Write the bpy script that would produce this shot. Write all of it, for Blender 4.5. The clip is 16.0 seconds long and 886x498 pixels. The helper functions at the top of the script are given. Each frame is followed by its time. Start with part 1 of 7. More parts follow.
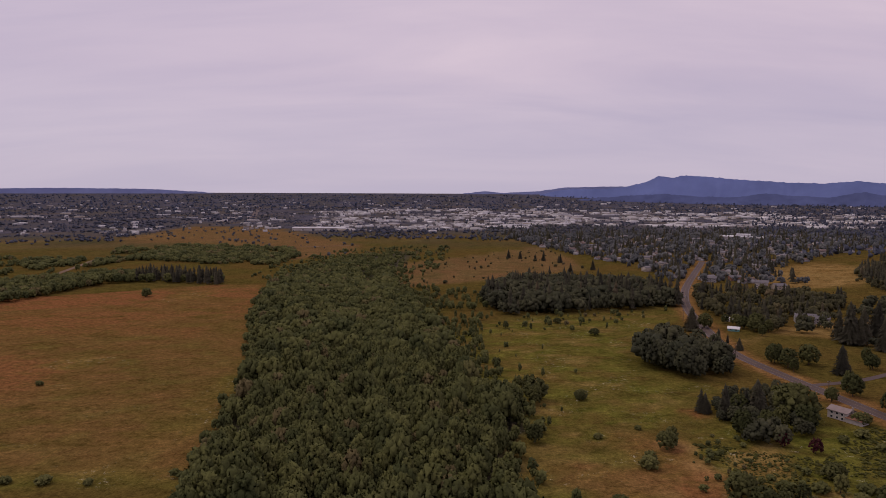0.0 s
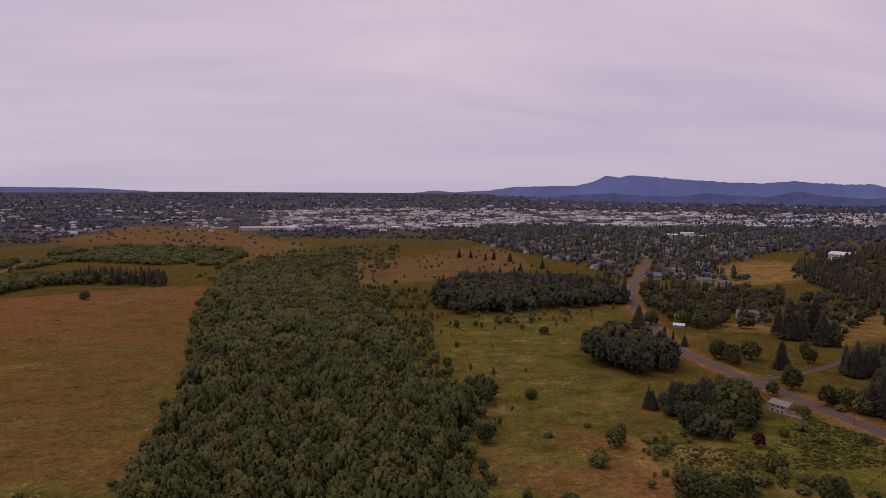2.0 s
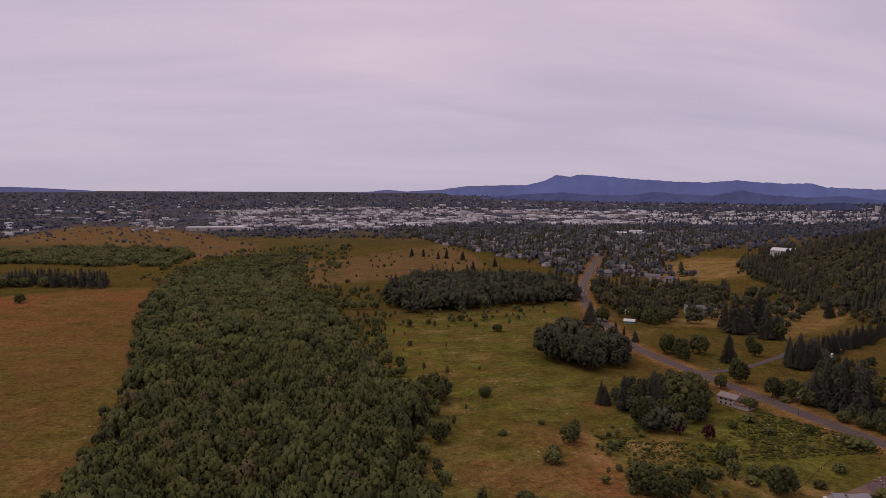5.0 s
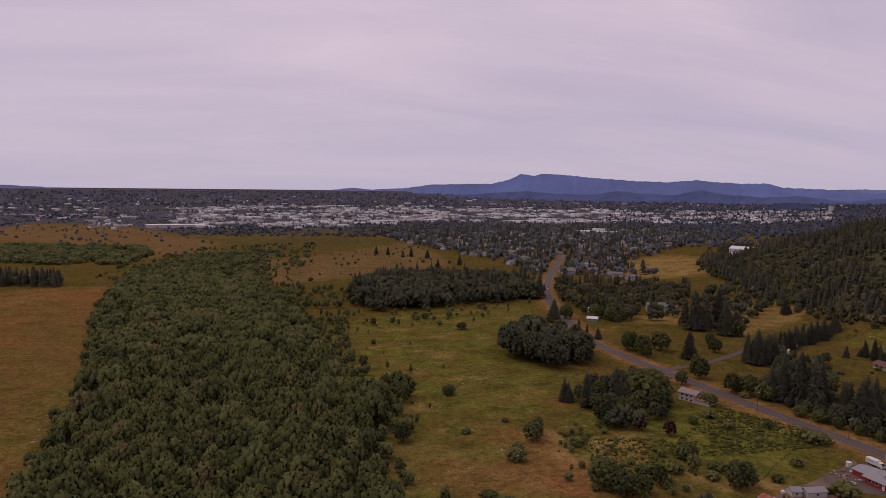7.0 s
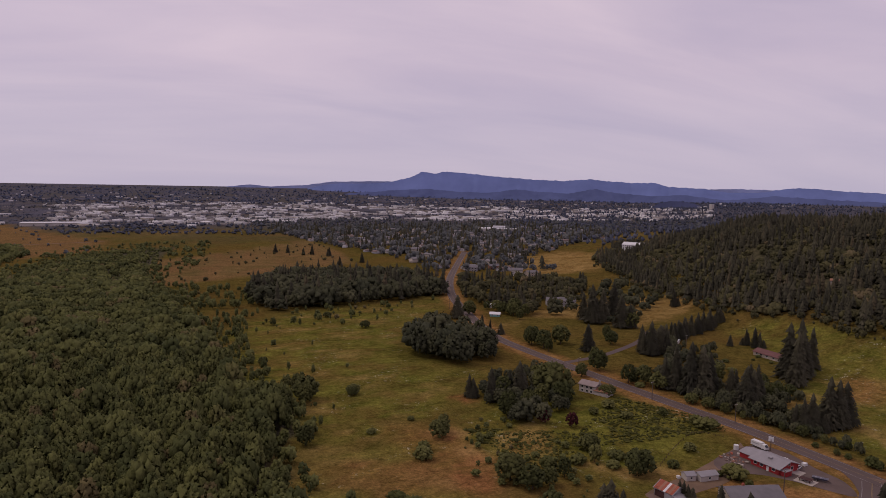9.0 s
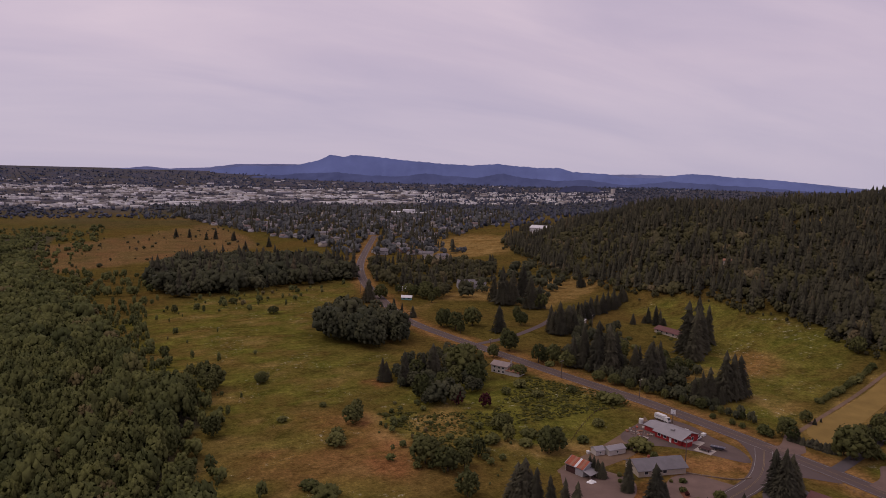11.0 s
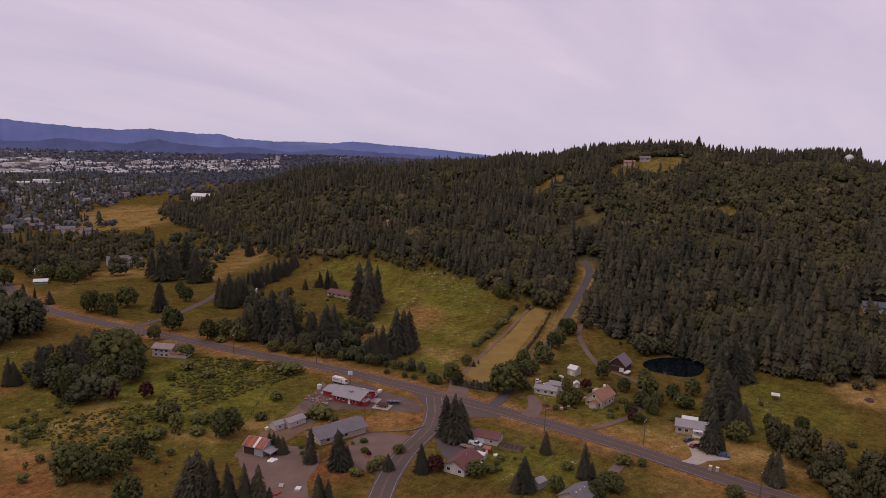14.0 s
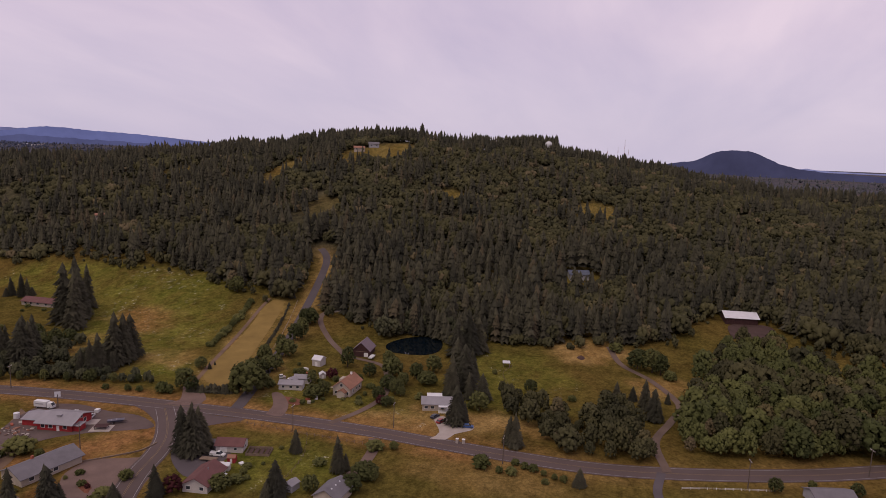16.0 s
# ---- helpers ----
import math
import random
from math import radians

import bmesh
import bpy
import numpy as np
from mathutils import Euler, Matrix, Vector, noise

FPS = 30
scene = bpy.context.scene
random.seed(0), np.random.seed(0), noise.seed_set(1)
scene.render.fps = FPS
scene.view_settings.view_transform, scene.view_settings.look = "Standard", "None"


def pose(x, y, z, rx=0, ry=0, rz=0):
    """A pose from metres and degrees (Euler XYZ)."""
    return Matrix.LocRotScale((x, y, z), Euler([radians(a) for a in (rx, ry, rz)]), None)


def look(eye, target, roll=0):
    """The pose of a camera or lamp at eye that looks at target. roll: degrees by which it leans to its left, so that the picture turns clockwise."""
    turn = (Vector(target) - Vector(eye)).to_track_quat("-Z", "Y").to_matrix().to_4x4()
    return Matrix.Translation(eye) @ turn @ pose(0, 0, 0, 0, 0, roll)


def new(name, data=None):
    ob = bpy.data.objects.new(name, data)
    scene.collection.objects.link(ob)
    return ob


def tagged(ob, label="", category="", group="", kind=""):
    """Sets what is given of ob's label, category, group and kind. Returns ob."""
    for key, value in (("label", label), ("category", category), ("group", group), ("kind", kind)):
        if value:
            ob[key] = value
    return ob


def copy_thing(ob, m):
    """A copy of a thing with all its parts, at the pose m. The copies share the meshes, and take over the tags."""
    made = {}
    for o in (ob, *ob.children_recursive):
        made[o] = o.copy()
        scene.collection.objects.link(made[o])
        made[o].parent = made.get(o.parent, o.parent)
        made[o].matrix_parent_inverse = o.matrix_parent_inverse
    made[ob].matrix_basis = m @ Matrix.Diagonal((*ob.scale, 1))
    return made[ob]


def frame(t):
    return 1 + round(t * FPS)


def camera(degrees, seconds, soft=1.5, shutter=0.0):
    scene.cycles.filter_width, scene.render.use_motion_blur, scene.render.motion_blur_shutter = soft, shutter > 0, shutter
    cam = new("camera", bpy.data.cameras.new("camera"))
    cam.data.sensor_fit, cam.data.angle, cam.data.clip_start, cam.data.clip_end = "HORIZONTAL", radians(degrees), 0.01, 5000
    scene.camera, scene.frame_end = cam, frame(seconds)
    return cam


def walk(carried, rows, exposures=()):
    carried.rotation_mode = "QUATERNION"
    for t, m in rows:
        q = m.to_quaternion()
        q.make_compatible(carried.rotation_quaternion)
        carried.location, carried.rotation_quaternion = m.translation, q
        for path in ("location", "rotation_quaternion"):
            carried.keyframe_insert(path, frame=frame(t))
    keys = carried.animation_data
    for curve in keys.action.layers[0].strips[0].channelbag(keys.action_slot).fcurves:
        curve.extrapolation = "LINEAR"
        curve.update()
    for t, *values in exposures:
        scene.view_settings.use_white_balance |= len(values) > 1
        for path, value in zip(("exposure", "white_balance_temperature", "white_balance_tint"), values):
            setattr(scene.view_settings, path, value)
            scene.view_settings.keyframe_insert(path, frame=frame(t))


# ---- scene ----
cam = camera(65.14, 16.0, 0.7)
PATH = [
    (0, pose(4.63, 4.55, 121.35, 85.030, -0.207, -0.011)),
    (0.5, pose(4.92, 5.71, 121.72, 84.902, -0.318, -0.954)),
    (1, pose(5.03, 6.68, 121.80, 84.876, -0.308, -1.487)),
    (1.5, pose(5.20, 7.54, 121.59, 84.901, -0.256, -3.008)),
    (2, pose(5.42, 8.36, 121.19, 84.990, -0.276, -4.068)),
    (2.5, pose(5.62, 9.49, 121.13, 84.920, -0.230, -4.827)),
    (3, pose(5.91, 10.47, 120.92, 84.946, -0.272, -5.540)),
    (3.5, pose(6.07, 11.28, 120.53, 84.944, -0.354, -6.400)),
    (4, pose(6.03, 12.08, 120.11, 84.991, -0.290, -7.337)),
    (6.5, pose(6.90, 15.60, 118.84, 84.835, -0.346, -8.971)),
    (7, pose(7.52, 16.61, 118.54, 84.861, -0.540, -10.848)),
    (7.5, pose(7.59, 18.06, 118.33, 84.877, -0.589, -13.105)),
    (8, pose(7.58, 19.60, 118.01, 84.923, -0.745, -15.328)),
    (8.5, pose(7.52, 20.94, 117.71, 84.886, -0.849, -17.223)),
    (11, pose(7.78, 27.11, 115.96, 83.613, -1.335, -26.421)),
    (11.5, pose(8.58, 28.15, 115.57, 83.089, -1.488, -28.938)),
    (12, pose(9.12, 30.11, 115.24, 82.389, -1.355, -32.569)),
    (12.5, pose(11.39, 33.01, 114.70, 81.809, -1.396, -37.922)),
    (13, pose(14.29, 36.30, 114.00, 81.394, -1.662, -43.720)),
    (13.5, pose(17.41, 38.62, 113.07, 81.558, -1.671, -48.793)),
    (14, pose(18.86, 40.78, 112.18, 81.723, -1.819, -53.450)),
    (14.5, pose(20.01, 43.36, 111.55, 81.794, -1.939, -57.765)),
    (15, pose(22.06, 45.25, 110.82, 81.799, -2.101, -62.105)),
    (15.5, pose(24.98, 47.03, 110.14, 81.756, -2.045, -67.994)),
    (16, pose(28.36, 48.65, 109.90, 81.491, -2.083, -75.504)),
]

walk(cam, PATH, [(0.0, -0.07), (10.8, -0.09), (12.5, 0.02), (13.5, 0.13), (16.0, 0.13)])

# ---------------------------------------------------------------- sky and sun
world = bpy.data.worlds.new("overcast_sky")
scene.world = world
world.use_nodes = True
wt = world.node_tree
wt.nodes.clear()


def wnode(kind, **sets):
    n = wt.nodes.new(kind)
    for k, v in sets.items():
        n.inputs[int(k[1:])].default_value = v
    return n


w_out = wnode("ShaderNodeOutputWorld")
w_bg = wnode("ShaderNodeBackground", i1=1.0)
w_sky = wnode("ShaderNodeTexSky")
w_sky.sky_type, w_sky.sun_disc = "NISHITA", False
w_sky.sun_elevation, w_sky.sun_rotation = radians(50), radians(-60)
w_co = wnode("ShaderNodeTexCoord")
w_sep = wnode("ShaderNodeSeparateXYZ")
wt.links.new(w_co.outputs["Generated"], w_sep.inputs[0])
w_z = wnode("ShaderNodeMath", i1=0.22)
w_z.operation = "ADD"
wt.links.new(w_sep.outputs[2], w_z.inputs[0])
w_zc = wnode("ShaderNodeMath", i1=0.08)
w_zc.operation = "MAXIMUM"
wt.links.new(w_z.outputs[0], w_zc.inputs[0])
w_flat = wnode("ShaderNodeVectorMath")
w_flat.operation = "DIVIDE"
w_com = wnode("ShaderNodeCombineXYZ")
for i in range(3):
    wt.links.new(w_zc.outputs[0], w_com.inputs[i])
wt.links.new(w_co.outputs["Generated"], w_flat.inputs[0])
wt.links.new(w_com.outputs[0], w_flat.inputs[1])
w_map = wnode("ShaderNodeMapping")
w_map.inputs["Rotation"].default_value = (0, 0, radians(25))
w_map.inputs["Scale"].default_value = (0.55, 1.5, 0.4)
wt.links.new(w_flat.outputs[0], w_map.inputs[0])
w_cl = wnode("ShaderNodeTexNoise")
w_cl.inputs["Scale"].default_value = 1.1
w_cl.inputs["Detail"].default_value = 7
w_cl.inputs["Roughness"].default_value = 0.52
w_cl.inputs["Distortion"].default_value = 0.35
wt.links.new(w_map.outputs[0], w_cl.inputs["Vector"])
w_ramp = wnode("ShaderNodeValToRGB")
w_ramp.color_ramp.elements[0].position, w_ramp.color_ramp.elements[0].color = 0.30, (0.490, 0.412, 0.545, 1)
w_ramp.color_ramp.elements[1].position, w_ramp.color_ramp.elements[1].color = 0.72, (0.690, 0.558, 0.650, 1)
wt.links.new(w_cl.outputs[0], w_ramp.inputs[0])
# thinner, bluer cloud low over the horizon
w_low = wnode("ShaderNodeMapRange")
w_low.inputs["From Min"].default_value, w_low.inputs["From Max"].default_value = 0.0, 0.16
w_low.inputs["To Min"].default_value, w_low.inputs["To Max"].default_value = 0.75, 0.0
wt.links.new(w_sep.outputs[2], w_low.inputs[0])
w_mix = wnode("ShaderNodeMix")
w_mix.data_type = "RGBA"
w_mix.inputs[7].default_value = (0.50, 0.45, 0.58, 1)
wt.links.new(w_low.outputs[0], w_mix.inputs[0])
wt.links.new(w_ramp.outputs[0], w_mix.inputs[6])
w_add = wnode("ShaderNodeMix")
w_add.data_type, w_add.blend_type = "RGBA", "ADD"
w_add.inputs[0].default_value = 0.006
wt.links.new(w_mix.outputs[2], w_add.inputs[6])
wt.links.new(w_sky.outputs[0], w_add.inputs[7])
wt.links.new(w_add.outputs[2], w_bg.inputs[0])
wt.links.new(w_bg.outputs[0], w_out.inputs[0])

sun = new("sun", bpy.data.lights.new("sun", "SUN"))
sun.data.energy, sun.data.angle, sun.data.color = 0.95, radians(35), (1.0, 0.86, 0.66)
sun.matrix_world = look((0, 0, 900), (500, -290, 0))

# ---------------------------------------------------------------- materials
def material(name, rough=0.9, spec=0.2, metal=0.0):
    m = bpy.data.materials.new(name)
    m.use_nodes = True
    b = m.node_tree.nodes["Principled BSDF"]
    b.inputs["Roughness"].default_value = rough
    b.inputs["Specular IOR Level"].default_value = spec
    b.inputs["Metallic"].default_value = metal
    return m, m.node_tree, b


def noise_tex(nt, scale, detail=4.0, rough=0.55, obj=False, stretch=None):
    co = nt.nodes.new("ShaderNodeTexCoord" if obj else "ShaderNodeNewGeometry")
    n = nt.nodes.new("ShaderNodeTexNoise")
    n.inputs["Scale"].default_value, n.inputs["Detail"].default_value, n.inputs["Roughness"].default_value = scale, detail, rough
    src = co.outputs["Object"] if obj else co.outputs["Position"]
    if stretch:
        mp = nt.nodes.new("ShaderNodeMapping")
        mp.inputs["Rotation"].default_value = (0, 0, radians(stretch[0]))
        mp.inputs["Scale"].default_value = stretch[1]
        nt.links.new(src, mp.inputs[0])
        src = mp.outputs[0]
    nt.links.new(src, n.inputs["Vector"])
    return n.outputs[0]


def remap(nt, src, lo, hi, to_lo=0.0, to_hi=1.0):
    r = nt.nodes.new("ShaderNodeMapRange")
    for i, v in enumerate((lo, hi, to_lo, to_hi)):
        r.inputs[i + 1].default_value = v
    nt.links.new(src, r.inputs[0])
    return r.outputs[0]


def mixed(nt, fac, a, b, blend="MIX"):
    n = nt.nodes.new("ShaderNodeMix")
    n.data_type, n.blend_type = "RGBA", blend
    for sock, v in ((n.inputs[0], fac), (n.inputs[6], a), (n.inputs[7], b)):
        if isinstance(v, (int, float)):
            sock.default_value = v
        elif isinstance(v, tuple):
            sock.default_value = (*v, 1)
        else:
            nt.links.new(v, sock)
    return n.outputs[2]


def times(nt, a, b, op="MULTIPLY"):
    n = nt.nodes.new("ShaderNodeMath")
    n.operation = op
    for sock, v in ((n.inputs[0], a), (n.inputs[1], b)):
        if isinstance(v, (int, float)):
            sock.default_value = v
        else:
            nt.links.new(v, sock)
    return n.outputs[0]


def bumped(nt, b, src, strength, distance):
    n = nt.nodes.new("ShaderNodeBump")
    n.inputs["Strength"].default_value, n.inputs["Distance"].default_value = strength, distance
    nt.links.new(src, n.inputs["Height"])
    nt.links.new(n.outputs[0], b.inputs["Normal"])


def plain(name, c, rough=0.8, vary=0.18, scale=0.6, spec=0.25, metal=0.0, bump=0.0, fine=9.0, c2=None):
    """One colour with coarse stains and fine grain."""
    m, nt, b = material(name, rough, spec, metal)
    dark = c2 or tuple(v * (1 - 2 * vary) for v in c)
    light = tuple(min(1, v * (1 + vary)) for v in c)
    col = mixed(nt, remap(nt, noise_tex(nt, scale, 5), 0.3, 0.7), dark, light)
    col = mixed(nt, 0.35, col, mixed(nt, noise_tex(nt, fine, 3), tuple(v * 0.75 for v in c), tuple(min(1, v * 1.2) for v in c)))
    nt.links.new(col, b.inputs["Base Color"])
    if bump:
        bumped(nt, b, noise_tex(nt, fine, 3), 0.5, bump)
    return m


def leaf(name, dark, light, stuff=False, extra=None, rough=0.75):
    """Foliage: every tree its own tone, every clump a little apart from the next."""
    m, nt, b = material(name, rough, 0.03)
    if stuff:
        a = nt.nodes.new("ShaderNodeAttribute")
        a.attribute_name = "tint"
        tone = a.outputs["Fac"]
    else:
        tone = nt.nodes.new("ShaderNodeObjectInfo").outputs["Random"]
    col = mixed(nt, tone, dark, light)
    if extra:
        col = mixed(nt, remap(nt, tone, 0.93, 1.0), col, extra)
    g = nt.nodes.new("ShaderNodeNewGeometry")
    speck = times(nt, remap(nt, noise_tex(nt, 1.3, 4, 0.7), 0.30, 0.70, 0.88, 1.13), remap(nt, noise_tex(nt, 0.32, 3, 0.6), 0.3, 0.7, 0.86, 1.15))
    k = times(nt, speck, remap(nt, g.outputs["Random Per Island"], 0, 1, 0.87, 1.12))
    bumped(nt, b, noise_tex(nt, 1.7, 3, 0.7), 0.35, 0.5)
    hsv = nt.nodes.new("ShaderNodeHueSaturation")
    nt.links.new(k, hsv.inputs["Value"])
    nt.links.new(col, hsv.inputs["Color"])
    nt.links.new(hsv.outputs[0], b.inputs["Base Color"])
    return m


CONIFER_D, CONIFER_L = (0.037, 0.036, 0.026), (0.073, 0.067, 0.043)
LEAF_D, LEAF_L = (0.040, 0.045, 0.018), (0.088, 0.088, 0.032)
M_CONIFER = leaf("conifer_needles", CONIFER_D, CONIFER_L)
M_CONIFER_S = leaf("conifer_forest", CONIFER_D, CONIFER_L, True, (0.078, 0.064, 0.040))
M_LEAF = leaf("broad_leaves", LEAF_D, LEAF_L)
M_LEAF_S = leaf("wood_leaves", (0.052, 0.059, 0.023), (0.108, 0.110, 0.038), True, (0.112, 0.092, 0.043))
M_LEAF_H = leaf("hill_leaves", (0.041, 0.040, 0.022), (0.080, 0.073, 0.034), True, (0.113, 0.089, 0.050))
M_LEAF_DARK = leaf("oak_leaves", (0.039, 0.042, 0.026), (0.070, 0.069, 0.038), True)
M_SHRUB = leaf("shrub_leaves", (0.057, 0.062, 0.022), (0.117, 0.114, 0.040))
M_LEAF_A = leaf("alder_leaves", (0.052, 0.059, 0.023), (0.108, 0.110, 0.038))
M_SHRUB_S = leaf("bramble_leaves", (0.050, 0.052, 0.014), (0.086, 0.083, 0.023), True)
M_RED = leaf("purple_plum_leaves", (0.030, 0.010, 0.012), (0.055, 0.016, 0.018))
# leaf colours of far trees, with distance haze mixed in as blue-grey
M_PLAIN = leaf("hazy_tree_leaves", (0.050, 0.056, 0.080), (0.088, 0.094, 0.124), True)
M_TOWN = leaf("far_hazed_leaves", (0.058, 0.063, 0.068), (0.110, 0.112, 0.110), True)
M_HAZY = leaf("distant_hazed_leaves", (0.050, 0.060, 0.098), (0.082, 0.094, 0.140), True)
M_BARK = plain("bark", (0.085, 0.065, 0.050), 0.95, 0.25, 2.0, 0.1)
M_ASPHALT = plain("asphalt", (0.094, 0.067, 0.061), 0.85, 0.10, 0.05, 0.25, fine=1.5)
M_ASPHALT2 = plain("dark_asphalt", (0.090, 0.074, 0.078), 0.85, 0.15, 0.08, 0.25, fine=2.0)
M_PAINT = plain("road_paint", (0.27, 0.25, 0.25), 0.7, 0.25, 0.3)
M_YELLOW = plain("yellow_road_paint", (0.22, 0.15, 0.07), 0.7, 0.25, 0.3)
M_GRAVEL = plain("gravel", (0.138, 0.098, 0.078), 0.95, 0.18, 0.09, 0.1, fine=2.0)
M_DIRT = plain("dirt_track", (0.165, 0.110, 0.075), 0.95, 0.2, 0.12, 0.1, fine=2.0)

# ---------------------------------------------------------------- the lie of the land
HILL = (30.0, 40.0)  # bearings and distances below are taken from here
BEARING = [20, 34, 38, 43, 50, 57, 62, 68, 73, 77, 82, 88.6, 93, 101, 107, 120, 140, 180]
FOOT = [1000, 800, 640, 520, 420, 375, 365, 360, 360, 355, 350, 350, 350, 350, 350, 350, 360, 400]
CREST = [1500, 1150, 950, 880, 850, 850, 850, 850, 850, 850, 850, 850, 850, 850, 850, 850, 900, 1000]
RISE = [4, 20, 48, 74, 78, 90, 98, 113, 113, 107, 106, 91, 81, 63, 62, 55, 50, 40]


def height(x, y):
    x, y = np.asarray(x, float), np.asarray(y, float)
    dx, dy = x - HILL[0], y - HILL[1]
    r, az = np.hypot(dx, dy), np.degrees(np.arctan2(dx, dy))
    ft, cr, ht = (np.interp(az, BEARING, c) for c in (FOOT, CREST, RISE))
    side = np.clip((az - 8) / 16, 0, 1) * np.clip((190 - np.abs(az)) / 30, 0, 1)
    s = np.clip((r - ft) / (cr - ft), 0, 1)
    up = s * s * (3 - 2 * s)
    back = np.clip((r - cr) / 900, 0, 1)
    up = up * (1 - 0.55 * back * back * (3 - 2 * back))
    far = np.clip((np.hypot(x, y) - 2300) / 2500, 0, 1.06)
    swell = np.interp(np.degrees(np.arctan2(x, y)), [-90, 28, 42, 60, 80], [77, 77, 26, 4, 0])
    z = ht * side * up + swell * far * far * (1 - np.clip(side * up, 0, 1))
    level = np.clip((38 - np.hypot(x - 383, y - 152)) / 14, 0, 1)  # the pond's bank
    return z + (0.5 - z) * level * level * (3 - 2 * level)


def inside(px, py, poly):
    """Which of the points lie inside the outline."""
    px, py = np.asarray(px, float), np.asarray(py, float)
    hit = np.zeros(px.shape, bool)
    for (x0, y0), (x1, y1) in zip(poly, poly[1:] + poly[:1]):
        if y0 != y1:
            hit ^= ((y0 > py) != (y1 > py)) & (px < (x1 - x0) * (py - y0) / (y1 - y0) + x0)
    return hit


def edge_distance(px, py, poly):
    best = np.full(np.shape(px), 1e9)
    for (x0, y0), (x1, y1) in zip(poly, poly[1:] + poly[:1]):
        dx, dy = x1 - x0, y1 - y0
        k = np.clip(((px - x0) * dx + (py - y0) * dy) / (dx * dx + dy * dy + 1e-9), 0, 1)
        best = np.minimum(best, np.hypot(px - x0 - k * dx, py - y0 - k * dy))
    return best


def wobble(x, y, size, seed=0.0):
    """Smooth, rough-and-ready noise from a few crossed waves, about -1 to 1."""
    total = 0
    for i, (a, f, w) in enumerate(((0.3, 1.0, 0.5), (1.4, 1.7, 0.35), (2.4, 2.9, 0.22), (0.9, 4.7, 0.14), (2.0, 7.9, 0.1))):
        u = (x * math.cos(a + seed) + y * math.sin(a + seed)) * f / size
        v = (-x * math.sin(a + seed) + y * math.cos(a + seed)) * f / size
        total = total + w * np.sin(u * 6.28 + seed * 3 + 1.3 * np.sin(v * 4.1 + i)) * np.cos(v * 5.1 + seed + i)
    return total


def smooth_line(points, step=4.0):
    """A rounded line through the points, in even steps."""
    p = np.array(points, float)
    p = np.vstack([2 * p[0] - p[1], p, 2 * p[-1] - p[-2]])
    out = []
    for a, b_, c, d in zip(p, p[1:], p[2:], p[3:]):
        n = max(2, int(np.hypot(*(c - b_)) / step))
        for k in np.arange(n) / n:
            out.append(0.5 * (2 * b_ + (c - a) * k + (2 * a - 5 * b_ + 4 * c - d) * k * k + (3 * b_ - a - 3 * c + d) * k**3))
    return np.array(out + [p[-2]])


def mesh_object(name, verts, tris, mat, tint=None, smooth=False, parent=None, normals=None):
    """A mesh of triangles or quads from arrays."""
    me = bpy.data.meshes.new(name)
    verts, tris = np.asarray(verts, np.float32), np.asarray(tris, np.int32)
    k = tris.shape[1]
    me.vertices.add(len(verts))
    me.vertices.foreach_set("co", verts.ravel())
    me.loops.add(tris.size)
    me.loops.foreach_set("vertex_index", tris.ravel())
    me.polygons.add(len(tris))
    me.polygons.foreach_set("loop_start", np.arange(0, tris.size, k, dtype=np.int32))
    if smooth:
        me.polygons.foreach_set("use_smooth", np.ones(len(tris), bool))
    if tint is not None:
        me.attributes.new("tint", "FLOAT", "POINT").data.foreach_set("value", np.asarray(tint, np.float32))
    me.update(calc_edges=True)
    me.validate()
    if normals is not None:
        me.attributes.new("custom_normal", "FLOAT_VECTOR", "POINT").data.foreach_set("vector", np.asarray(normals, np.float32).ravel())
    me.materials.append(mat)
    ob = new(name, me)
    ob.parent = parent
    return ob


# outlines on the ground, in metres
LEFT_FIELD = [(-224, 870), (-261, 872), (-349, 827), (-426, 745), (-560, 690), (-560, 286), (-140, 286), (-100, 282), (-106, 332), (-132, 480), (-160, 590), (-186, 700), (-208, 800)]
WOODLAND = [(-84, 193), (-94, 267), (-101, 313), (-114, 411), (-126, 478), (-152, 584), (-177, 693), (-195, 803), (-216, 939), (-204, 1118), (-156, 1241), (-92, 1320), (-39, 1363), (-55, 1231), (-65, 954), (-41, 800), (-11, 657), (9, 557), (20, 468), (31, 403), (50, 382), (50, 346), (34, 323), (34, 285), (37, 253), (29, 193)]
MEADOW = [(-11, 568), (61, 642), (174, 670), (246, 701), (150, 524), (131, 444), (159, 419), (110, 332), (114, 267), (60, 180), (25, 180), (33, 268), (49, 332), (30, 420), (6, 491)]
HILL_MEADOW = [(416, 477), (436, 477), (450, 455), (453, 432), (447, 383), (449, 346), (449, 314), (437, 289), (380, 270), (347, 259), (290, 232), (274, 257), (330, 330), (390, 400)]
STRIP = [(303, 234), (418, 261), (428, 255), (421, 249), (295, 212), (292, 224)]
FAR_FIELD = [(-76, 1099), (80, 1285), (212, 1473), (227, 1228), (221, 1053), (65, 924), (-45, 846)]
BROWN_FIELD = [(-285, 1145), (-329, 1417), (-754, 1580), (-811, 2293), (-492, 2125), (-175, 1484), (-163, 1291)]
RIDGE_FIELD = [(474, 1048), (576, 1051), (619, 962), (551, 872), (440, 850), (400, 940)]
FIELD_B = [(234, 532), (279, 590), (330, 560), (350, 514), (500, 600), (472, 660), (369, 640), (300, 610)]

BRAMBLES = [(138, 324), (177, 307), (226, 353), (253, 304), (249, 288), (218, 289), (165, 288), (134, 272), (124, 329)]

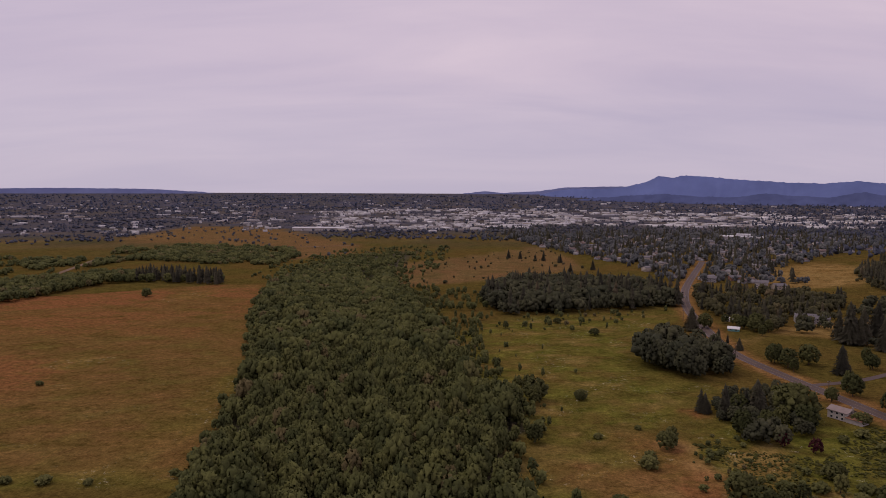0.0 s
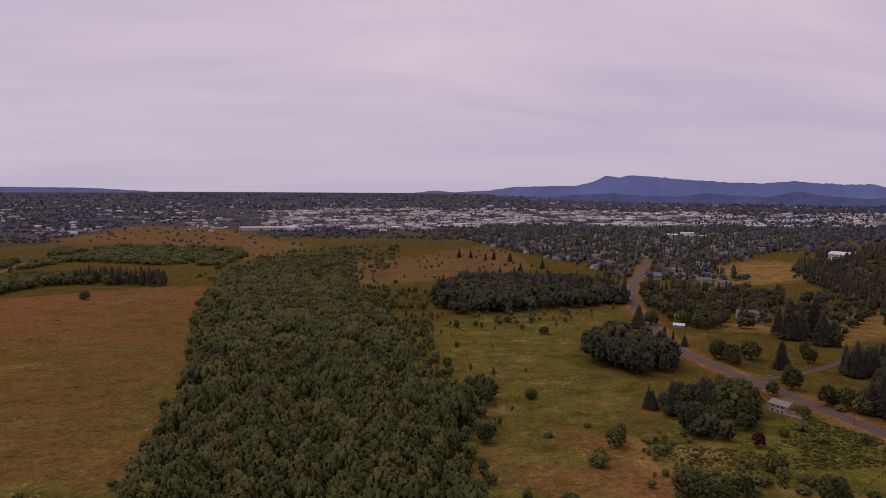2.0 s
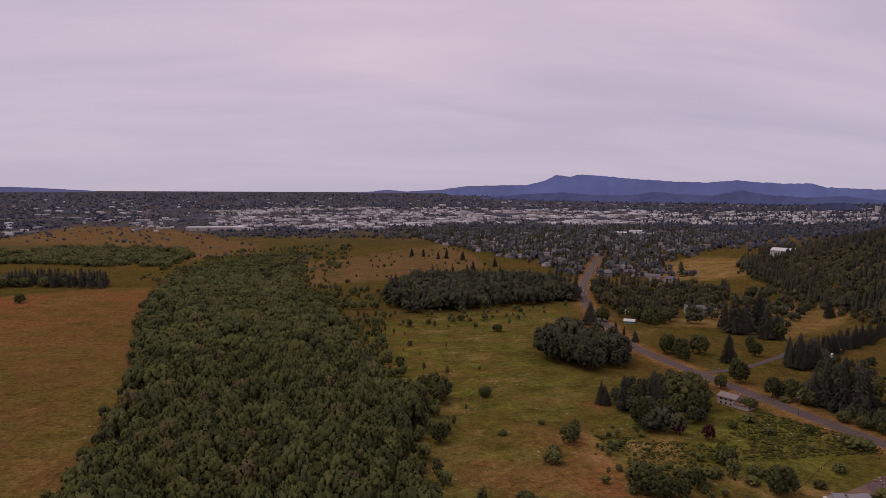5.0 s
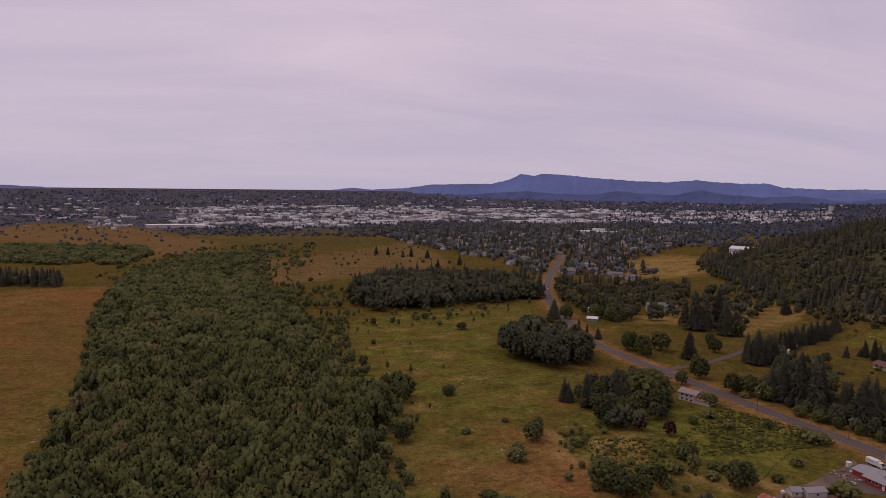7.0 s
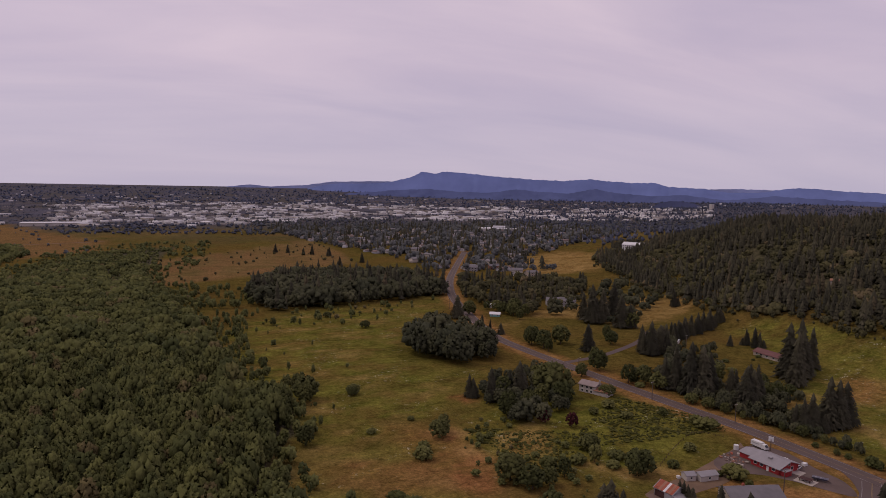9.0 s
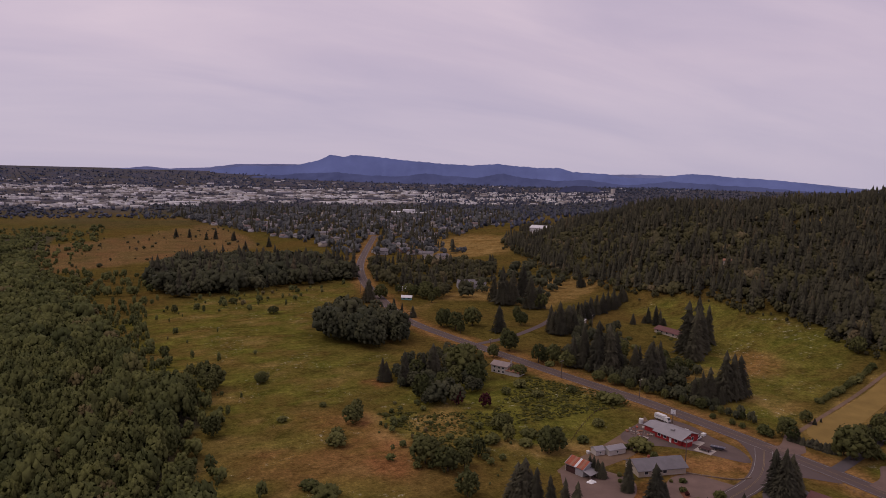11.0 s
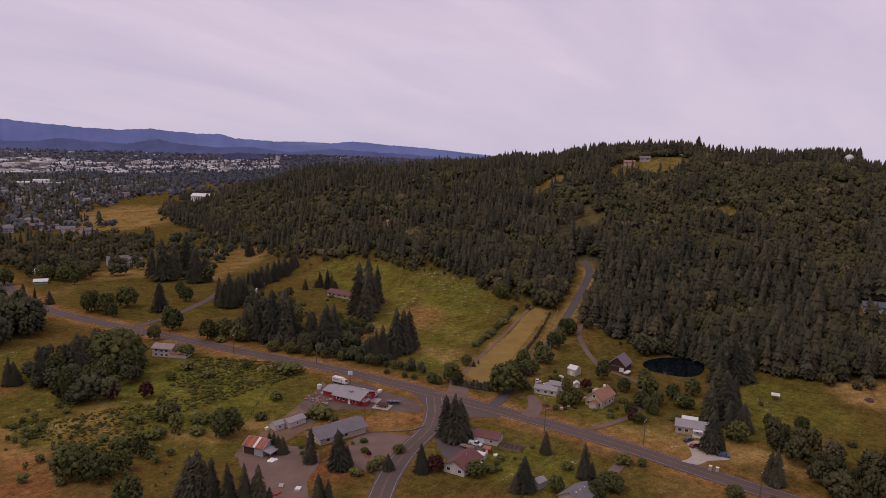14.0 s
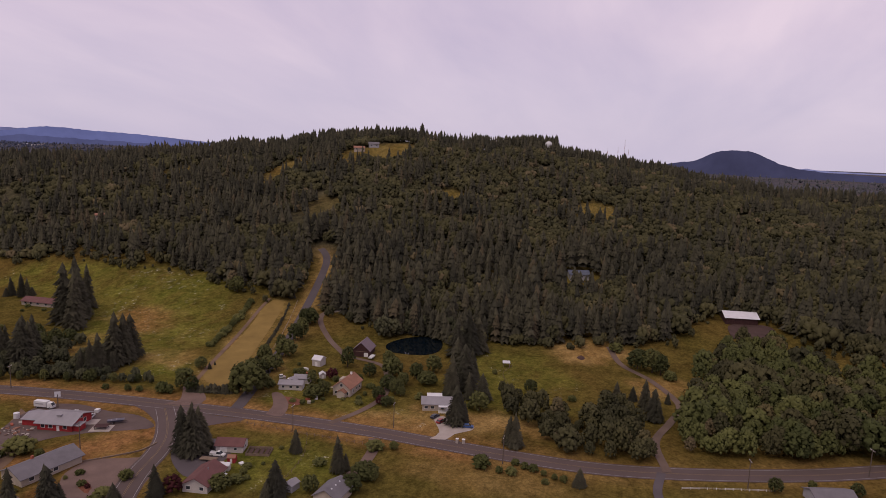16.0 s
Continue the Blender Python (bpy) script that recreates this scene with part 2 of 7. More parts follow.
# lines of the roads
MAIN_ROAD = [(441, 1163), (346, 949), (291, 817), (254, 700), (232, 588), (222, 515), (227, 460), (234, 419), (242, 373), (250, 330), (258, 292), (263, 254), (266, 215), (268, 180), (268, 139), (266, 111), (264, 81), (264, 51), (269, 23), (280, -14), (294, -47), (330, -120), (400, -220)]
SIDE_ROAD = [(262, 222), (250, 212), (238, 204), (226, 199), (208, 194), (182, 182), (150, 160), (110, 120), (70, 60)]
HILL_ROAD = [(271, 195), (280, 197), (307, 204), (333, 211), (376, 223), (413, 233), (454, 243), (489, 252), (503, 259), (510, 266)]

# ---------------------------------------------------------------- ground
def axis(lo, a, b, hi, step, growth=1.09):
    mid = list(np.arange(a, b + step, step))
    up, down, d = [mid[-1]], [mid[0]], step
    while up[-1] < hi:
        d = min(d * growth, 120)
        up.append(up[-1] + d)
    d = step
    while down[-1] > lo:
        d = min(d * growth, 120)
        down.append(down[-1] - d)
    return np.array(down[:0:-1] + mid + up[1:])


gx, gy = axis(-6000, -430, 560, 6000, 5.5), axis(-6000, 20, 740, 6000, 5.5)
GX, GY = np.meshgrid(gx, gy)
gv = np.stack([GX.ravel(), GY.ravel(), height(GX, GY).ravel()], -1)
nx, ny = len(gx), len(gy)
gi = (np.arange(ny - 1)[:, None] * nx + np.arange(nx - 1)[None]).ravel()
gq = np.stack([gi, gi + 1, gi + nx + 1, gi + nx], -1)

px, py = gv[:, 0], gv[:, 1]
wx, wy = px + 7 * wobble(px, py, 60, 0.3), py + 7 * wobble(px, py, 60, 1.7)


def area(poly, soft=6.0):
    d = edge_distance(wx, wy, poly) * np.where(inside(wx, wy, poly), 1, -1)
    return np.clip(0.5 + d / (2 * soft), 0, 1)


def blob(x, y, rx, ry, turn=0.0, soft=0.45):
    c, s = math.cos(radians(turn)), math.sin(radians(turn))
    u, v = ((wx - x) * c + (wy - y) * s) / rx, (-(wx - x) * s + (wy - y) * c) / ry
    return np.clip((1 - np.hypot(u, v)) / soft + 0.5 * wobble(px, py, 23, x), 0, 1)


def cover(base, *more):
    """The strongest of several patches, at most 1."""
    for m, k in more:
        base = np.maximum(base, m * k)
    return np.clip(base, 0, 1)


none = np.zeros(len(px))


def verge(line, inner, outer):
    """Strips of rough grass along a road."""
    d = np.full(len(px), 1e9)
    near_ = (px > -50) & (px < 620) & (py > -120) & (py < 1250)
    q = smooth_line(line, 8.0)
    d[near_] = np.min(np.hypot(px[near_][:, None] - q[None, :, 0], py[near_][:, None] - q[None, :, 1]), axis=1)
    return np.clip((outer + 3 * wobble(px, py, 30, 1.2) - d) / 5, 0, 1) * (d > inner)
field = area(LEFT_FIELD)
patchy = wobble(px, py * 1.7, 95, 4.2) + 0.5 * wobble(px, py * 1.7, 37, 1.1)
dry = cover(none, (verge(MAIN_ROAD, 0, 12) * np.clip((py + 20) / 160, 0.35, 1), 0.85), (area(MEADOW, 12) * np.clip(1.9 * patchy - 0.15, 0, 1), 0.42), (area(HILL_MEADOW, 9) * np.clip(1.6 * patchy, 0, 1) * np.clip((380 - px) / 60, 0, 1), 0.7), (field * np.clip(1.7 * patchy, 0, 1), 0.3), (blob(116, 292, 9, 34, -4), 0.9), (blob(98, 278, 26, 18), 0.4), (blob(95, 265, 55, 28, -20), 0.2), (verge(HILL_ROAD, 0, 9), 0.7), (verge(SIDE_ROAD, 0, 9), 0.4),
            (field * (0.4 + 0.6 * wobble(px, py, 110, 0.4)), 0.3), (area(STRIP), 1.0), (area(FAR_FIELD) * (0.6 + 0.4 * wobble(px, py, 140, 2)), 0.45),
            (area(BROWN_FIELD, 15) * (0.6 + 0.4 * wobble(px, py, 220, 1)), 0.5), (area(RIDGE_FIELD, 10), 0.75), (area(FIELD_B), 0.6),
            (blob(70, 292, 60, 34, -15), 0.25), (blob(115, 325, 13, 18, 30), 0.9), (blob(300, 330, 25, 45, 40), 0.6), (blob(222, 214, 26, 18, 10), 0.95),
            (blob(180, 255, 40, 10, -40), 0.8), (blob(292, 96, 12, 34, 0), 0.9), (blob(405, 62, 22, 26, 0), 1.0), (blob(360, 25, 20, 14, 0), 0.9),
            (blob(245, 90, 13, 40, 0), 0.4), (blob(282, 128, 9, 22, 0), 0.9), (blob(372, 318, 34, 26, 40), 0.45), (blob(150, 310, 14, 34, -30), 0.6))
red = cover(none, (field * (0.55 + 0.45 * patchy), 0.38), (blob(110, 280, 16, 26, -6), 0.75), (blob(116, 318, 6, 6), 0.9), (blob(84, 290, 34, 14, -20), 0.4),
            (field * np.clip((py - 470) / 300, 0, 1) * (0.55 + 0.6 * wobble(px, py, 190, 3.1)), 0.85), (blob(-300, 430, 80, 90, 20), 0.75), (blob(-330, 640, 110, 60, 10), 0.7),
            (blob(105, 322, 22, 26, 35), 0.4), (blob(140, 370, 7, 9), 0.9), (blob(80, 275, 40, 16, -20), 0.25), (area(FAR_FIELD) * (0.4 + 0.6 * wobble(px, py, 90, 5)), 0.5),
            (blob(-190, 700, 30, 80, 8), 0.6), (area([(-560, 700), (-350, 820), (-300, 800), (-320, 720), (-560, 620)], 3), 0.9), (area([(-270, 845), (-205, 830), (-195, 760), (-262, 772)], 3), 0.75), (area([(-560, 470), (-330, 492), (-285, 500), (-300, 380), (-560, 300)], 3), 0.3), (area([(-560, 575), (-200, 560), (-185, 600), (-560, 630)], 8), 0.5), (blob(226, 218, 34, 14, -20), 0.6), (blob(372, 318, 30, 18, 40), 0.45), (blob(200, 200, 20, 14, 0), 0.7), (blob(262, 95, 10, 40, 0), 0.5), (blob(190, 204, 26, 14, 10), 0.95), (blob(175, 214, 18, 14), 0.8), (blob(205, 238, 26, 8, -30), 0.6))
lush = cover(none, (area(MEADOW, 12) * np.clip(0.35 - 2.2 * patchy, 0, 1), 1.0), (field * np.clip(-1.6 * patchy - 0.1, 0, 1), 0.45),
            (area(MEADOW, 12) * np.clip((py - 300) / 60, 0, 1) * (0.65 + 0.5 * wobble(px, py, 80, 0.9)), 0.75), (blob(-120, 420, 22, 150, -8), 0.6), (area([(-272, 455), (-228, 462), (-232, 492), (-268, 488)], 3), 0.95), (area([(-300, 800), (-262, 845), (-250, 780), (-300, 720)], 4), 0.7),
            (area(HILL_MEADOW, 9) * (0.85 + 0.4 * wobble(px, py, 120, 2.2)), 1.0), (blob(345, 95, 60, 40), 0.7), (blob(232, 158, 26, 34), 1.0), (blob(283, 122, 10, 16), 0.8), (blob(290, 186, 16, 9), 0.9), (blob(180, 310, 75, 75), 0.95), (area(STRIP), 0.9), (blob(100, 440, 90, 110), 0.6), (blob(290, 165, 40, 40), 0.6),
            (blob(-150, 285, 120, 14), 0.7))
open_ground = cover(none, (blob(746, 292, 66, 38), 1), (blob(716, 322, 46, 26), 1), (blob(666, 376, 58, 22), 1), (blob(664, 72, 30, 36), 1), (blob(644, 198, 22, 26), 1), (blob(637, 473, 30, 24), 1), (blob(586, 297, 34, 24), 0.45), (blob(661, 965, 60, 50), 1))
lush = np.maximum(lush, np.maximum(0.4 * open_ground, 0.9 * area(BRAMBLES, 8)))
dry = np.maximum(dry, 0.35 * open_ground)
far_off = np.clip((np.hypot(px, py) - 1300) / 500, 0, 1)
lush = np.maximum(lush, far_off * 0.4 * np.clip(wobble(px, py, 420, 6.1) * 3, 0, 1))
dry = np.maximum(dry, far_off * 0.45 * np.clip(wobble(px, py * 1.6, 520, 4.4) * 3, 0, 1))
red = np.maximum(red, 0.34 * area(BROWN_FIELD, 15))
red = np.maximum(red, 0.45 * verge(MAIN_ROAD, 0, 16) * np.clip((py - 40) / 120, 0.1, 1))
# mask by distance: grey town ground together with painted haze, faint on the brown fields
town_haze = np.clip((np.hypot(px, py) - 1750) / 350, 0, 1) * (1 - area(BROWN_FIELD, 15)) * np.clip(0.75 + 0.5 * wobble(px, py, 380, 9.0), 0, 1)
town_haze = np.maximum(town_haze, 0.10 * np.maximum(area(BROWN_FIELD, 15), area(FAR_FIELD, 10)))
rough = cover(none, (area(WOODLAND, 5), 1.0), (far_off * (1 - area(BROWN_FIELD, 15)) * (1 - area(RIDGE_FIELD, 15)) * np.clip(0.6 + wobble(px, py, 600, 2.7), 0.25, 1), 0.8),
              (np.clip((height(px, py) - 22) / 10, 0, 1) * (1 - area(HILL_MEADOW)) * (1 - area(FIELD_B)) * (1 - open_ground) * (1 - area(RIDGE_FIELD, 10)), 0.85))

m_ground, nt, b = material("grassland", 1.0, 0.0)
att = nt.nodes.new("ShaderNodeAttribute")
att.attribute_name = "cover"
sep = nt.nodes.new("ShaderNodeSeparateColor")
nt.links.new(att.outputs["Color"], sep.inputs[0])
n_big, n_mid, n_fine = noise_tex(nt, 0.012, 5), noise_tex(nt, 0.07, 7, 0.68), noise_tex(nt, 0.9, 5, 0.72)
n_tuft, n_line = noise_tex(nt, 0.28, 8, 0.72), noise_tex(nt, 0.045, 8, 0.7, stretch=(14, (0.8, 1.25, 1)))
col = mixed(nt, remap(nt, n_mid, 0.34, 0.66), (0.063, 0.051, 0.013), (0.115, 0.088, 0.022))
col = mixed(nt, times(nt, remap(nt, n_big, 0.42, 0.62), 0.4), col, (0.130, 0.072, 0.024))
lush_c = mixed(nt, remap(nt, n_mid, 0.34, 0.66), (0.074, 0.078, 0.014), (0.152, 0.140, 0.028))
col = mixed(nt, times(nt, sep.outputs[2], remap(nt, n_line, 0.34, 0.54)), col, lush_c)
dry_c = mixed(nt, remap(nt, n_line, 0.35, 0.65), (0.175, 0.100, 0.030), (0.335, 0.220, 0.085))
col = mixed(nt, times(nt, sep.outputs[0], remap(nt, n_mid, 0.22, 0.48)), col, dry_c)
red_c = mixed(nt, remap(nt, n_tuft, 0.3, 0.7), (0.150, 0.062, 0.026), (0.260, 0.112, 0.046))
col = mixed(nt, times(nt, sep.outputs[1], remap(nt, n_line, 0.32, 0.52)), col, red_c)
col = mixed(nt, att.outputs["Alpha"], col, mixed(nt, remap(nt, n_mid, 0.3, 0.7), (0.046, 0.044, 0.028), (0.082, 0.074, 0.048)))
# town ground colour, blued to put the haze of distance into it
town_haze_att = nt.nodes.new("ShaderNodeAttribute")
town_haze_att.attribute_name = "town_haze"
col = mixed(nt, town_haze_att.outputs["Fac"], col, mixed(nt, remap(nt, noise_tex(nt, 0.02, 6, 0.7), 0.35, 0.65), (0.052, 0.055, 0.082), (0.104, 0.098, 0.122)))
flower = times(nt, remap(nt, noise_tex(nt, 0.30, 8, 0.8), 0.57, 0.64), times(nt, remap(nt, noise_tex(nt, 0.030, 6, 0.7), 0.52, 0.58), remap(nt, sep.outputs[2], 0.25, 0.5)))
col = mixed(nt, times(nt, flower, 0.85), col, (0.46, 0.44, 0.33))
shade = times(nt, remap(nt, n_tuft, 0.30, 0.72, 0.66, 1.36), remap(nt, n_fine, 0.3, 0.7, 0.60, 1.40))
hsv = nt.nodes.new("ShaderNodeHueSaturation")
nt.links.new(shade, hsv.inputs["Value"])
nt.links.new(col, hsv.inputs["Color"])
col = hsv.outputs[0]
nt.links.new(col, b.inputs["Base Color"])
bumped(nt, b, n_tuft, 0.7, 1.2)
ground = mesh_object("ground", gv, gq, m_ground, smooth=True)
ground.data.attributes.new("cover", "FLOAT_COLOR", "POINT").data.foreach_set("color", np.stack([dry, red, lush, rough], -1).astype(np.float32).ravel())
ground.data.attributes.new("town_haze", "FLOAT", "POINT").data.foreach_set("value", town_haze.astype(np.float32))
tagged(ground, "rolling grassland with dry and lush patches and bare soil", "ground", kind="structure")


# ---------------------------------------------------------------- roads
def band(line, inner, outer, lift):
    """A ribbon along a line, between two offsets to its right."""
    t = np.gradient(line, axis=0)
    t /= np.linalg.norm(t, axis=1)[:, None] + 1e-9
    n = np.stack([t[:, 1], -t[:, 0]], -1)
    w = [line + n * o for o in np.linspace(inner, outer, 3)]
    v = np.vstack([np.c_[q, height(q[:, 0], q[:, 1]) + lift] for q in w])
    k = len(line)
    i = np.arange(k - 1)
    q = np.vstack([np.stack([i, i + 1, i + 1 + k, i + k], -1) + k * j for j in range(2)])
    return v, q[:, ::-1]


def road(name, points, width, mat, label, edge=False, centre=False, lift=0.10, step=4.0):
    line = smooth_line(points, step)
    ob = mesh_object(name, *band(line, -width / 2, width / 2, lift), mat)
    tagged(ob, label, "road", kind="structure")
    if edge:
        for s in (-1, 1):
            o = s * (width / 2 - 0.9)
            mesh_object("edge_line", *band(line, o - 0.09, o + 0.09, lift + 0.03), M_PAINT, parent=ob)
    if centre:
        for s in (-0.22, 0.22):
            mesh_object("centre_line", *band(line, s - 0.06, s + 0.06, lift + 0.03), M_YELLOW, parent=ob)
    return ob


road("road", MAIN_ROAD, 9.8, M_ASPHALT, "grey two-lane country road with white edge lines", True, True)
road("road", SIDE_ROAD, 8.6, M_ASPHALT, "grey side road joining the country road", True, True, 0.13)
road("road", HILL_ROAD, 5.2, M_ASPHALT2, "narrow grey lane climbing into the wood", lift=0.16)
road("driveway", [(237, 428), (258, 434), (282, 444), (324, 471), (350, 500)], 5.0, M_ASPHALT, "asphalt driveway beside a mown lawn", lift=0.16)
road("driveway", [(270, 153), (287, 146), (306, 143), (327, 149), (345, 158), (352, 176)], 2.8, M_GRAVEL, "gravel driveway curving past the farmhouse", lift=0.16)
road("driveway", [(352, 180), (362, 188), (378, 201), (402, 217), (416, 220), (423, 210)], 3.2, M_GRAVEL, "gravel track bending round behind the barn", lift=0.2)
road("driveway", [(269, 26), (294, 29), (317, 22), (339, 17), (369, 28), (390, 42), (417, 49)], 3.2, M_GRAVEL, "gravel lane winding up to the wood", lift=0.2)
road("driveway", [(268, 28), (252, 30), (238, 27), (200, 20)], 3.0, M_ASPHALT2, "short asphalt turnoff opposite the gravel lane", lift=0.16)
road("track", [(293, 229), (306, 233), (353, 247), (401, 259), (425, 263)], 2.2, M_DIRT, "worn earth track along the mown strip", lift=0.2)
road("road", [(-680, 2460), (-760, 2800), (-860, 3230), (-972, 3688)], 22, M_ASPHALT, "straight road running off across the far plain", lift=0.6, step=40)
road("track", [(-516, 880), (-530, 940), (-555, 1055), (-581, 1172)], 8, M_DIRT, "pale earth track through the scrub", lift=0.25, step=12)
road("track", [(-329, 1417), (-250, 1452), (-175, 1484)], 7, M_DIRT, "pale earth track across the brown field", lift=0.25, step=12)

# ---------------------------------------------------------------- trees: shapes of unit height
def facing(v, f, n):
    """Soft outward normals, and faces wound to look the same way."""
    n = n / (np.linalg.norm(n, axis=1)[:, None] + 1e-9)
    g = np.cross(v[f[:, 1]] - v[f[:, 0]], v[f[:, 2]] - v[f[:, 0]])
    back = (g * n[f].mean(1)).sum(-1) < 0
    f = f.copy()
    f[back] = f[back][:, ::-1]
    return v, f, n


def conifer_shape(seed, tiers, arms, width, low=0.05, lean=0.8, ragged=0.25, tips=0, gap=0.0):
    """Skirts of drooping boughs, one above the other, each with long and short tips, and loose sprays between them."""
    r = np.random.RandomState(seed)
    v, f, n = [], [], []
    for i in range(tiers):
        k = (i + r.uniform(-0.2, 0.2)) / tiers
        z0 = low + (0.96 - low) * max(k, 0)
        reach = (width * (1 - max(k, 0)) ** lean + 0.018) * r.uniform(0.86, 1.1) * (0.72 if r.rand() < gap else 1.0)
        z1 = min(1.0, z0 + (0.96 - low) / tiers * 1.9 + 0.02)
        top = len(v)
        v.append((r.uniform(-0.008, 0.008), r.uniform(-0.008, 0.008), z1))
        n.append((0, 0, 1))
        spin, side = r.rand() * 6.283, r.rand() * 6.283
        for j in range(arms * 2):
            a = spin + 3.1416 * (j + r.uniform(-0.25, 0.25)) / arms
            q = reach * (r.uniform(1 - ragged, 1 + 0.6 * ragged) if j % 2 == 0 else r.uniform(0.50, 0.72)) * (1 + 0.14 * math.cos(a - side))
            v.append((q * math.cos(a), q * math.sin(a), z0 + (-0.10 * q if j % 2 == 0 else 0.16 * q) + r.uniform(-0.012, 0.012)))
            n.append((math.cos(a), math.sin(a), 0.75 if j % 2 == 0 else 0.15))
        m = arms * 2
        f += [(top, top + 1 + j, top + 1 + (j + 1) % m) for j in range(m)]
    for i in range(tips):
        k = 1 - math.sqrt(r.rand()) * 0.97
        a = r.rand() * 6.283
        R = (width * (1 - k) ** lean + 0.015) * r.uniform(0.7, 1.18)
        z = low + (0.95 - low) * k
        s_, u = r.uniform(0.16, 0.30) * (0.3 * R + 0.05), r.uniform(0.3, 0.55) * (0.4 * R + 0.06)
        c, e = math.cos(a), math.sin(a)
        b0 = len(v)
        v += [((R - u) * c - s_ * e, (R - u) * e + s_ * c, z + 0.10 * R), (R * c, R * e, z - r.uniform(-0.05, 0.2) * R), ((R - u) * c + s_ * e, (R - u) * e - s_ * c, z + 0.10 * R * r.rand())]
        n += [(c, e, r.uniform(0.5, 1.2))] * 3
        f.append((b0, b0 + 1, b0 + 2))
    n = np.array(n, float)
    return facing(np.array(v), np.array(f), n + 0.16 * r.normal(size=n.shape))


OCTA_V = np.array([(1, 0, 0), (0, 1, 0), (-1, 0, 0), (0, -1, 0), (0, 0, 1), (0, 0, -1)], float)
OCTA_F = np.array([(0, 1, 4), (1, 2, 4), (2, 3, 4), (3, 0, 4), (1, 0, 5), (2, 1, 5), (3, 2, 5), (0, 3, 5)])


def billow_shape(seed, leaves, width, low=0.1, lobes=14, size=0.04, point=0.35, tall=1.2):
    """A crown of many billowing lobes about a dark heart, with leaf sprays that roughen each lobe."""
    r = np.random.RandomState(seed)
    mid, half = (1 + low) / 2, (1 - low) / 2
    cs = [(0.0, 0.0, mid - 0.06, width * 0.30)]
    q0 = width * 0.66 / math.sqrt(lobes)
    for i in range(lobes):
        t = -0.72 + 1.62 * ((i + 0.5) / lobes) ** 0.85
        a = 2.39996 * i + r.uniform(-0.4, 0.4)
        wide = math.sqrt(max(0.02, 1 - t * t)) * (1 - point * max(t, 0))
        d = width * 0.5 * wide * r.uniform(0.62, 0.86)
        q = q0 * r.uniform(0.75, 1.25)
        cs.append((d * math.cos(a), d * math.sin(a), min(mid + t * half * r.uniform(0.82, 1.0), 1 - q * tall), q))
    cs = np.array(cs)
    V, N, F = [], [], []
    for c in cs:
        u = r.normal(size=3)
        u /= np.linalg.norm(u)
        w = np.cross(u, r.normal(size=3))
        w /= np.linalg.norm(w)
        p = OCTA_V @ np.stack([u, w, np.cross(u, w)])
        F.append(OCTA_F + 6 * len(V))
        V.append(c[:3] + p * (1, 1, tall) * c[3] * r.uniform(0.75, 1.3, (6, 1)))
        out = np.array([c[0], c[1], c[2] - mid + 0.25]) / (width * 0.5)
        N.append(p + 0.35 * out + (0, 0, 0.2) + 0.22 * r.normal(size=p.shape))
    V, N, F = np.vstack(V), np.vstack(N), np.vstack(F)
    wts = cs[:, 3] ** 2
    pick = r.choice(len(cs), leaves, p=wts / wts.sum())
    d = r.normal(size=(leaves, 3))
    d[:, 2] = d[:, 2] * 0.9 + 0.4
    d /= np.linalg.norm(d, axis=1)[:, None]
    p = cs[pick, :3] + d * (1, 1, tall) * (cs[pick, 3] * r.uniform(0.8, 1.35, leaves))[:, None]
    p[:, 2] = np.clip(p[:, 2], low * 0.6, 1.01)
    n = d * 0.8 + r.normal(size=(leaves, 3))
    n /= np.linalg.norm(n, axis=1)[:, None]
    u = np.cross(n, r.normal(size=(leaves, 3)))
    u /= np.linalg.norm(u, axis=1)[:, None] + 1e-9
    w = np.cross(n, u)
    k = size * r.uniform(0.5, 1.25, leaves)[:, None]
    tri = np.stack([p - u * k, p + u * k * 0.7 - w * k * 0.7, p + u * k * 0.7 + w * k * r.uniform(0.5, 1.0, (leaves, 1))], 1).reshape(-1, 3)
    out = np.stack([cs[pick, 0], cs[pick, 1], cs[pick, 2] - mid + 0.25], -1) / (width * 0.5)
    soft = d + 0.35 * out + (0, 0, 0.2) + 0.32 * r.normal(size=d.shape)
    return facing(np.vstack([V, tri]), np.vstack([F, np.arange(leaves * 3).reshape(-1, 3) + len(V)]), np.vstack([N, np.repeat(soft, 3, axis=0)]))


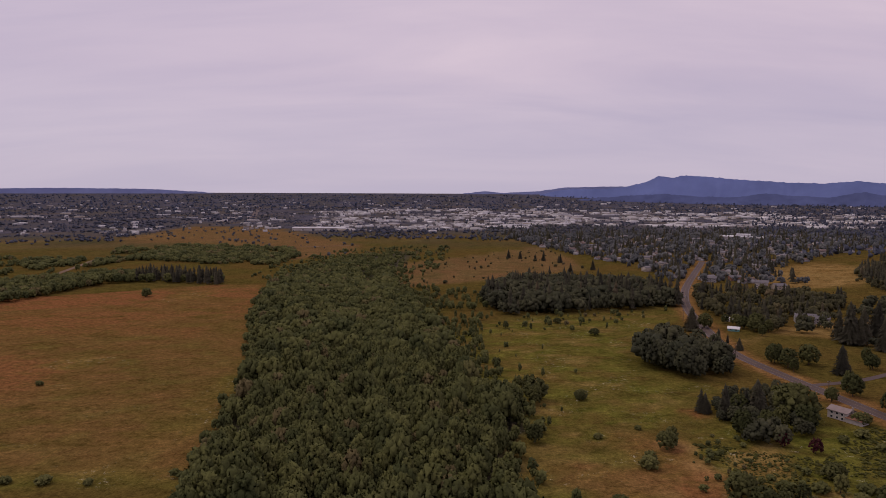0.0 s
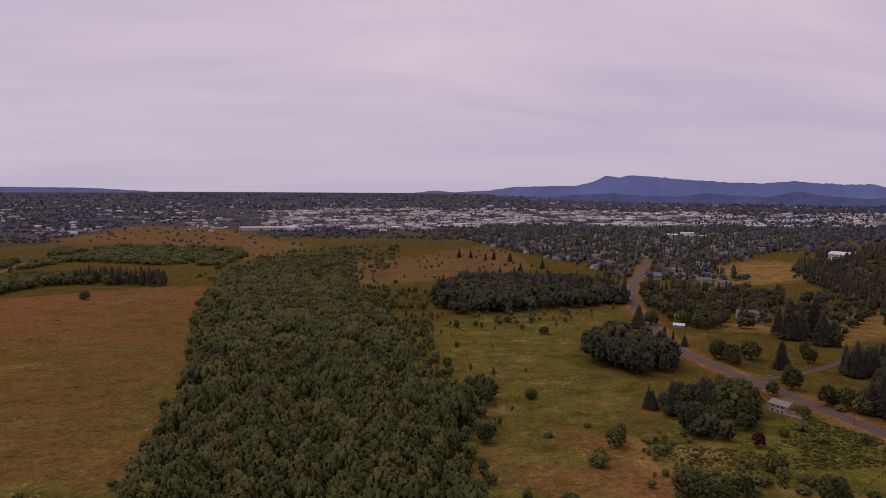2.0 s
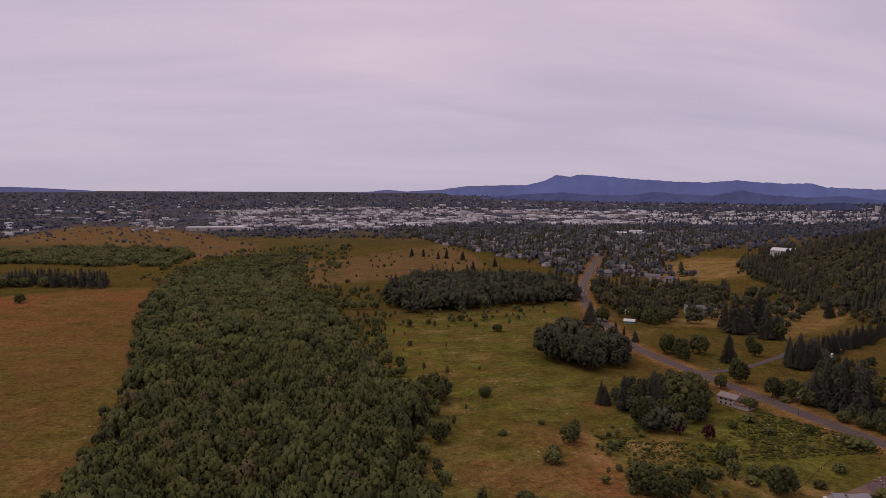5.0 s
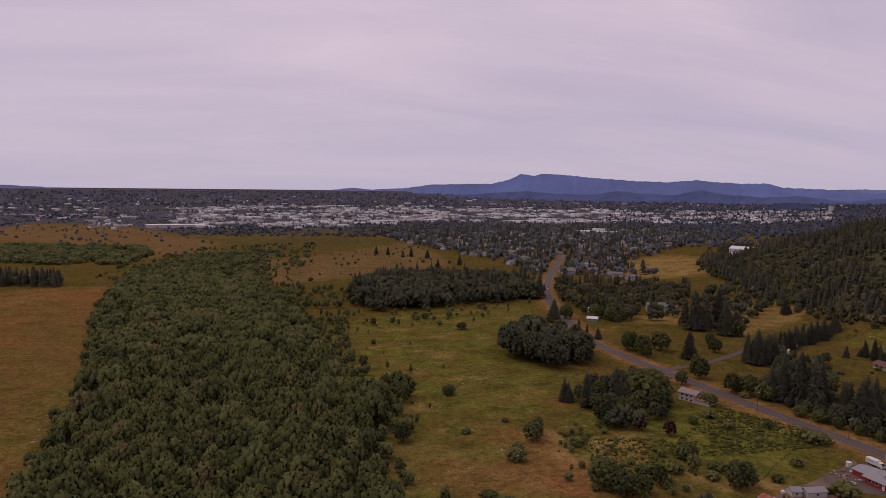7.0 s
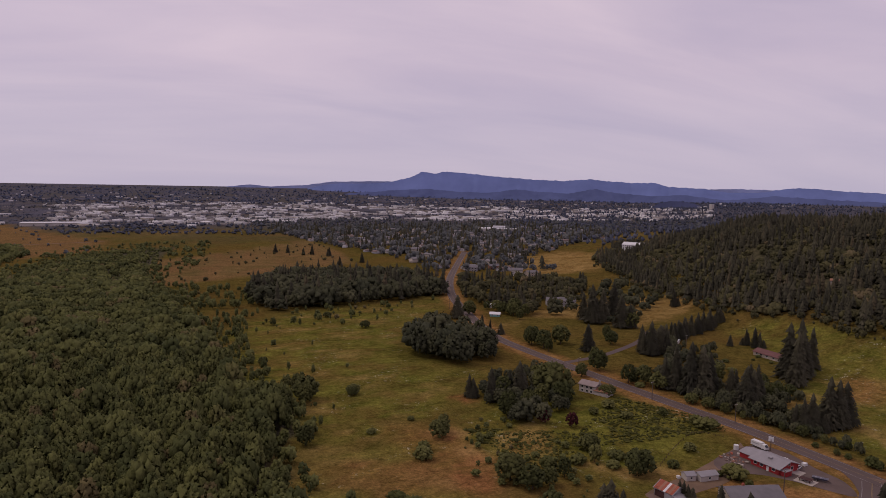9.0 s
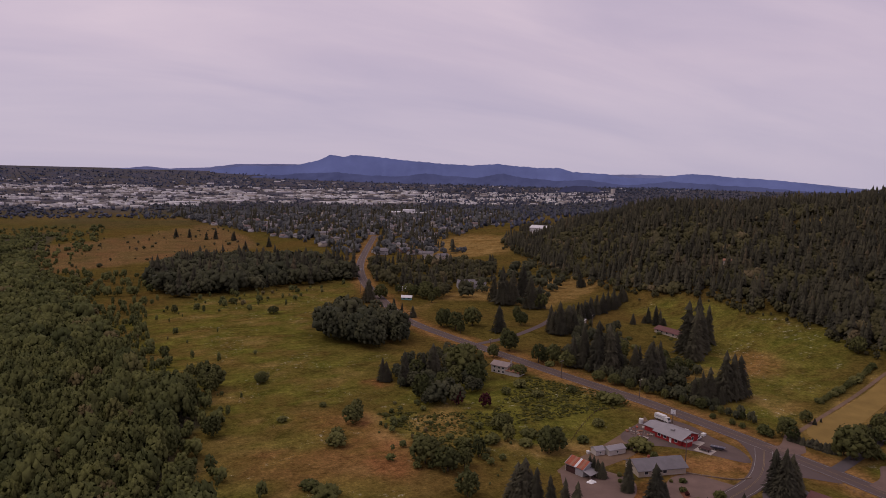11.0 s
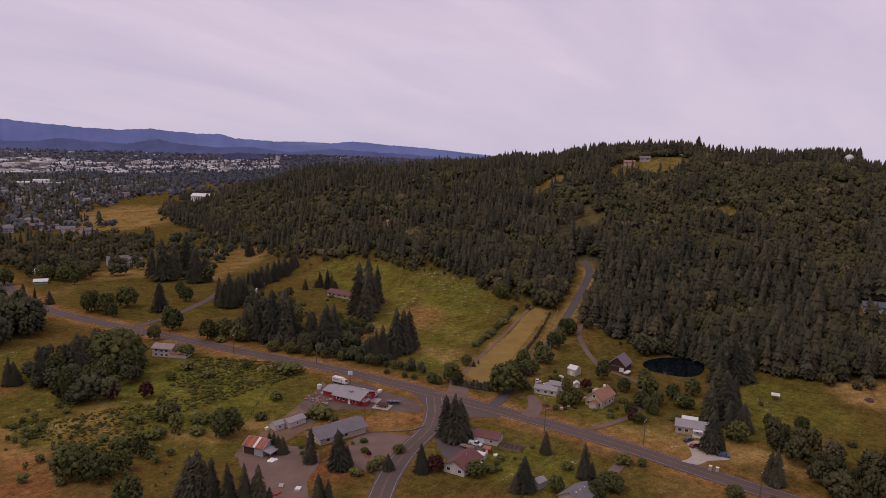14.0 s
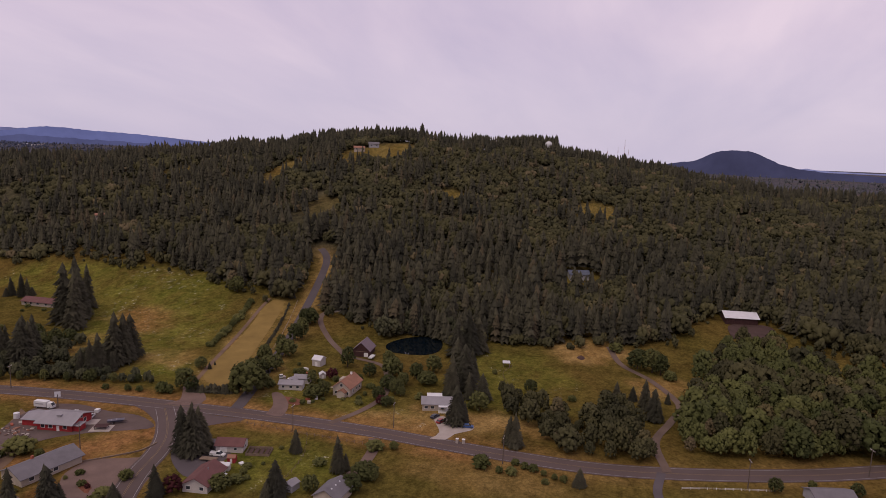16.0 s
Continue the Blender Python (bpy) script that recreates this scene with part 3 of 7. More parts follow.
def tuft_shape(seed, width, low=0.0, lobes=9, rings=3, spokes=6, ragged=0.28, tops=1, core=0.95):
    """A plain ragged crown for far trees and low scrub."""
    r = np.random.RandomState(seed)
    mid = (1 + low) / 2
    cs = []
    for i in range(lobes):
        a, t = 6.283 * (i / lobes * 2.4 + 0.15 * r.rand()), r.uniform(-0.9, 0.8)
        d = width * 0.5 * math.sqrt(max(0.05, 1 - t * t * 0.9)) * r.uniform(0.45, 0.85)
        cs.append((d * math.cos(a), d * math.sin(a), mid + t * (1 - low) * 0.38, width * r.uniform(0.11, 0.20)))
    for i in range(tops):
        a, d, q = r.rand() * 6.283, width * r.uniform(0.02, 0.2), width * r.uniform(0.10, 0.17)
        cs.append((d * math.cos(a), d * math.sin(a), (1 - q) * r.uniform(0.9, 1.0), q))
    cs.append((0, 0, mid - 0.04, width * 0.32))
    cs = np.array(cs)
    heart = np.array([0, 0, low + (1 - low) * 0.40])
    V, N, F = [], [], []
    for i in range(rings + 1):
        for j in range(spokes):
            t = 3.1416 * (i + (0.0 if i in (0, rings) else r.uniform(-0.42, 0.42))) / rings
            a = 6.283 * (j + 0.5 * (i % 2) + r.uniform(-0.42, 0.42)) / spokes
            d = np.array([math.sin(t) * math.cos(a), math.sin(t) * math.sin(a), math.cos(t)])
            q = cs[:, :3] - heart
            b_ = q @ d
            disc = b_ * b_ - (q * q).sum(1) + cs[:, 3] ** 2
            reach = np.where(disc > 0, b_ + np.sqrt(np.maximum(disc, 0)), 0)
            k = int(np.argmax(reach))
            p = heart + d * max(reach[k], width * 0.22) * r.uniform(core - ragged, core + 0.2 * ragged)
            w = p - cs[k, :3]
            w = w / (np.linalg.norm(w) + 1e-6)
            V.append(p)
            N.append(0.5 * d + 0.5 * w + np.array([0, 0, 0.15]) + 0.24 * r.normal(size=3))
    for i in range(rings):
        for j in range(spokes):
            a, b_ = i * spokes + j, i * spokes + (j + 1) % spokes
            if i:
                F.append((a, a + spokes, b_))
            if i < rings - 1:
                F.append((b_, a + spokes, b_ + spokes))
    return facing(np.array(V), np.array(F), np.array(N))


def trunk_shape(seed, top, radius, limbs=4, spread=0.22, start=0.25):
    """A tapered, slightly bent trunk with a few limbs."""
    r = np.random.RandomState(seed)
    v, f = [], []

    def tube(a, b, ra, rb, sides=6):
        a, b = np.array(a, float), np.array(b, float)
        d = (b - a) / np.linalg.norm(b - a)
        u = np.cross(d, (0.3, 0.9, 0.1))
        u /= np.linalg.norm(u)
        w = np.cross(d, u)
        k = len(v)
        for q, rad in ((a, ra), (b, rb)):
            for i in range(sides):
                t = 6.283 * i / sides
                v.append(tuple(q + rad * (u * math.cos(t) + w * math.sin(t))))
        for i in range(sides):
            j = (i + 1) % sides
            f.append((k + i, k + j, k + sides + j))
            f.append((k + i, k + sides + j, k + sides + i))

    knee = (0.02 * r.normal(), 0.02 * r.normal(), top * 0.5)
    tube((0, 0, -0.03), knee, radius, radius * 0.7)
    tube(knee, (knee[0] * 0.3, knee[1] * 0.3, top), radius * 0.7, radius * 0.15)
    for i in range(limbs):
        a, z = 6.283 * (i + 0.4 * r.rand()) / limbs, start + (top - start) * 0.6 * r.rand()
        tube((knee[0] * 0.5, knee[1] * 0.5, z), (spread * math.cos(a), spread * math.sin(a), z + 0.12 + 0.12 * r.rand()), radius * 0.4, radius * 0.12, 4)
    return np.array(v), np.array(f)


def tree_pattern(name, label, category, crown, mat, trunk, group):
    """One tree of unit height: an empty at its base with a trunk and a crown."""
    t = new(name)
    mesh_object("trunk", *trunk, M_BARK, parent=t)
    mesh_object("crown", crown[0], crown[1], mat, parent=t, normals=crown[2])
    return tagged(t, label, category, group)


def planted(patterns, places, wide=(0.85, 1.15), seed=1, crowd=0.0):
    """Copies of the patterns at places of x, y and height."""
    r = random.Random(seed)
    if crowd:
        places = places + [(x + r.choice((-1, 1)) * r.uniform(0.12, 0.2) * h, y + r.choice((-1, 1)) * r.uniform(0.1, 0.2) * h, h * r.uniform(0.45, 0.85)) for x, y, h in places if h > 11 and r.random() < crowd]
    for x, y, h in places:
        p = r.choice(patterns)
        k = r.uniform(*wide)
        if h < 7:
            k *= 1.25
        m = pose(x, y, float(height(x, y)) - 0.15, r.uniform(-2, 2), r.uniform(-2, 2), r.uniform(0, 360)) @ Matrix.Diagonal((h * k, h * k, h, 1))
        if "used" in p:
            copy_thing(p, m @ Matrix.Diagonal((*p.scale, 1)).inverted())
        else:
            p.matrix_basis = m
            p["used"] = 1


def scattered(poly, gap, seed, jitter=0.48):
    """Points in an outline, about a gap apart, with no rows to be seen."""
    r = np.random.RandomState(seed)
    xs, ys = [p[0] for p in poly], [p[1] for p in poly]
    X, Y = np.meshgrid(np.arange(min(xs), max(xs), gap), np.arange(min(ys), max(ys), gap * 0.87))
    X = X + (np.arange(len(X)) % 2)[:, None] * gap / 2
    X, Y = X.ravel() + r.uniform(-jitter, jitter, X.size) * gap, Y.ravel() + r.uniform(-jitter, jitter, X.size) * gap
    k = inside(X, Y, poly)
    return X[k], Y[k]


def clear_of(x, y, points, dist):
    line = smooth_line(points, 6.0)
    return np.min(np.hypot(x[:, None] - line[None, :, 0], y[:, None] - line[None, :, 1]), axis=1) > dist


def wood(name, label, x, y, h, shapes, mat, seed, wide=1.0, category="trees", lean=0.18, deep=None, cut=0.36):
    """A whole wood as one mesh, each tree turned, sized and toned on its own; deep in the wood only the upper crowns are grown."""
    r = np.random.RandomState(seed)
    n = len(x)
    pick = r.randint(len(shapes), size=n)
    z = height(x, y) - 0.2
    V, F, T, N, base = [], [], [], [], 0
    tone = np.clip(0.5 + 0.26 * r.normal(size=n) + 0.36 * wobble(x, y, 90, seed), 0, 1)
    deep = np.zeros(n, bool) if deep is None else deep
    for k in range(len(shapes) * 2):
        v, f, nv = shapes[k // 2]
        i = np.nonzero((pick == k // 2) & (deep == (k % 2 == 1)))[0]
        if not len(i):
            continue
        if k % 2:
            f = f[v[f][:, :, 2].max(1) > cut]
            used, f = np.unique(f, return_inverse=True)
            v, nv, f = v[used], nv[used], f.reshape(-1, 3)
        a = r.uniform(0, 6.283, len(i))
        hh = h[i]
        ww = hh * wide * r.uniform(1 - lean, 1 + lean, len(i))
        c, s = np.cos(a)[:, None], np.sin(a)[:, None]
        vx = (v[None, :, 0] * c - v[None, :, 1] * s) * ww[:, None] + x[i][:, None]
        vy = (v[None, :, 0] * s + v[None, :, 1] * c) * ww[:, None] + y[i][:, None]
        vz = v[None, :, 2] * hh[:, None] + z[i][:, None]
        V.append(np.stack([vx, vy, vz], -1).reshape(-1, 3))
        N.append(np.stack([nv[None, :, 0] * c - nv[None, :, 1] * s, nv[None, :, 0] * s + nv[None, :, 1] * c, nv[None, :, 2] + 0 * c], -1).reshape(-1, 3))
        F.append((f[None] + (np.arange(len(i)) * len(v))[:, None, None] + base).reshape(-1, 3))
        T.append(np.repeat(tone[i], len(v)))
        base += len(i) * len(v)
    ob = mesh_object(name, np.vstack(V), np.vstack(F), mat, np.concatenate(T), normals=np.vstack(N))
    return tagged(ob, label, category, kind="stuff")


def deep_in(x, y, poly, by=9.0):
    return edge_distance(x, y, poly) > by


# patterns for single trees
FIRS = [tree_pattern("fir_tree", "tall dark green fir tree with drooping boughs", "tree", conifer_shape(s, 14, 9, w, 0.03, 0.72, 0.45, 900, g), M_CONIFER, trunk_shape(s, 0.9, 0.014, 0), "single conifers") for s, w, g in ((1, 0.25, 0.3), (2, 0.20, 0.35), (3, 0.28, 0.3), (4, 0.22, 0.45), (5, 0.26, 0.35))]
BROADS = [tree_pattern("broadleaf_tree", "green broadleaf tree with an uneven rounded crown", "tree", billow_shape(s, 760, w, 0.03, lo + 66, 0.032, 0.2, 1.2), M_LEAF, trunk_shape(s + 20, 0.8, 0.025), "single broadleaf trees") for s, w, lo in ((5, 0.92, 9), (6, 0.78, 8), (7, 1.05, 11), (8, 0.68, 8))]
SHRUBS = [tree_pattern("shrub", "low ragged green shrub in rough grass", "shrub", billow_shape(s, 320, w, 0.0, 34, 0.050, 0.25, 1.1), M_SHRUB, trunk_shape(s + 40, 0.6, 0.03, 5, 0.3, 0.05), "shrubs") for s, w in ((9, 1.25), (10, 1.0), (11, 1.5))]
PLUMS = [tree_pattern("plum_tree", "dark purple-leaved plum tree", "tree", billow_shape(12, 420, 0.9, 0.04, 40, 0.034, 0.2, 1.1), M_RED, trunk_shape(60, 0.8, 0.025), "plum trees")]

# where the single trees stand: x, y, height
FIRS_A = [(396, 437, 13.5), (395, 428, 16.4), (397, 425, 12.7), (355, 356, 35.9), (349, 344, 33.8), (363, 354, 31.7), (300, 278, 26.9), (305, 276, 25.3), (313, 278, 23), (289, 277, 19.4), (284, 277, 18.1), (289, 333, 17.7), (282, 314, 24.4), (287, 314, 22), (311, 233, 3.6), (317, 234, 2.3), (433, 257, 7.5), (430, 250, 11.2), (315, 115, 19.3), (314, 107, 12.8), (286, 106, 16.3), (287, 104, 13.6), (272, 80, 14.1), (340, 44, 7.8), (338, 37, 7), (330, 32, 13.7), (317, 29, 14.3), (339, 22, 5.6), (233, 134, 13.3), (242, 154, 9.4)]
FIRS_B = [(212, 146, 12.4), (200, 180, 11.3), (230, 191, 17.6), (229, 187, 19.9), (234, 187, 16.8), (190, 211, 11.1), (249, 55, 6.8), (138, 220, 18.7), (137, 223, 16.3), (140, 216, 16.5), (143, 211, 15.3), (146, 207, 15.2), (149, 205, 14.3), (182, 217, 12.5), (184, 204, 14.3), (194, 190, 6.5), (162, 191, 11.1), (164, 189, 9.1), (178, 234, 7.6), (179, 233, 7.3), (146, 375, 13.9), (172, 364, 22), (155, 364, 19.9), (268, 354, 28.3), (271, 345, 31.4), (276, 341, 29.6), (284, 343, 24.8), (304, 440, 21.3), (305, 430, 25.2), (315, 434, 21.4), (295, 336, 16.1), (311, 341, 16.5)]
FIRS_C = [(121, 1218, 17), (140, 1209, 15), (161, 1172, 13), (175, 1172, 19), (199, 1145, 16), (192, 1013, 14), (231, 1042, 17), (301, 325, 21.1), (367, 359, 38.3), (383, 366, 29.1), (382, 439, 9.3), (268, 453, 20.9), (219, 594, 21.7), (225, 550, 11.5), (231, 547, 7.8), (230, 522, 10.2), (327, 544, 35.1), (364, 570, 32.2), (340, 520, 29.6), (327, 560, 25.6), (341, 551, 29.8), (347, 517, 22.3), (450, 594, 17.8), (316, 451, 14.1), (325, 456, 14.8), (334, 459, 14.5), (343, 464, 14.8), (352, 469, 15), (363, 475, 14.8), (374, 482, 15.6), (386, 489, 15.4), (399, 496, 15.8), (412, 505, 15.1), (423, 510, 14.8), (432, 512, 14.4)]
BROADLEAFS_A = [(313, 323, 10.4), (323, 324, 7.7), (322, 344, 7.7), (310, 237, 6.4), (283, 229, 7.7), (282, 223, 7.6), (289, 204, 12.8), (287, 199, 15.2), (305, 207, 10.8), (295, 196, 7.8), (321, 203, 8.4), (342, 209, 9.5), (373, 215, 12.9), (396, 221, 10.2), (428, 288, 11.3), (337, 173, 10.9), (328, 158, 6.9), (332, 148, 9.7), (315, 140, 5.3), (308, 136, 5.2), (319, 160, 4.1), (303, 100, 8.6), (333, 82, 6.3), (334, 48, 5.2), (386, 34, 11.1), (383, 27, 13), (380, 23, 11.4), (232, 124, 5.9), (231, 121, 4.9), (218, 137, 5.7), (222, 125, 6.1), (210, 164, 5.6)]
BROADLEAFS_B = [(266, -8, 5.4), (332, 136, 8.3), (326, 129, 6.7), (271, -34, 5.1), (297, 168, 7.2), (293, 171, 6.3), (249, 374, 12.6), (256, 369, 12.6), (260, 359, 10.6), (316, 338, 11), (257, 426, 10.7), (247, 405, 13.9), (238, 483, 14.8), (241, 470, 14.5), (260, 479, 15.1), (240, 460, 10.2), (153, 338, 14.5), (192, 363, 20), (189, 346, 14), (164, 369, 12.6), (200, 399, 8.8), (177, 348, 12.3), (168, 344, 12), (145, 264, 8.4), (122, 267, 11.5), (127, 257, 10.2), (124, 235, 9.5), (135, 258, 8.1), (114, 326, 9.7), (84, 395, 5.8), (57, 388, 10.9), (50, 412, 9.9)]
BROADLEAFS_C = [(176, 257, 11.2), (173, 256, 8.2), (170, 286, 8), (168, 287, 6.6), (236, 608, 13.5), (305, 487, 11.4), (297, 467, 11), (459, 636, 8.8), (460, 556, 8.6), (347, 517, 14.9), (229, 395, 9.1), (223, 356, 6.7), (304, 363, 13.2), (291, 324, 10.4), (311, 326, 9), (85, 398, 6.1), (58, 396, 13.4), (57, 414, 10.5), (110, 320, 9.6), (49, 328, 9.8), (42, 475, 6), (131, 573, 6.7), (60, 602, 6.5), (109, 627, 5.2), (17, 460, 11.6), (-3, 420, 8.9)]
SHRUBS_A = [(372, 356, 5.6), (298, 238, 4.3), (343, 254, 3.1), (272, 259, 3.1), (274, 249, 3.6), (275, 244, 3), (277, 234, 5.6), (277, 231, 4.8), (293, 150, 2.5), (303, 151, 2.6), (298, 137, 4), (352, 102, 3.4), (328, 63, 3.1), (253, 128, 4.3), (256, 122, 3.7), (252, 89, 5.1), (250, 82, 3), (250, 78, 3.2), (247, 66, 2.3), (373, 19, 5.6), (273, -21, 3.3), (297, 312, 3.4), (296, 303, 3.7), (285, 172, 2.5), (286, 177, 2), (303, 174, 2.6), (214, 246, 5.2), (217, 245, 2.5), (199, 206, 2.2), (207, 196, 3.8), (410, 45, 6.3), (176, 274, 4.2)]
SHRUBS_B = [(169, 266, 3.8), (194, 259, 3.7), (213, 272, 4.7), (98, 306, 5.8), (77, 253, 6), (74, 263, 4.1), (211, 242, 6.7), (211, 234, 3.3), (81, 334, 3.3), (55, 345, 2.4), (104, 347, 2.7), (251, 365, 3.6), (212, 337, 4.8), (232, 317, 4.7), (239, 301, 6.2), (241, 295, 6.1), (198, 329, 4.6), (211, 319, 4), (157, 274, 5), (-159, 280, 4.1), (-175, 280, 3.6), (-140, 279, 3.4), (-326, 771, 11.5), (29, 407, 4.1), (95, 298, 6.4), (129, 279, 7.2), (142, 273, 5.9), (165, 274, 9.4), (-243, 422, 3.6)]
PLUMS_A = [(318, 173, 5.5), (296, 141, 4.2), (204, 177, 5.9), (198, 203, 1.9), (166, 324, 7.2), (177, 315, 7.8)]

planted(FIRS, [p for some in (FIRS_A, FIRS_B, FIRS_C,) for p in some], (0.85, 1.2), 3, 0.6)
planted(BROADS, [(345, 131, 9), (351, 216, 9), (369, 217, 10), (393, 223, 11), (318, 206, 8), (331, 215, 9), (298, 201, 9), (312, 207, 8), (344, 154, 9), (314, 144, 7), (309, 139, 8), (321, 139, 7), (294, 138, 5), (301, 144, 6), (309, 179, 7), (313, 186, 6)] + [p for some in (BROADLEAFS_A, BROADLEAFS_B, BROADLEAFS_C,) for p in some], (0.95, 1.35), 4, 0.35)
planted(SHRUBS, [(x_, y_, h_ * 0.88) for some in (SHRUBS_A, SHRUBS_B,) for x_, y_, h_ in some], (0.8, 1.35), 5)
planted(PLUMS, PLUMS_A, (0.9, 1.1), 6)

# the woods, each one mesh
FAR_FIRS = [conifer_shape(s, 8, 7, w, 0.08, 0.8, 0.3, 26, 0.2) for s, w in ((31, 0.20), (32, 0.16), (33, 0.23), (34, 0.18), (35, 0.21))]
CREST_FIRS = [conifer_shape(s, 6, 5, w, 0.10, 0.8, 0.3, 8, 0.2) for s, w in ((36, 0.19), (37, 0.15), (38, 0.22), (39, 0.17))]
MID_LEAF = [billow_shape(s, 34, w, 0.08, 16, 0.055, 0.3, 1.3) for s, w in ((41, 0.80), (42, 0.62), (43, 0.95), (44, 0.70))]
NEAR_LEAF = [billow_shape(s, 180, w, 0.05, 36, 0.040, 0.2, 1.2) for s, w in ((55, 0.70), (56, 0.85), (57, 0.62), (58, 0.95))]
WOOD_LEAF = [billow_shape(s, 200, w, 0.10, 30, 0.040, 0.4, 1.6) for s, w in ((51, 0.58), (52, 0.70), (53, 0.52), (54, 0.8))]
FINE_LEAF = [billow_shape(s, 440, w, 0.06, 46, 0.034, 0.45, 1.5) for s, w in ((45, 0.56), (46, 0.68), (47, 0.8), (48, 0.62))]
FAR_LEAF = [billow_shape(s, 8, w, 0.05, 8, 0.08, 0.3, 1.3) for s, w in ((61, 0.85), (62, 1.05), (63, 0.7))]
TINY = [tuft_shape(s, w) for s, w in ((71, 1.0), (72, 0.75), (73, 1.25), (74, 0.85))]

FOREST = [(563, 938), (512, 757), (479, 664), (461, 575), (452, 505), (446, 478), (458, 462), (460, 433), (452, 383), (454, 346), (436, 298), (436, 276), (425, 256), (428, 238), (420, 218), (408, 194), (400, 176), (400, 150), (390, 134), (398, 128), (405, 106), (408, 75), (423, 54), (424, 36), (442, 8), (471, 2), (491, -21), (484, -49), (458, -56), (444, -73), (430, -88), (430, -260), (1000, -360), (1000, 40), (1000, 400), (950, 700), (900, 1000), (800, 1100), (640, 1010)]
CLEARINGS = [(746, 290, 52, 26), (712, 318, 34, 14), (662, 374, 46, 13), (662, 68, 20, 20), (644, 198, 11, 14), (637, 473, 24, 18), (516, 72, 20, 14), (452, -12, 26, 14), (578, 294, 18, 12), (606, 308, 14, 8), (661, 965, 40, 34), (590, 1000, 50, 30), (518, 468, 14, 14)]


def forest_points(gap, seed, near, far):
    x, y = scattered(FOREST, gap, seed)
    r, az = np.hypot(x - HILL[0], y - HILL[1]), np.degrees(np.arctan2(x - HILL[0], y - HILL[1]))
    k = (r >= near) & (r < np.minimum(far, np.interp(az, BEARING, CREST) + 45)) & clear_of(x, y, HILL_ROAD, 9.5)
    for cx, cy, rx, ry in CLEARINGS:
        k &= np.hypot((x - cx) / rx, (y - cy) / ry) > 1
    k &= wobble(x, y, 160, 4.0) < 0.62
    return x[k], y[k]


def split_forest(x, y, seed):
    """Firs below and on the crest, mixed broadleaf scrub on the sunny upper slope."""
    r = np.random.RandomState(seed)
    d, az = np.hypot(x - HILL[0], y - HILL[1]), np.degrees(np.arctan2(x - HILL[0], y - HILL[1]))
    up = (d - 350) / (np.interp(az, BEARING, CREST) - 350)
    share = 0.52 + 0.36 * np.clip((az - 50) / 10, 0, 1) - 0.75 * np.clip((up - 0.30) / 0.25, 0, 1) * np.clip((az - 58) / 14, 0, 1) + 0.7 * np.clip((up - 0.88) / 0.08, 0, 1)
    share -= 0.55 * np.clip((az - 90) / 8, 0, 1) * np.clip(1 - up * 1.3, 0, 1)
    share += 1.15 * wobble(x, y, 130, 2.5) - 0.08
    return r.rand(len(x)) < np.clip(share, 0.06, 0.97)


fx, fy = forest_points(6.1, 11, 0, 560)
fc = split_forest(fx, fy, 12)
rr = np.random.RandomState(13)


def tall(x, y, lo, hi):
    """Heights that go in stands, old and young."""
    k = np.clip(0.5 + 0.45 * wobble(x, y, 95, 8.0) + 0.15 * rr.normal(size=len(x)), 0, 1.15)
    return lo + (hi - lo) * k


wood("conifer_forest", "dense dark fir forest on the lower slope", fx[fc], fy[fc], tall(fx[fc], fy[fc], 12, 24), FAR_FIRS, M_CONIFER_S, 14, 1.2, "forest", 0.18, deep_in(fx[fc], fy[fc], FOREST))
wood("broadleaf_forest", "mixed broadleaf trees among the firs", fx[~fc], fy[~fc], tall(fx[~fc], fy[~fc], 7, 15), MID_LEAF, M_LEAF_H, 15, 1.05, "forest", 0.18, deep_in(fx[~fc], fy[~fc], FOREST))
fx, fy = forest_points(6.3, 21, 560, 2000)
fc = split_forest(fx, fy, 22)
wood("conifer_forest", "dark fir forest along the hill crest", fx[fc], fy[fc], tall(fx[fc], fy[fc], 10, 20), CREST_FIRS, M_CONIFER_S, 24, 1.2, "forest", 0.18, deep_in(fx[fc], fy[fc], FOREST, 40), 0.40)
wood("broadleaf_forest", "olive green scrub and oak on the upper slope", fx[~fc], fy[~fc], tall(fx[~fc], fy[~fc], 4.5, 10.5), FAR_LEAF, M_LEAF_H, 25, 1.1, "forest", 0.18, deep_in(fx[~fc], fy[~fc], FOREST), 0.3)

# the flat-topped clump and the lone spire on the skyline
sx, sy = scattered([(862, 204), (884, 196), (892, 128), (876, 122), (862, 160)], 4.6, 26)
sk = np.hypot(sx - 872, sy - 137) > 7.5
sx, sy = sx[sk], sy[sk]
wood("fir_clump", "flat-topped dark clump of old firs on the hilltop", sx, sy, np.interp(sy, [122, 130, 160, 200], [29, 26, 21.5, 18.5]) * rr.uniform(0.88, 1.02, len(sx)), CREST_FIRS, M_CONIFER_S, 27, 1.2, "trees", 0.2)
planted(FIRS, [(843.7, 285.7, 23.5), (838, 292, 15), (848, 279, 13), (846, 262, 18)], (1.0, 1.2), 28)

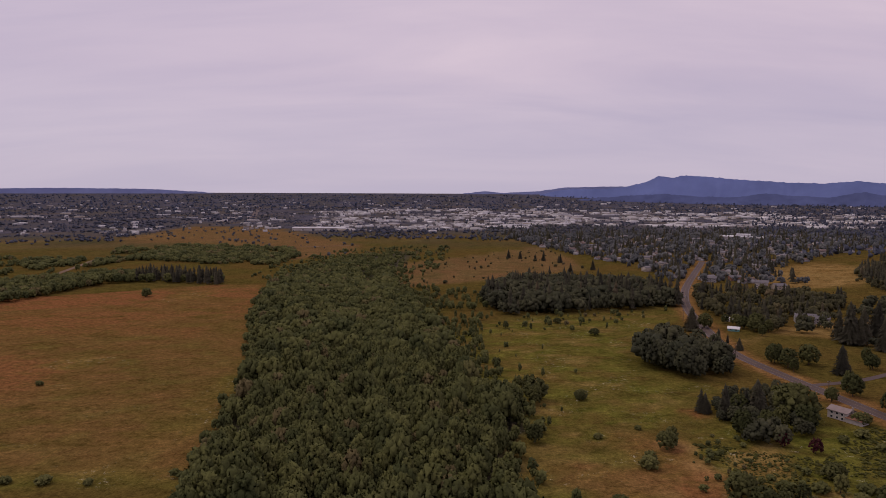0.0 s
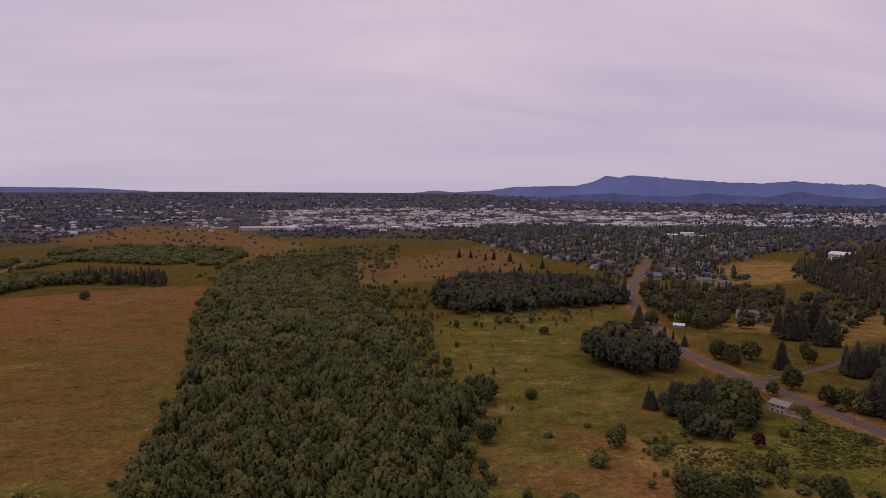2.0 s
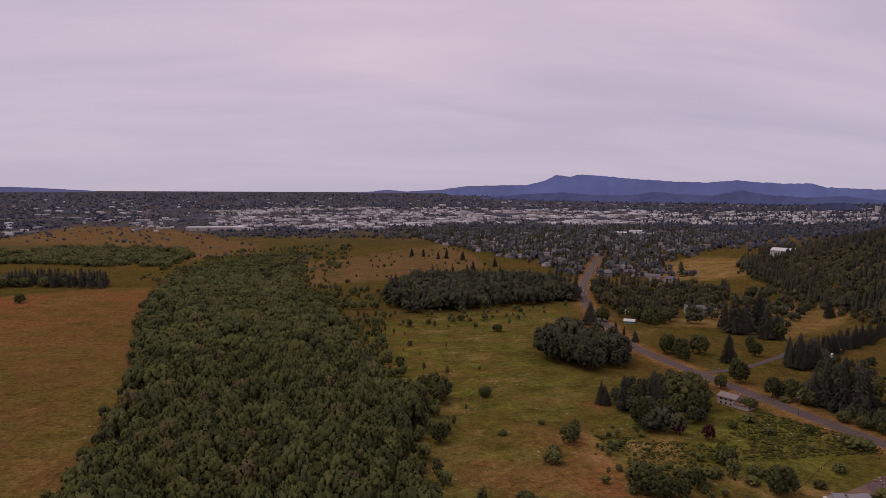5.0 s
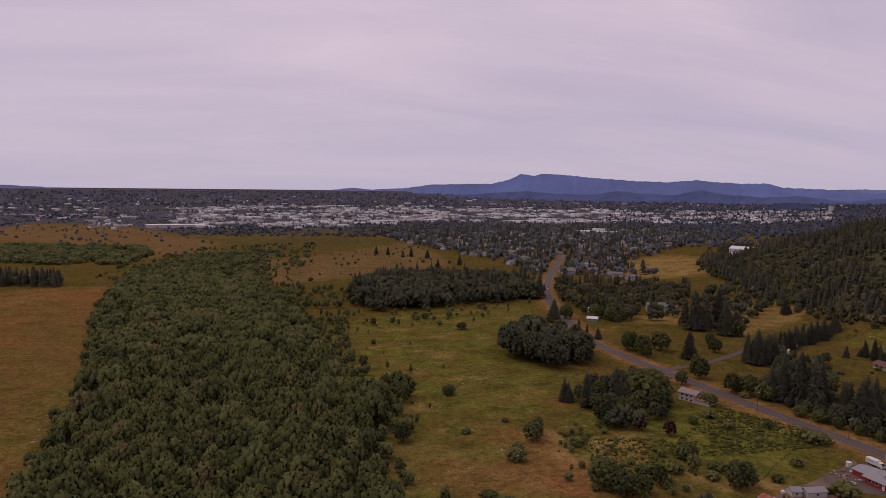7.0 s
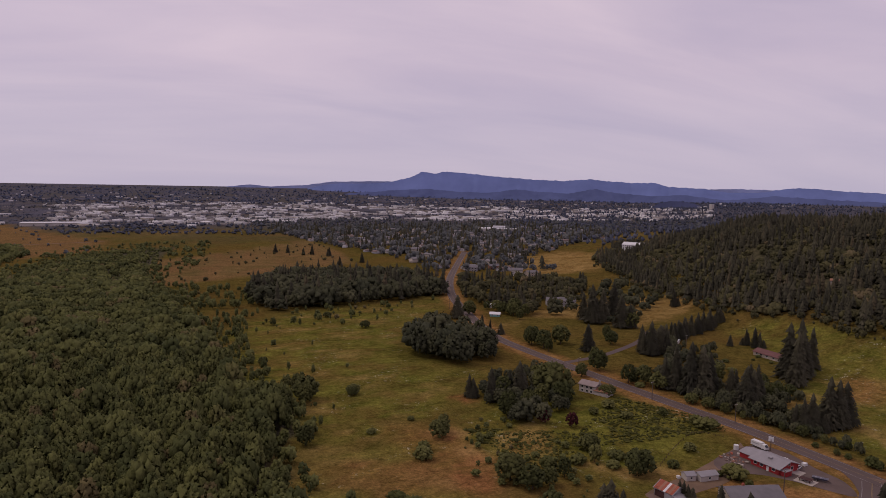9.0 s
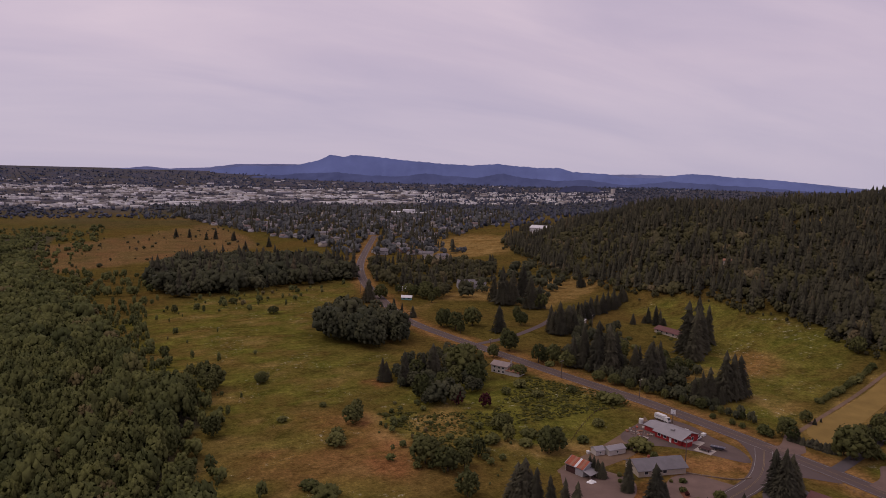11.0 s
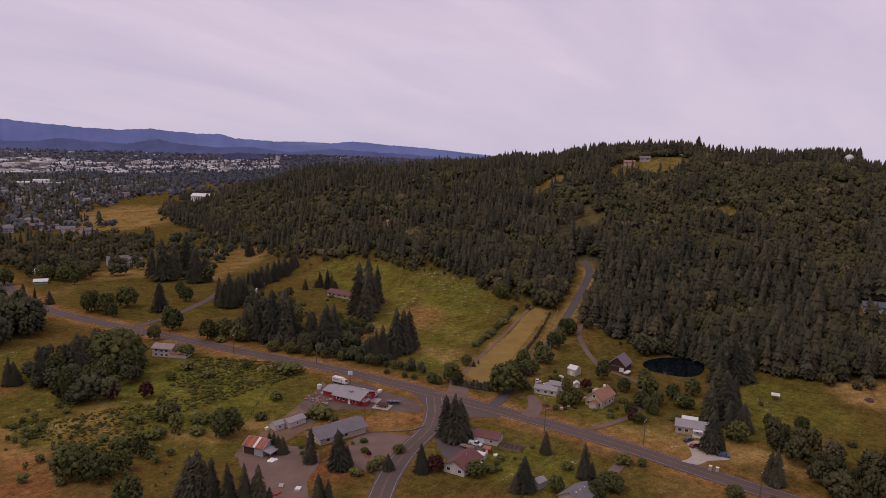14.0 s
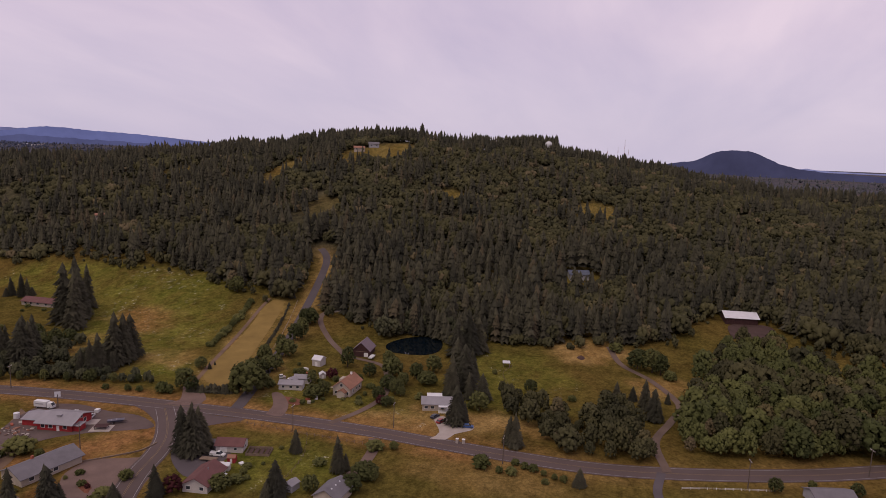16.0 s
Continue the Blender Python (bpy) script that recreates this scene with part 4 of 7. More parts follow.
# the damp woodland between the field and the meadow
lx, ly = scattered(WOODLAND, 5.9, 31)
near = (ly < 330) & (np.arange(len(lx)) % 4 == 0)
lh = rr.uniform(9.0, 16.5, len(lx)) * (1 + 0.15 * wobble(lx, ly, 60, 1.0)) * np.interp(ly, [400, 700, 1000, 1300], [1.0, 0.82, 0.55, 0.4])
ALDERS = [tree_pattern("alder_tree", "grey-green alder in dense damp woodland", "tree", billow_shape(s, 240, w, 0.06, 38, 0.036, 0.4, 1.6), M_LEAF_A, trunk_shape(s + 20, 0.8, 0.02), "woodland alders") for s, w in ((81, 0.58), (82, 0.70), (83, 0.5), (84, 0.64))]
planted(ALDERS, list(zip(lx[near].tolist(), ly[near].tolist(), (lh[near] * 1.04).tolist())), (0.9, 1.15), 7)
edge = edge_distance(lx, ly, WOODLAND)
keep = ~near & (rr.rand(len(lx)) < np.interp(ly, [700, 850, 1250], [1.0, 0.75, 0.45])) & ((edge > 14) | (rr.rand(len(lx)) < 0.72)) & (wobble(lx, ly, 85, 2.8) < np.where(lx > np.interp(ly, [500, 700, 950, 1300], [10, -40, -110, -120]), np.interp(ly, [480, 620, 900], [0.60, 0.15, -0.05]), 0.5))
lh *= np.where(wobble(lx, ly, 38, 5.0) > 0.4, 0.65, 1.0) * rr.uniform(0.65, 1.25, len(lx))
a, c, far_ = keep & (ly < 480), keep & (ly >= 480) & (ly < 760), keep & (ly >= 760)
wood("woodland", "dense grey-green alder and ash woodland", lx[a], ly[a], lh[a], WOOD_LEAF, M_LEAF_S, 32, 1.0, "woodland", 0.18, deep_in(lx[a], ly[a], WOODLAND, 12), 0.45)
wood("woodland", "grey-green woodland running on towards the town", lx[c], ly[c], lh[c], MID_LEAF, M_LEAF_S, 32, 1.0, "woodland", 0.18, deep_in(lx[c], ly[c], WOODLAND, 12), 0.45)
wood("woodland", "lower woodland thinning out into scrub", lx[far_], ly[far_], lh[far_], FAR_LEAF, M_LEAF_S, 30, 1.1, "woodland", 0.25)

SAPLINGS = [(-36, 690), (8, 642), (42, 672), (35, 491), (40, 420), (62, 376), (38, 340), (19, 408), (-2, 475)]
sx, sy = scattered(SAPLINGS, 9.5, 33)
wood("saplings", "slender young trees scattered over the meadow edge", sx, sy, rr.uniform(3.0, 9.5, len(sx)), MID_LEAF, M_LEAF_S, 34, 0.7, "trees", 0.4)
MEADOW_FAR = [(-11, 640), (61, 660), (174, 690), (240, 690), (150, 600), (60, 590)]
sx, sy = scattered(MEADOW_FAR, 17, 35)
wood("saplings", "small bushes dotted along the far meadow edge", sx, sy, rr.uniform(2, 8, len(sx)), MID_LEAF, M_LEAF_S, 36, 0.9, "shrubs", 0.4)

WOODS_MID = [(46, 739), (70, 830), (110, 880), (200, 860), (262, 800), (252, 718), (178, 690), (63, 660)]
sx, sy = scattered(WOODS_MID, 9.5, 37)
sc = rr.rand(len(sx)) < 0.3
wood("oak_grove", "dark oak grove beyond the meadow", sx[~sc], sy[~sc], rr.uniform(9, 22, (~sc).sum()), MID_LEAF, M_LEAF_DARK, 38, 1.15, "trees", 0.3)
wood("fir_grove", "tall firs standing in the oak grove", sx[sc], sy[sc], rr.uniform(15, 30, sc.sum()), FAR_FIRS, M_CONIFER_S, 39, 1.0, "trees")
ROUND_WOOD = [(151, 522), (143, 466), (160, 438), (190, 445), (204, 470), (206, 500), (180, 535)]
sx, sy = scattered(ROUND_WOOD, 8.0, 41)
wood("oak_grove", "rounded clump of dark oaks in the meadow", sx, sy, rr.uniform(11, 25, len(sx)), NEAR_LEAF, M_LEAF_DARK, 42, 1.0, "trees", 0.3)
DRIVE_WOOD = [(329, 95), (316, 72), (305, 58), (322, 47), (326, 40), (304, 32), (273, 31), (270, 45), (275, 65), (300, 86)]
sx, sy = scattered(DRIVE_WOOD, 5.6, 43)
sk = rr.rand(len(sx)) < 0.72
sx, sy = sx[sk], sy[sk]
wood("thicket", "thicket of dark broadleaf trees beside the gravel lane", sx, sy, rr.uniform(4, 12, len(sx)), FINE_LEAF, M_LEAF_H, 44, 1.2, "trees", 0.3)
RIGHT_WOOD = [(286, 20), (321, 15), (366, 8), (402, 0), (446, -20), (444, -45), (412, -58), (403, -90), (330, -110), (300, -80), (302, -49), (291, -15)]
sx, sy = scattered(RIGHT_WOOD, 6.3, 45)
sk = rr.rand(len(sx)) < np.clip(0.62 + 0.5 * wobble(sx, sy, 34, 3.0), 0.15, 0.95)
sh = tall(sx, sy, 6, 15) * rr.uniform(0.65, 1.25, len(sx))
wood("broadleaf_wood", "lush green broadleaf wood beside the road", sx[sk], sy[sk], sh[sk], FINE_LEAF, M_LEAF_S, 46, 1.2, "woodland", 0.25, deep_in(sx[sk], sy[sk], RIGHT_WOOD, 8), 0.4)
wood("broadleaf_wood", "darker oaks standing in the roadside wood", sx[~sk], sy[~sk], sh[~sk] * 1.05, FINE_LEAF, M_LEAF_H, 40, 1.2, "woodland", 0.25, deep_in(sx[~sk], sy[~sk], RIGHT_WOOD, 8), 0.4)
CLUSTER = [(149, 379), (175, 404), (205, 410), (213, 388), (192, 339), (159, 319), (146, 337)]
sx, sy = scattered(CLUSTER, 9, 47)
wood("thicket", "tangled broadleaf thicket below the house", sx, sy, rr.uniform(6, 11, len(sx)), NEAR_LEAF, M_LEAF_DARK, 48, 1.15, "trees")
sx, sy = scattered(BRAMBLES, 1.9, 49)
sk = wobble(sx, sy, 45, 6.0) > -0.55
wood("brambles", "low bright green bramble scrub", sx[sk], sy[sk], rr.uniform(0.3, 1.2, sk.sum()), TINY, M_SHRUB_S, 50, 3.2, "scrub", 0.4)
sx, sy = scattered([(129, 341), (148, 333), (163, 307), (169, 273), (139, 237), (119, 249), (107, 275)], 5.0, 29)
sk = (wobble(sx, sy, 36, 2.0) > -0.1) & (rr.rand(len(sx)) < 0.6)
wood("scrub", "loose rough bushes in the corner of the meadow", sx[sk], sy[sk], rr.uniform(0.8, 3.6, sk.sum()), MID_LEAF, M_LEAF_S, 59, 1.3, "scrub", 0.4)
sx, sy = scattered([(-265, 930), (-245, 1250), (-130, 1420), (20, 1440), (15, 1200), (-30, 850), (-120, 880)], 12, 60)
sk = wobble(sx, sy * 0.6, 90, 5.5) + 0.25 * rr.normal(size=len(sx)) > 0.05
wood("scrub", "loose bushes where the woodland gives out", sx[sk], sy[sk], rr.uniform(2, 8, sk.sum()), FAR_LEAF, M_LEAF_S, 70, 1.1, "scrub", 0.4)
HOUSE_WOOD = [(302, 828), (382, 813), (441, 751), (385, 657), (287, 575), (279, 622), (256, 672), (275, 740)]
sx, sy = scattered(HOUSE_WOOD, 14, 51)
sc = rr.rand(len(sx)) < 0.35
wood("garden_trees", "broadleaf trees round the scattered houses", sx[~sc], sy[~sc], rr.uniform(9, 16, (~sc).sum()), MID_LEAF, M_LEAF_H, 52, 1.1, "trees")
wood("garden_firs", "dark firs round the scattered houses", sx[sc], sy[sc], rr.uniform(12, 22, sc.sum()), FAR_FIRS, M_CONIFER_S, 53, 1.05, "trees")
LEFT_TREES = [(-470, 690), (-440, 765), (-421, 870), (-374, 890), (-273, 865), (-280, 905), (-440, 960), (-560, 830), (-620, 700)]
sx, sy = scattered(LEFT_TREES, 8.5, 54)
sc = (sx > -395) & (rr.rand(len(sx)) < 0.85)
wood("hedgerow_trees", "broadleaf belt along the field edge", sx[~sc], sy[~sc], rr.uniform(9, 14, (~sc).sum()), MID_LEAF, M_LEAF_S, 55, 1.1, "trees")
wood("fir_plantation", "dark block of planted firs at the field edge", sx[sc], sy[sc], rr.uniform(15, 22, sc.sum()), FAR_FIRS, M_CONIFER_S, 56, 1.1, "trees")
LEFT_FAR = [(-800, 1190), (-578, 1162), (-639, 1401), (-525, 1455), (-300, 1388), (-250, 1250), (-255, 1090), (-373, 1109), (-511, 1161), (-528, 1062), (-526, 954), (-640, 900), (-800, 920)]
sx, sy = scattered(LEFT_FAR, 9.5, 57)
sk = (wobble(sx, sy, 230, 7.0) > np.where(sx > -540, -0.45, -0.02)) & clear_of(sx, sy, [(-520, 900), (-581, 1172)], 12)
wood("scrubland", "grey-green scrub and young trees beyond the field", sx[sk], sy[sk], rr.uniform(4, 10, sk.sum()), FAR_LEAF, M_LEAF_S, 58, 1.25, "trees")

# loose edges: brush at the foot of the forest and along the road
fe = np.array(smooth_line(FOREST[:32], 3.0))
fe = fe + rr.normal(size=fe.shape) * 3.0 + np.array([-4.0, 0])
k = (rr.rand(len(fe)) < 0.62) & clear_of(fe[:, 0], fe[:, 1], HILL_ROAD, 6) & (np.hypot(fe[:, 0] - 378, fe[:, 1] - 150) > 21)
wood("underbrush", "low brush and young trees along the forest foot", fe[k, 0], fe[k, 1], rr.uniform(2, 8, k.sum()), MID_LEAF, M_LEAF_H, 61, 1.0, "scrub", 0.35)
ROADSIDE = [(258, 385), (295, 400), (340, 455), (355, 425), (295, 345), (320, 346), (326, 318), (303, 275), (276, 284), (268, 316), (262, 348)]
sx, sy = scattered(ROADSIDE, 6.0, 62)
sk = (wobble(sx, sy, 50, 9.0) > -0.25) & clear_of(sx, sy, MAIN_ROAD, 10)
wood("thicket", "garden shrubs and brush north of the road", sx[sk], sy[sk], rr.uniform(2.5, 9, sk.sum()), WOOD_LEAF, M_LEAF_DARK, 63, 1.2, "scrub", 0.3)
FIELD_EDGE = [(-96, 267), (-103, 313), (-116, 411), (-129, 478), (-155, 584), (-181, 693), (-199, 803), (-219, 933)]
fe = np.array(smooth_line(FIELD_EDGE, 2.6))
fe = fe + rr.normal(size=fe.shape) * np.array([3.2, 2.0])
wood("underbrush", "ragged brush along the woodland edge", fe[:, 0], fe[:, 1], rr.uniform(2, 9, len(fe)), MID_LEAF, M_LEAF_S, 64, 1.0, "scrub", 0.3)
MEADOW_EDGE = [(-65, 954), (-41, 800), (-11, 657), (9, 557), (20, 468), (31, 403), (51, 382), (51, 346), (35, 323), (35, 285), (37, 253), (29, 193)]
fe = np.array(smooth_line(MEADOW_EDGE, 2.8))
fe = fe + rr.normal(size=fe.shape) * np.array([6.0, 3.0])
wood("underbrush", "ragged brush and young trees beside the meadow", fe[:, 0], fe[:, 1], rr.uniform(2, 8, len(fe)), MID_LEAF, M_LEAF_S, 65, 0.9, "scrub", 0.3)
ROAD_BELT = [(266, 322), (271, 296), (277, 270), (284, 246), (292, 240), (288, 262), (282, 290), (276, 324)]
sx, sy = scattered(ROAD_BELT, 4.6, 66)
wood("thicket", "dark hedge of mixed young trees along the road", sx, sy, rr.uniform(2.5, 7.5, len(sx)), WOOD_LEAF, M_LEAF_DARK, 67, 1.1, "scrub", 0.3)
planted(FIRS, [(372, 126, 21), (378, 121, 24), (384, 117, 20), (328, 116, 24), (325, 111, 22), (341, 111, 15), (315, 101, 13), (401, 131, 16), (405, 140, 19), (406, 149, 17), (405, 158, 20), (402, 167, 18), (398, 174, 15), (409, 153, 21), (396, 127, 13)], (1.0, 1.25), 68)
pb = np.array([(388, 173), (396, 169), (403, 163), (407, 155), (407, 147), (405, 139), (399, 133), (391, 129), (412, 150), (411, 160), (405, 170), (397, 178)], float)
wood("thicket", "dark broadleaf trees crowding the back of the pond", pb[:, 0], pb[:, 1], rr.uniform(9, 15, len(pb)), NEAR_LEAF, M_LEAF_DARK, 69, 0.95, "trees", 0.3)
# where the woodland thins out into the meadow
for poly, gap, lo, hi, seed in (([(-62, 745), (-28, 800), (14, 726), (-2, 581), (10, 489), (22, 421), (-12, 440), (-45, 560)], 9.0, 3, 9, 71), ([(-95, 820), (-29, 857), (51, 790), (60, 735), (44, 680), (-22, 687), (-73, 700)], 10.5, 3, 10, 73), ([(-177, 972), (-99, 1155), (-32, 935), (-85, 807)], 12.0, 4, 10, 75), ([(10, 489), (34, 500), (52, 430), (60, 372), (40, 366), (22, 400)], 10.0, 3, 8, 77)):
    sx, sy = scattered(poly, gap, seed)
    sk = wobble(sx, sy, 40, seed) > -0.25
    wood("woodland", "loose young trees where the woodland meets the meadow", sx[sk], sy[sk], rr.uniform(lo, hi, sk.sum()), MID_LEAF, M_LEAF_S, seed, 0.85, "woodland", 0.3)
# a close row of firs along the driveway
row_a, row_b = np.array([316, 449]), np.array([434, 513])
planted(FIRS, [(float(p[0]) + rr.uniform(-2, 2), float(p[1]) + rr.uniform(-2, 2) - 3, float(rr.uniform(10, 16))) for p in (row_a + (row_b - row_a) * k for k in np.linspace(0, 1, 26))], (1.1, 1.5), 79)
# trees close about the two pale-roofed houses by the road
planted(BROADS, [(268, 604, 12), (273, 592, 13), (268, 618, 11), (271, 574, 10), (281, 607, 14), (262, 628, 9), (283, 588, 12)], (0.9, 1.2), 86)
planted(FIRS, [(243, 615, 7), (277, 622, 16), (285, 615, 15)], (1.0, 1.3), 87)
HOUSE_EDGE = [(300, 590), (350, 640), (430, 700), (500, 780), (480, 690), (440, 600), (400, 560), (345, 525), (330, 560)]
sx, sy = scattered(HOUSE_EDGE, 13, 82)
sk = rr.rand(len(sx)) < 0.5
wood("garden_trees", "dark broadleaf trees along the gardens and paddocks", sx[sk], sy[sk], rr.uniform(5, 13, sk.sum()), MID_LEAF, M_LEAF_DARK, 83, 1.1, "trees", 0.3)
sx, sy = scattered([(10, 570), (61, 630), (125, 640), (118, 520), (100, 440), (80, 370), (62, 340), (40, 420), (18, 500)], 14, 84)
sk = rr.rand(len(sx)) < np.clip(0.9 - (sx - 20) / 70, 0.12, 0.9)
sx, sy = sx[sk], sy[sk]
wood("saplings", "small loose trees and bushes dotted over the meadow", sx, sy, rr.uniform(1.5, 7.0, len(sx)), MID_LEAF, M_LEAF_S, 85, 0.65, "trees", 0.4)

# ---------------------------------------------------------------- far plain: trees, town, mountains
rf = np.random.RandomState(77)


def far_points(n, az0, az1, r0, r1, power=1.0):
    az = np.radians(rf.uniform(az0, az1, n))
    r = r0 + (r1 - r0) * rf.uniform(0, 1, n) ** power
    return r * np.sin(az), r * np.cos(az)


TOWN_RES = [(180, 1545), (307, 1054), (294, 870), (351, 901), (480, 880), (476, 1000), (629, 1120), (760, 1200), (949, 1435), (856, 1900), (156, 1900)]
x, y = scattered(TOWN_RES, 17, 78)
k = clear_of(x, y, MAIN_ROAD, 12)
x, y = x[k], y[k]
k = rf.rand(len(x)) < 0.3
wood("town_firs", "dark firs among the houses of the town", x[k], y[k], rf.uniform(11, 22, k.sum()), CREST_FIRS, M_CONIFER_S, 79, 1.1, "trees")
k = ~k & (rf.rand(len(x)) < 0.8)
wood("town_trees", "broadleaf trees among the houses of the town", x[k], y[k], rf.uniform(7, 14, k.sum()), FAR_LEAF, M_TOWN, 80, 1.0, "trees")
x, y = far_points(17000, -36, 42, 1650, 3700, 0.9)
d, az = np.hypot(x, y), np.degrees(np.arctan2(x, y))
town = (az > -15) & (d > 2020) & (d < 3450)
k = (0.8 * wobble(x, y * 2.2, 640, 3.3) + 0.45 * wobble(x, y * 4, 230, 1.1) + 0.10 * rf.normal(size=len(x)) > np.where(town, 0.12, -0.04)) & ~inside(x, y, BROWN_FIELD) & ~inside(x, y, TOWN_RES)
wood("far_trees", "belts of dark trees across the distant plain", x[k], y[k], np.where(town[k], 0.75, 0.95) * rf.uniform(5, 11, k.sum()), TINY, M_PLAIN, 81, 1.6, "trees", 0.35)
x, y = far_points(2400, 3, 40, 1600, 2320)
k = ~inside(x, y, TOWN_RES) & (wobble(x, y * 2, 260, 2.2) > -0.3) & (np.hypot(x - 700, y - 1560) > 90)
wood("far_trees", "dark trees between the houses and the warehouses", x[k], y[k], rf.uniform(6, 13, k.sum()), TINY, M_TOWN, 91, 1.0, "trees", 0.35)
# the farthest woods take the leaf colour with the most haze blue in it
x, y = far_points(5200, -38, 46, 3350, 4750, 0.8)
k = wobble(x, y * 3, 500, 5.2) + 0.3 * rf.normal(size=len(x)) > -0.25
wood("far_trees", "woods closing off the far plain, hazed blue-grey", x[k], y[k], rf.uniform(8, 15, k.sum()), TINY, M_HAZY, 89, 1.3, "trees", 0.35)
x, y = far_points(4200, 24, 60, 1250, 4300)
k = (height(x, y) < 60) & (wobble(x, y * 2, 420, 5.0) + 0.2 * rf.normal(size=len(x)) > -0.25)
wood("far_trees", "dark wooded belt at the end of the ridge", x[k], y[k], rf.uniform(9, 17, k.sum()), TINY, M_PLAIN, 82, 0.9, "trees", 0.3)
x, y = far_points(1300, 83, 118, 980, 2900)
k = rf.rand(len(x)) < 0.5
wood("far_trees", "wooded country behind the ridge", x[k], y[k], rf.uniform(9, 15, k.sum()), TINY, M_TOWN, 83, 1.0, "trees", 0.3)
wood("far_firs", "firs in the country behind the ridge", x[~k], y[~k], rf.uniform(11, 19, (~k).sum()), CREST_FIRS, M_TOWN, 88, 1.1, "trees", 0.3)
x, y = scattered(FAR_FIELD, 22, 84)
k = wobble(x, y, 120, 3.0) + 0.6 * rf.normal(size=len(x)) > 0.3
x, y = x[k], y[k]
wood("saplings", "scattered dark bushes on the brown field", x, y, rf.uniform(1.5, 5.5, len(x)), FAR_LEAF, M_LEAF_H, 85, 0.9, "shrubs", 0.4)
x, y = scattered(BROWN_FIELD, 36, 86)
k = wobble(x, y, 240, 3.0) + 0.6 * rf.normal(size=len(x)) > 0.3
x, y = x[k], y[k]
wood("saplings", "scattered bushes on the far brown field", x, y, rf.uniform(3, 8, len(x)), FAR_LEAF, M_TOWN, 87, 1.2, "shrubs", 0.4)

M_WALLS = [plain("pale_metal_wall", (0.52, 0.50, 0.50), 0.6, 0.08, 0.03), plain("tan_wall", (0.46, 0.40, 0.34), 0.8, 0.08, 0.03), plain("grey_wall", (0.36, 0.35, 0.37), 0.8, 0.08, 0.03)]
M_ROOFS = [plain("white_roof", (0.62, 0.60, 0.62), 0.5, 0.06, 0.03), plain("pale_grey_roof", (0.40, 0.38, 0.41), 0.6, 0.08, 0.03), plain("brown_roof", (0.17, 0.125, 0.115), 0.85, 0.12, 0.05), plain("grey_shingle_roof", (0.19, 0.175, 0.185), 0.85, 0.12, 0.05), plain("tan_flat_roof", (0.34, 0.28, 0.25), 0.85, 0.12, 0.05)]


def box_mesh(w, d, z0, z1):
    v = [(sx * w / 2, sy * d / 2, z) for z in (z0, z1) for sx, sy in ((-1, -1), (1, -1), (1, 1), (-1, 1))]
    return v, [(0, 3, 2, 1), (4, 5, 6, 7), (0, 1, 5, 4), (1, 2, 6, 5), (2, 3, 7, 6), (3, 0, 4, 7)]


def gable_mesh(w, d, z, rise, over=0.5, thick=0.25):
    """A pitched roof with its ridge along x, eaves that stand out and a thickness."""
    a, b_ = w / 2 + over, d / 2 + over
    drop = rise * over / (d / 2)
    v = []
    for t in (0, -thick):
        v += [(-a, -b_, z - drop + t), (a, -b_, z - drop + t), (-a, 0, z + rise + t), (a, 0, z + rise + t), (-a, b_, z - drop + t), (a, b_, z - drop + t)]
    f = [(0, 1, 3, 2), (2, 3, 5, 4), (6, 8, 9, 7), (8, 10, 11, 9), (0, 6, 7, 1), (4, 5, 11, 10), (0, 2, 8, 6), (2, 4, 10, 8), (1, 7, 9, 3), (3, 9, 11, 5)]
    return v, f


def far_building(w, d, h, wall, roof, gable, pattern_name, label):
    t = new(pattern_name)
    if gable:
        rise = d * 0.22
        v = [(s * w / 2, q, z) for s in (-1, 1) for q, z in ((-d / 2, -1), (d / 2, -1), (d / 2, h), (0, h + rise), (-d / 2, h))]
        k = [(0, 4, 3), (0, 3, 2), (0, 2, 1), (5, 8, 9), (5, 7, 8), (5, 6, 7)]
        for i in range(5):
            j = (i + 1) % 5
            k += [(i, j, j + 5), (i, j + 5, i + 5)]
        mesh_object("wall", v, k, wall, parent=t)
        mesh_object("roof", *gable_mesh(w, d, h + 0.1, rise, 0.6), roof, parent=t)
    else:
        mesh_object("wall", *box_mesh(w, d, -1, h), wall, parent=t)
        mesh_object("roof", *box_mesh(w + 0.8, d + 0.8, h, h + 0.7), roof, parent=t)
    return tagged(t, label, "building" if not gable else "house", "town buildings")


patterns = []
for i, (w, d, h) in enumerate(((70, 34, 9), (44, 30, 8), (100, 40, 10), (34, 26, 8), (52, 44, 9))):
    patterns.append(far_building(w, d, h, M_WALLS[i % 3], (M_ROOFS[0], M_ROOFS[1], M_ROOFS[0], M_ROOFS[4], M_ROOFS[1])[i], False, "warehouse", ("white flat-roofed warehouse in the distant town", "pale grey flat-roofed warehouse in the distant town")[i % 2]))
houses = []
for i, (w, d, h) in enumerate(((14, 9, 4.5), (16, 10, 5.5), (13, 9, 3.2), (18, 10, 3.2))):
    houses.append(far_building(w, d, h, M_WALLS[i % 3], M_ROOFS[2 + i % 2], True, "town_house", ("house with pale walls and a brown pitched roof", "house with tan walls and a grey pitched roof")[i % 2]))


def put(pattern, x, y, turn, size=1.0):
    m = pose(x, y, float(height(x, y)), 0, 0, turn) @ Matrix.Diagonal((size, size, size, 1))
    if "used" in pattern:
        copy_thing(pattern, m @ Matrix.Diagonal((*pattern.scale, 1)).inverted())
    else:
        pattern.matrix_basis = m
        pattern["used"] = 1


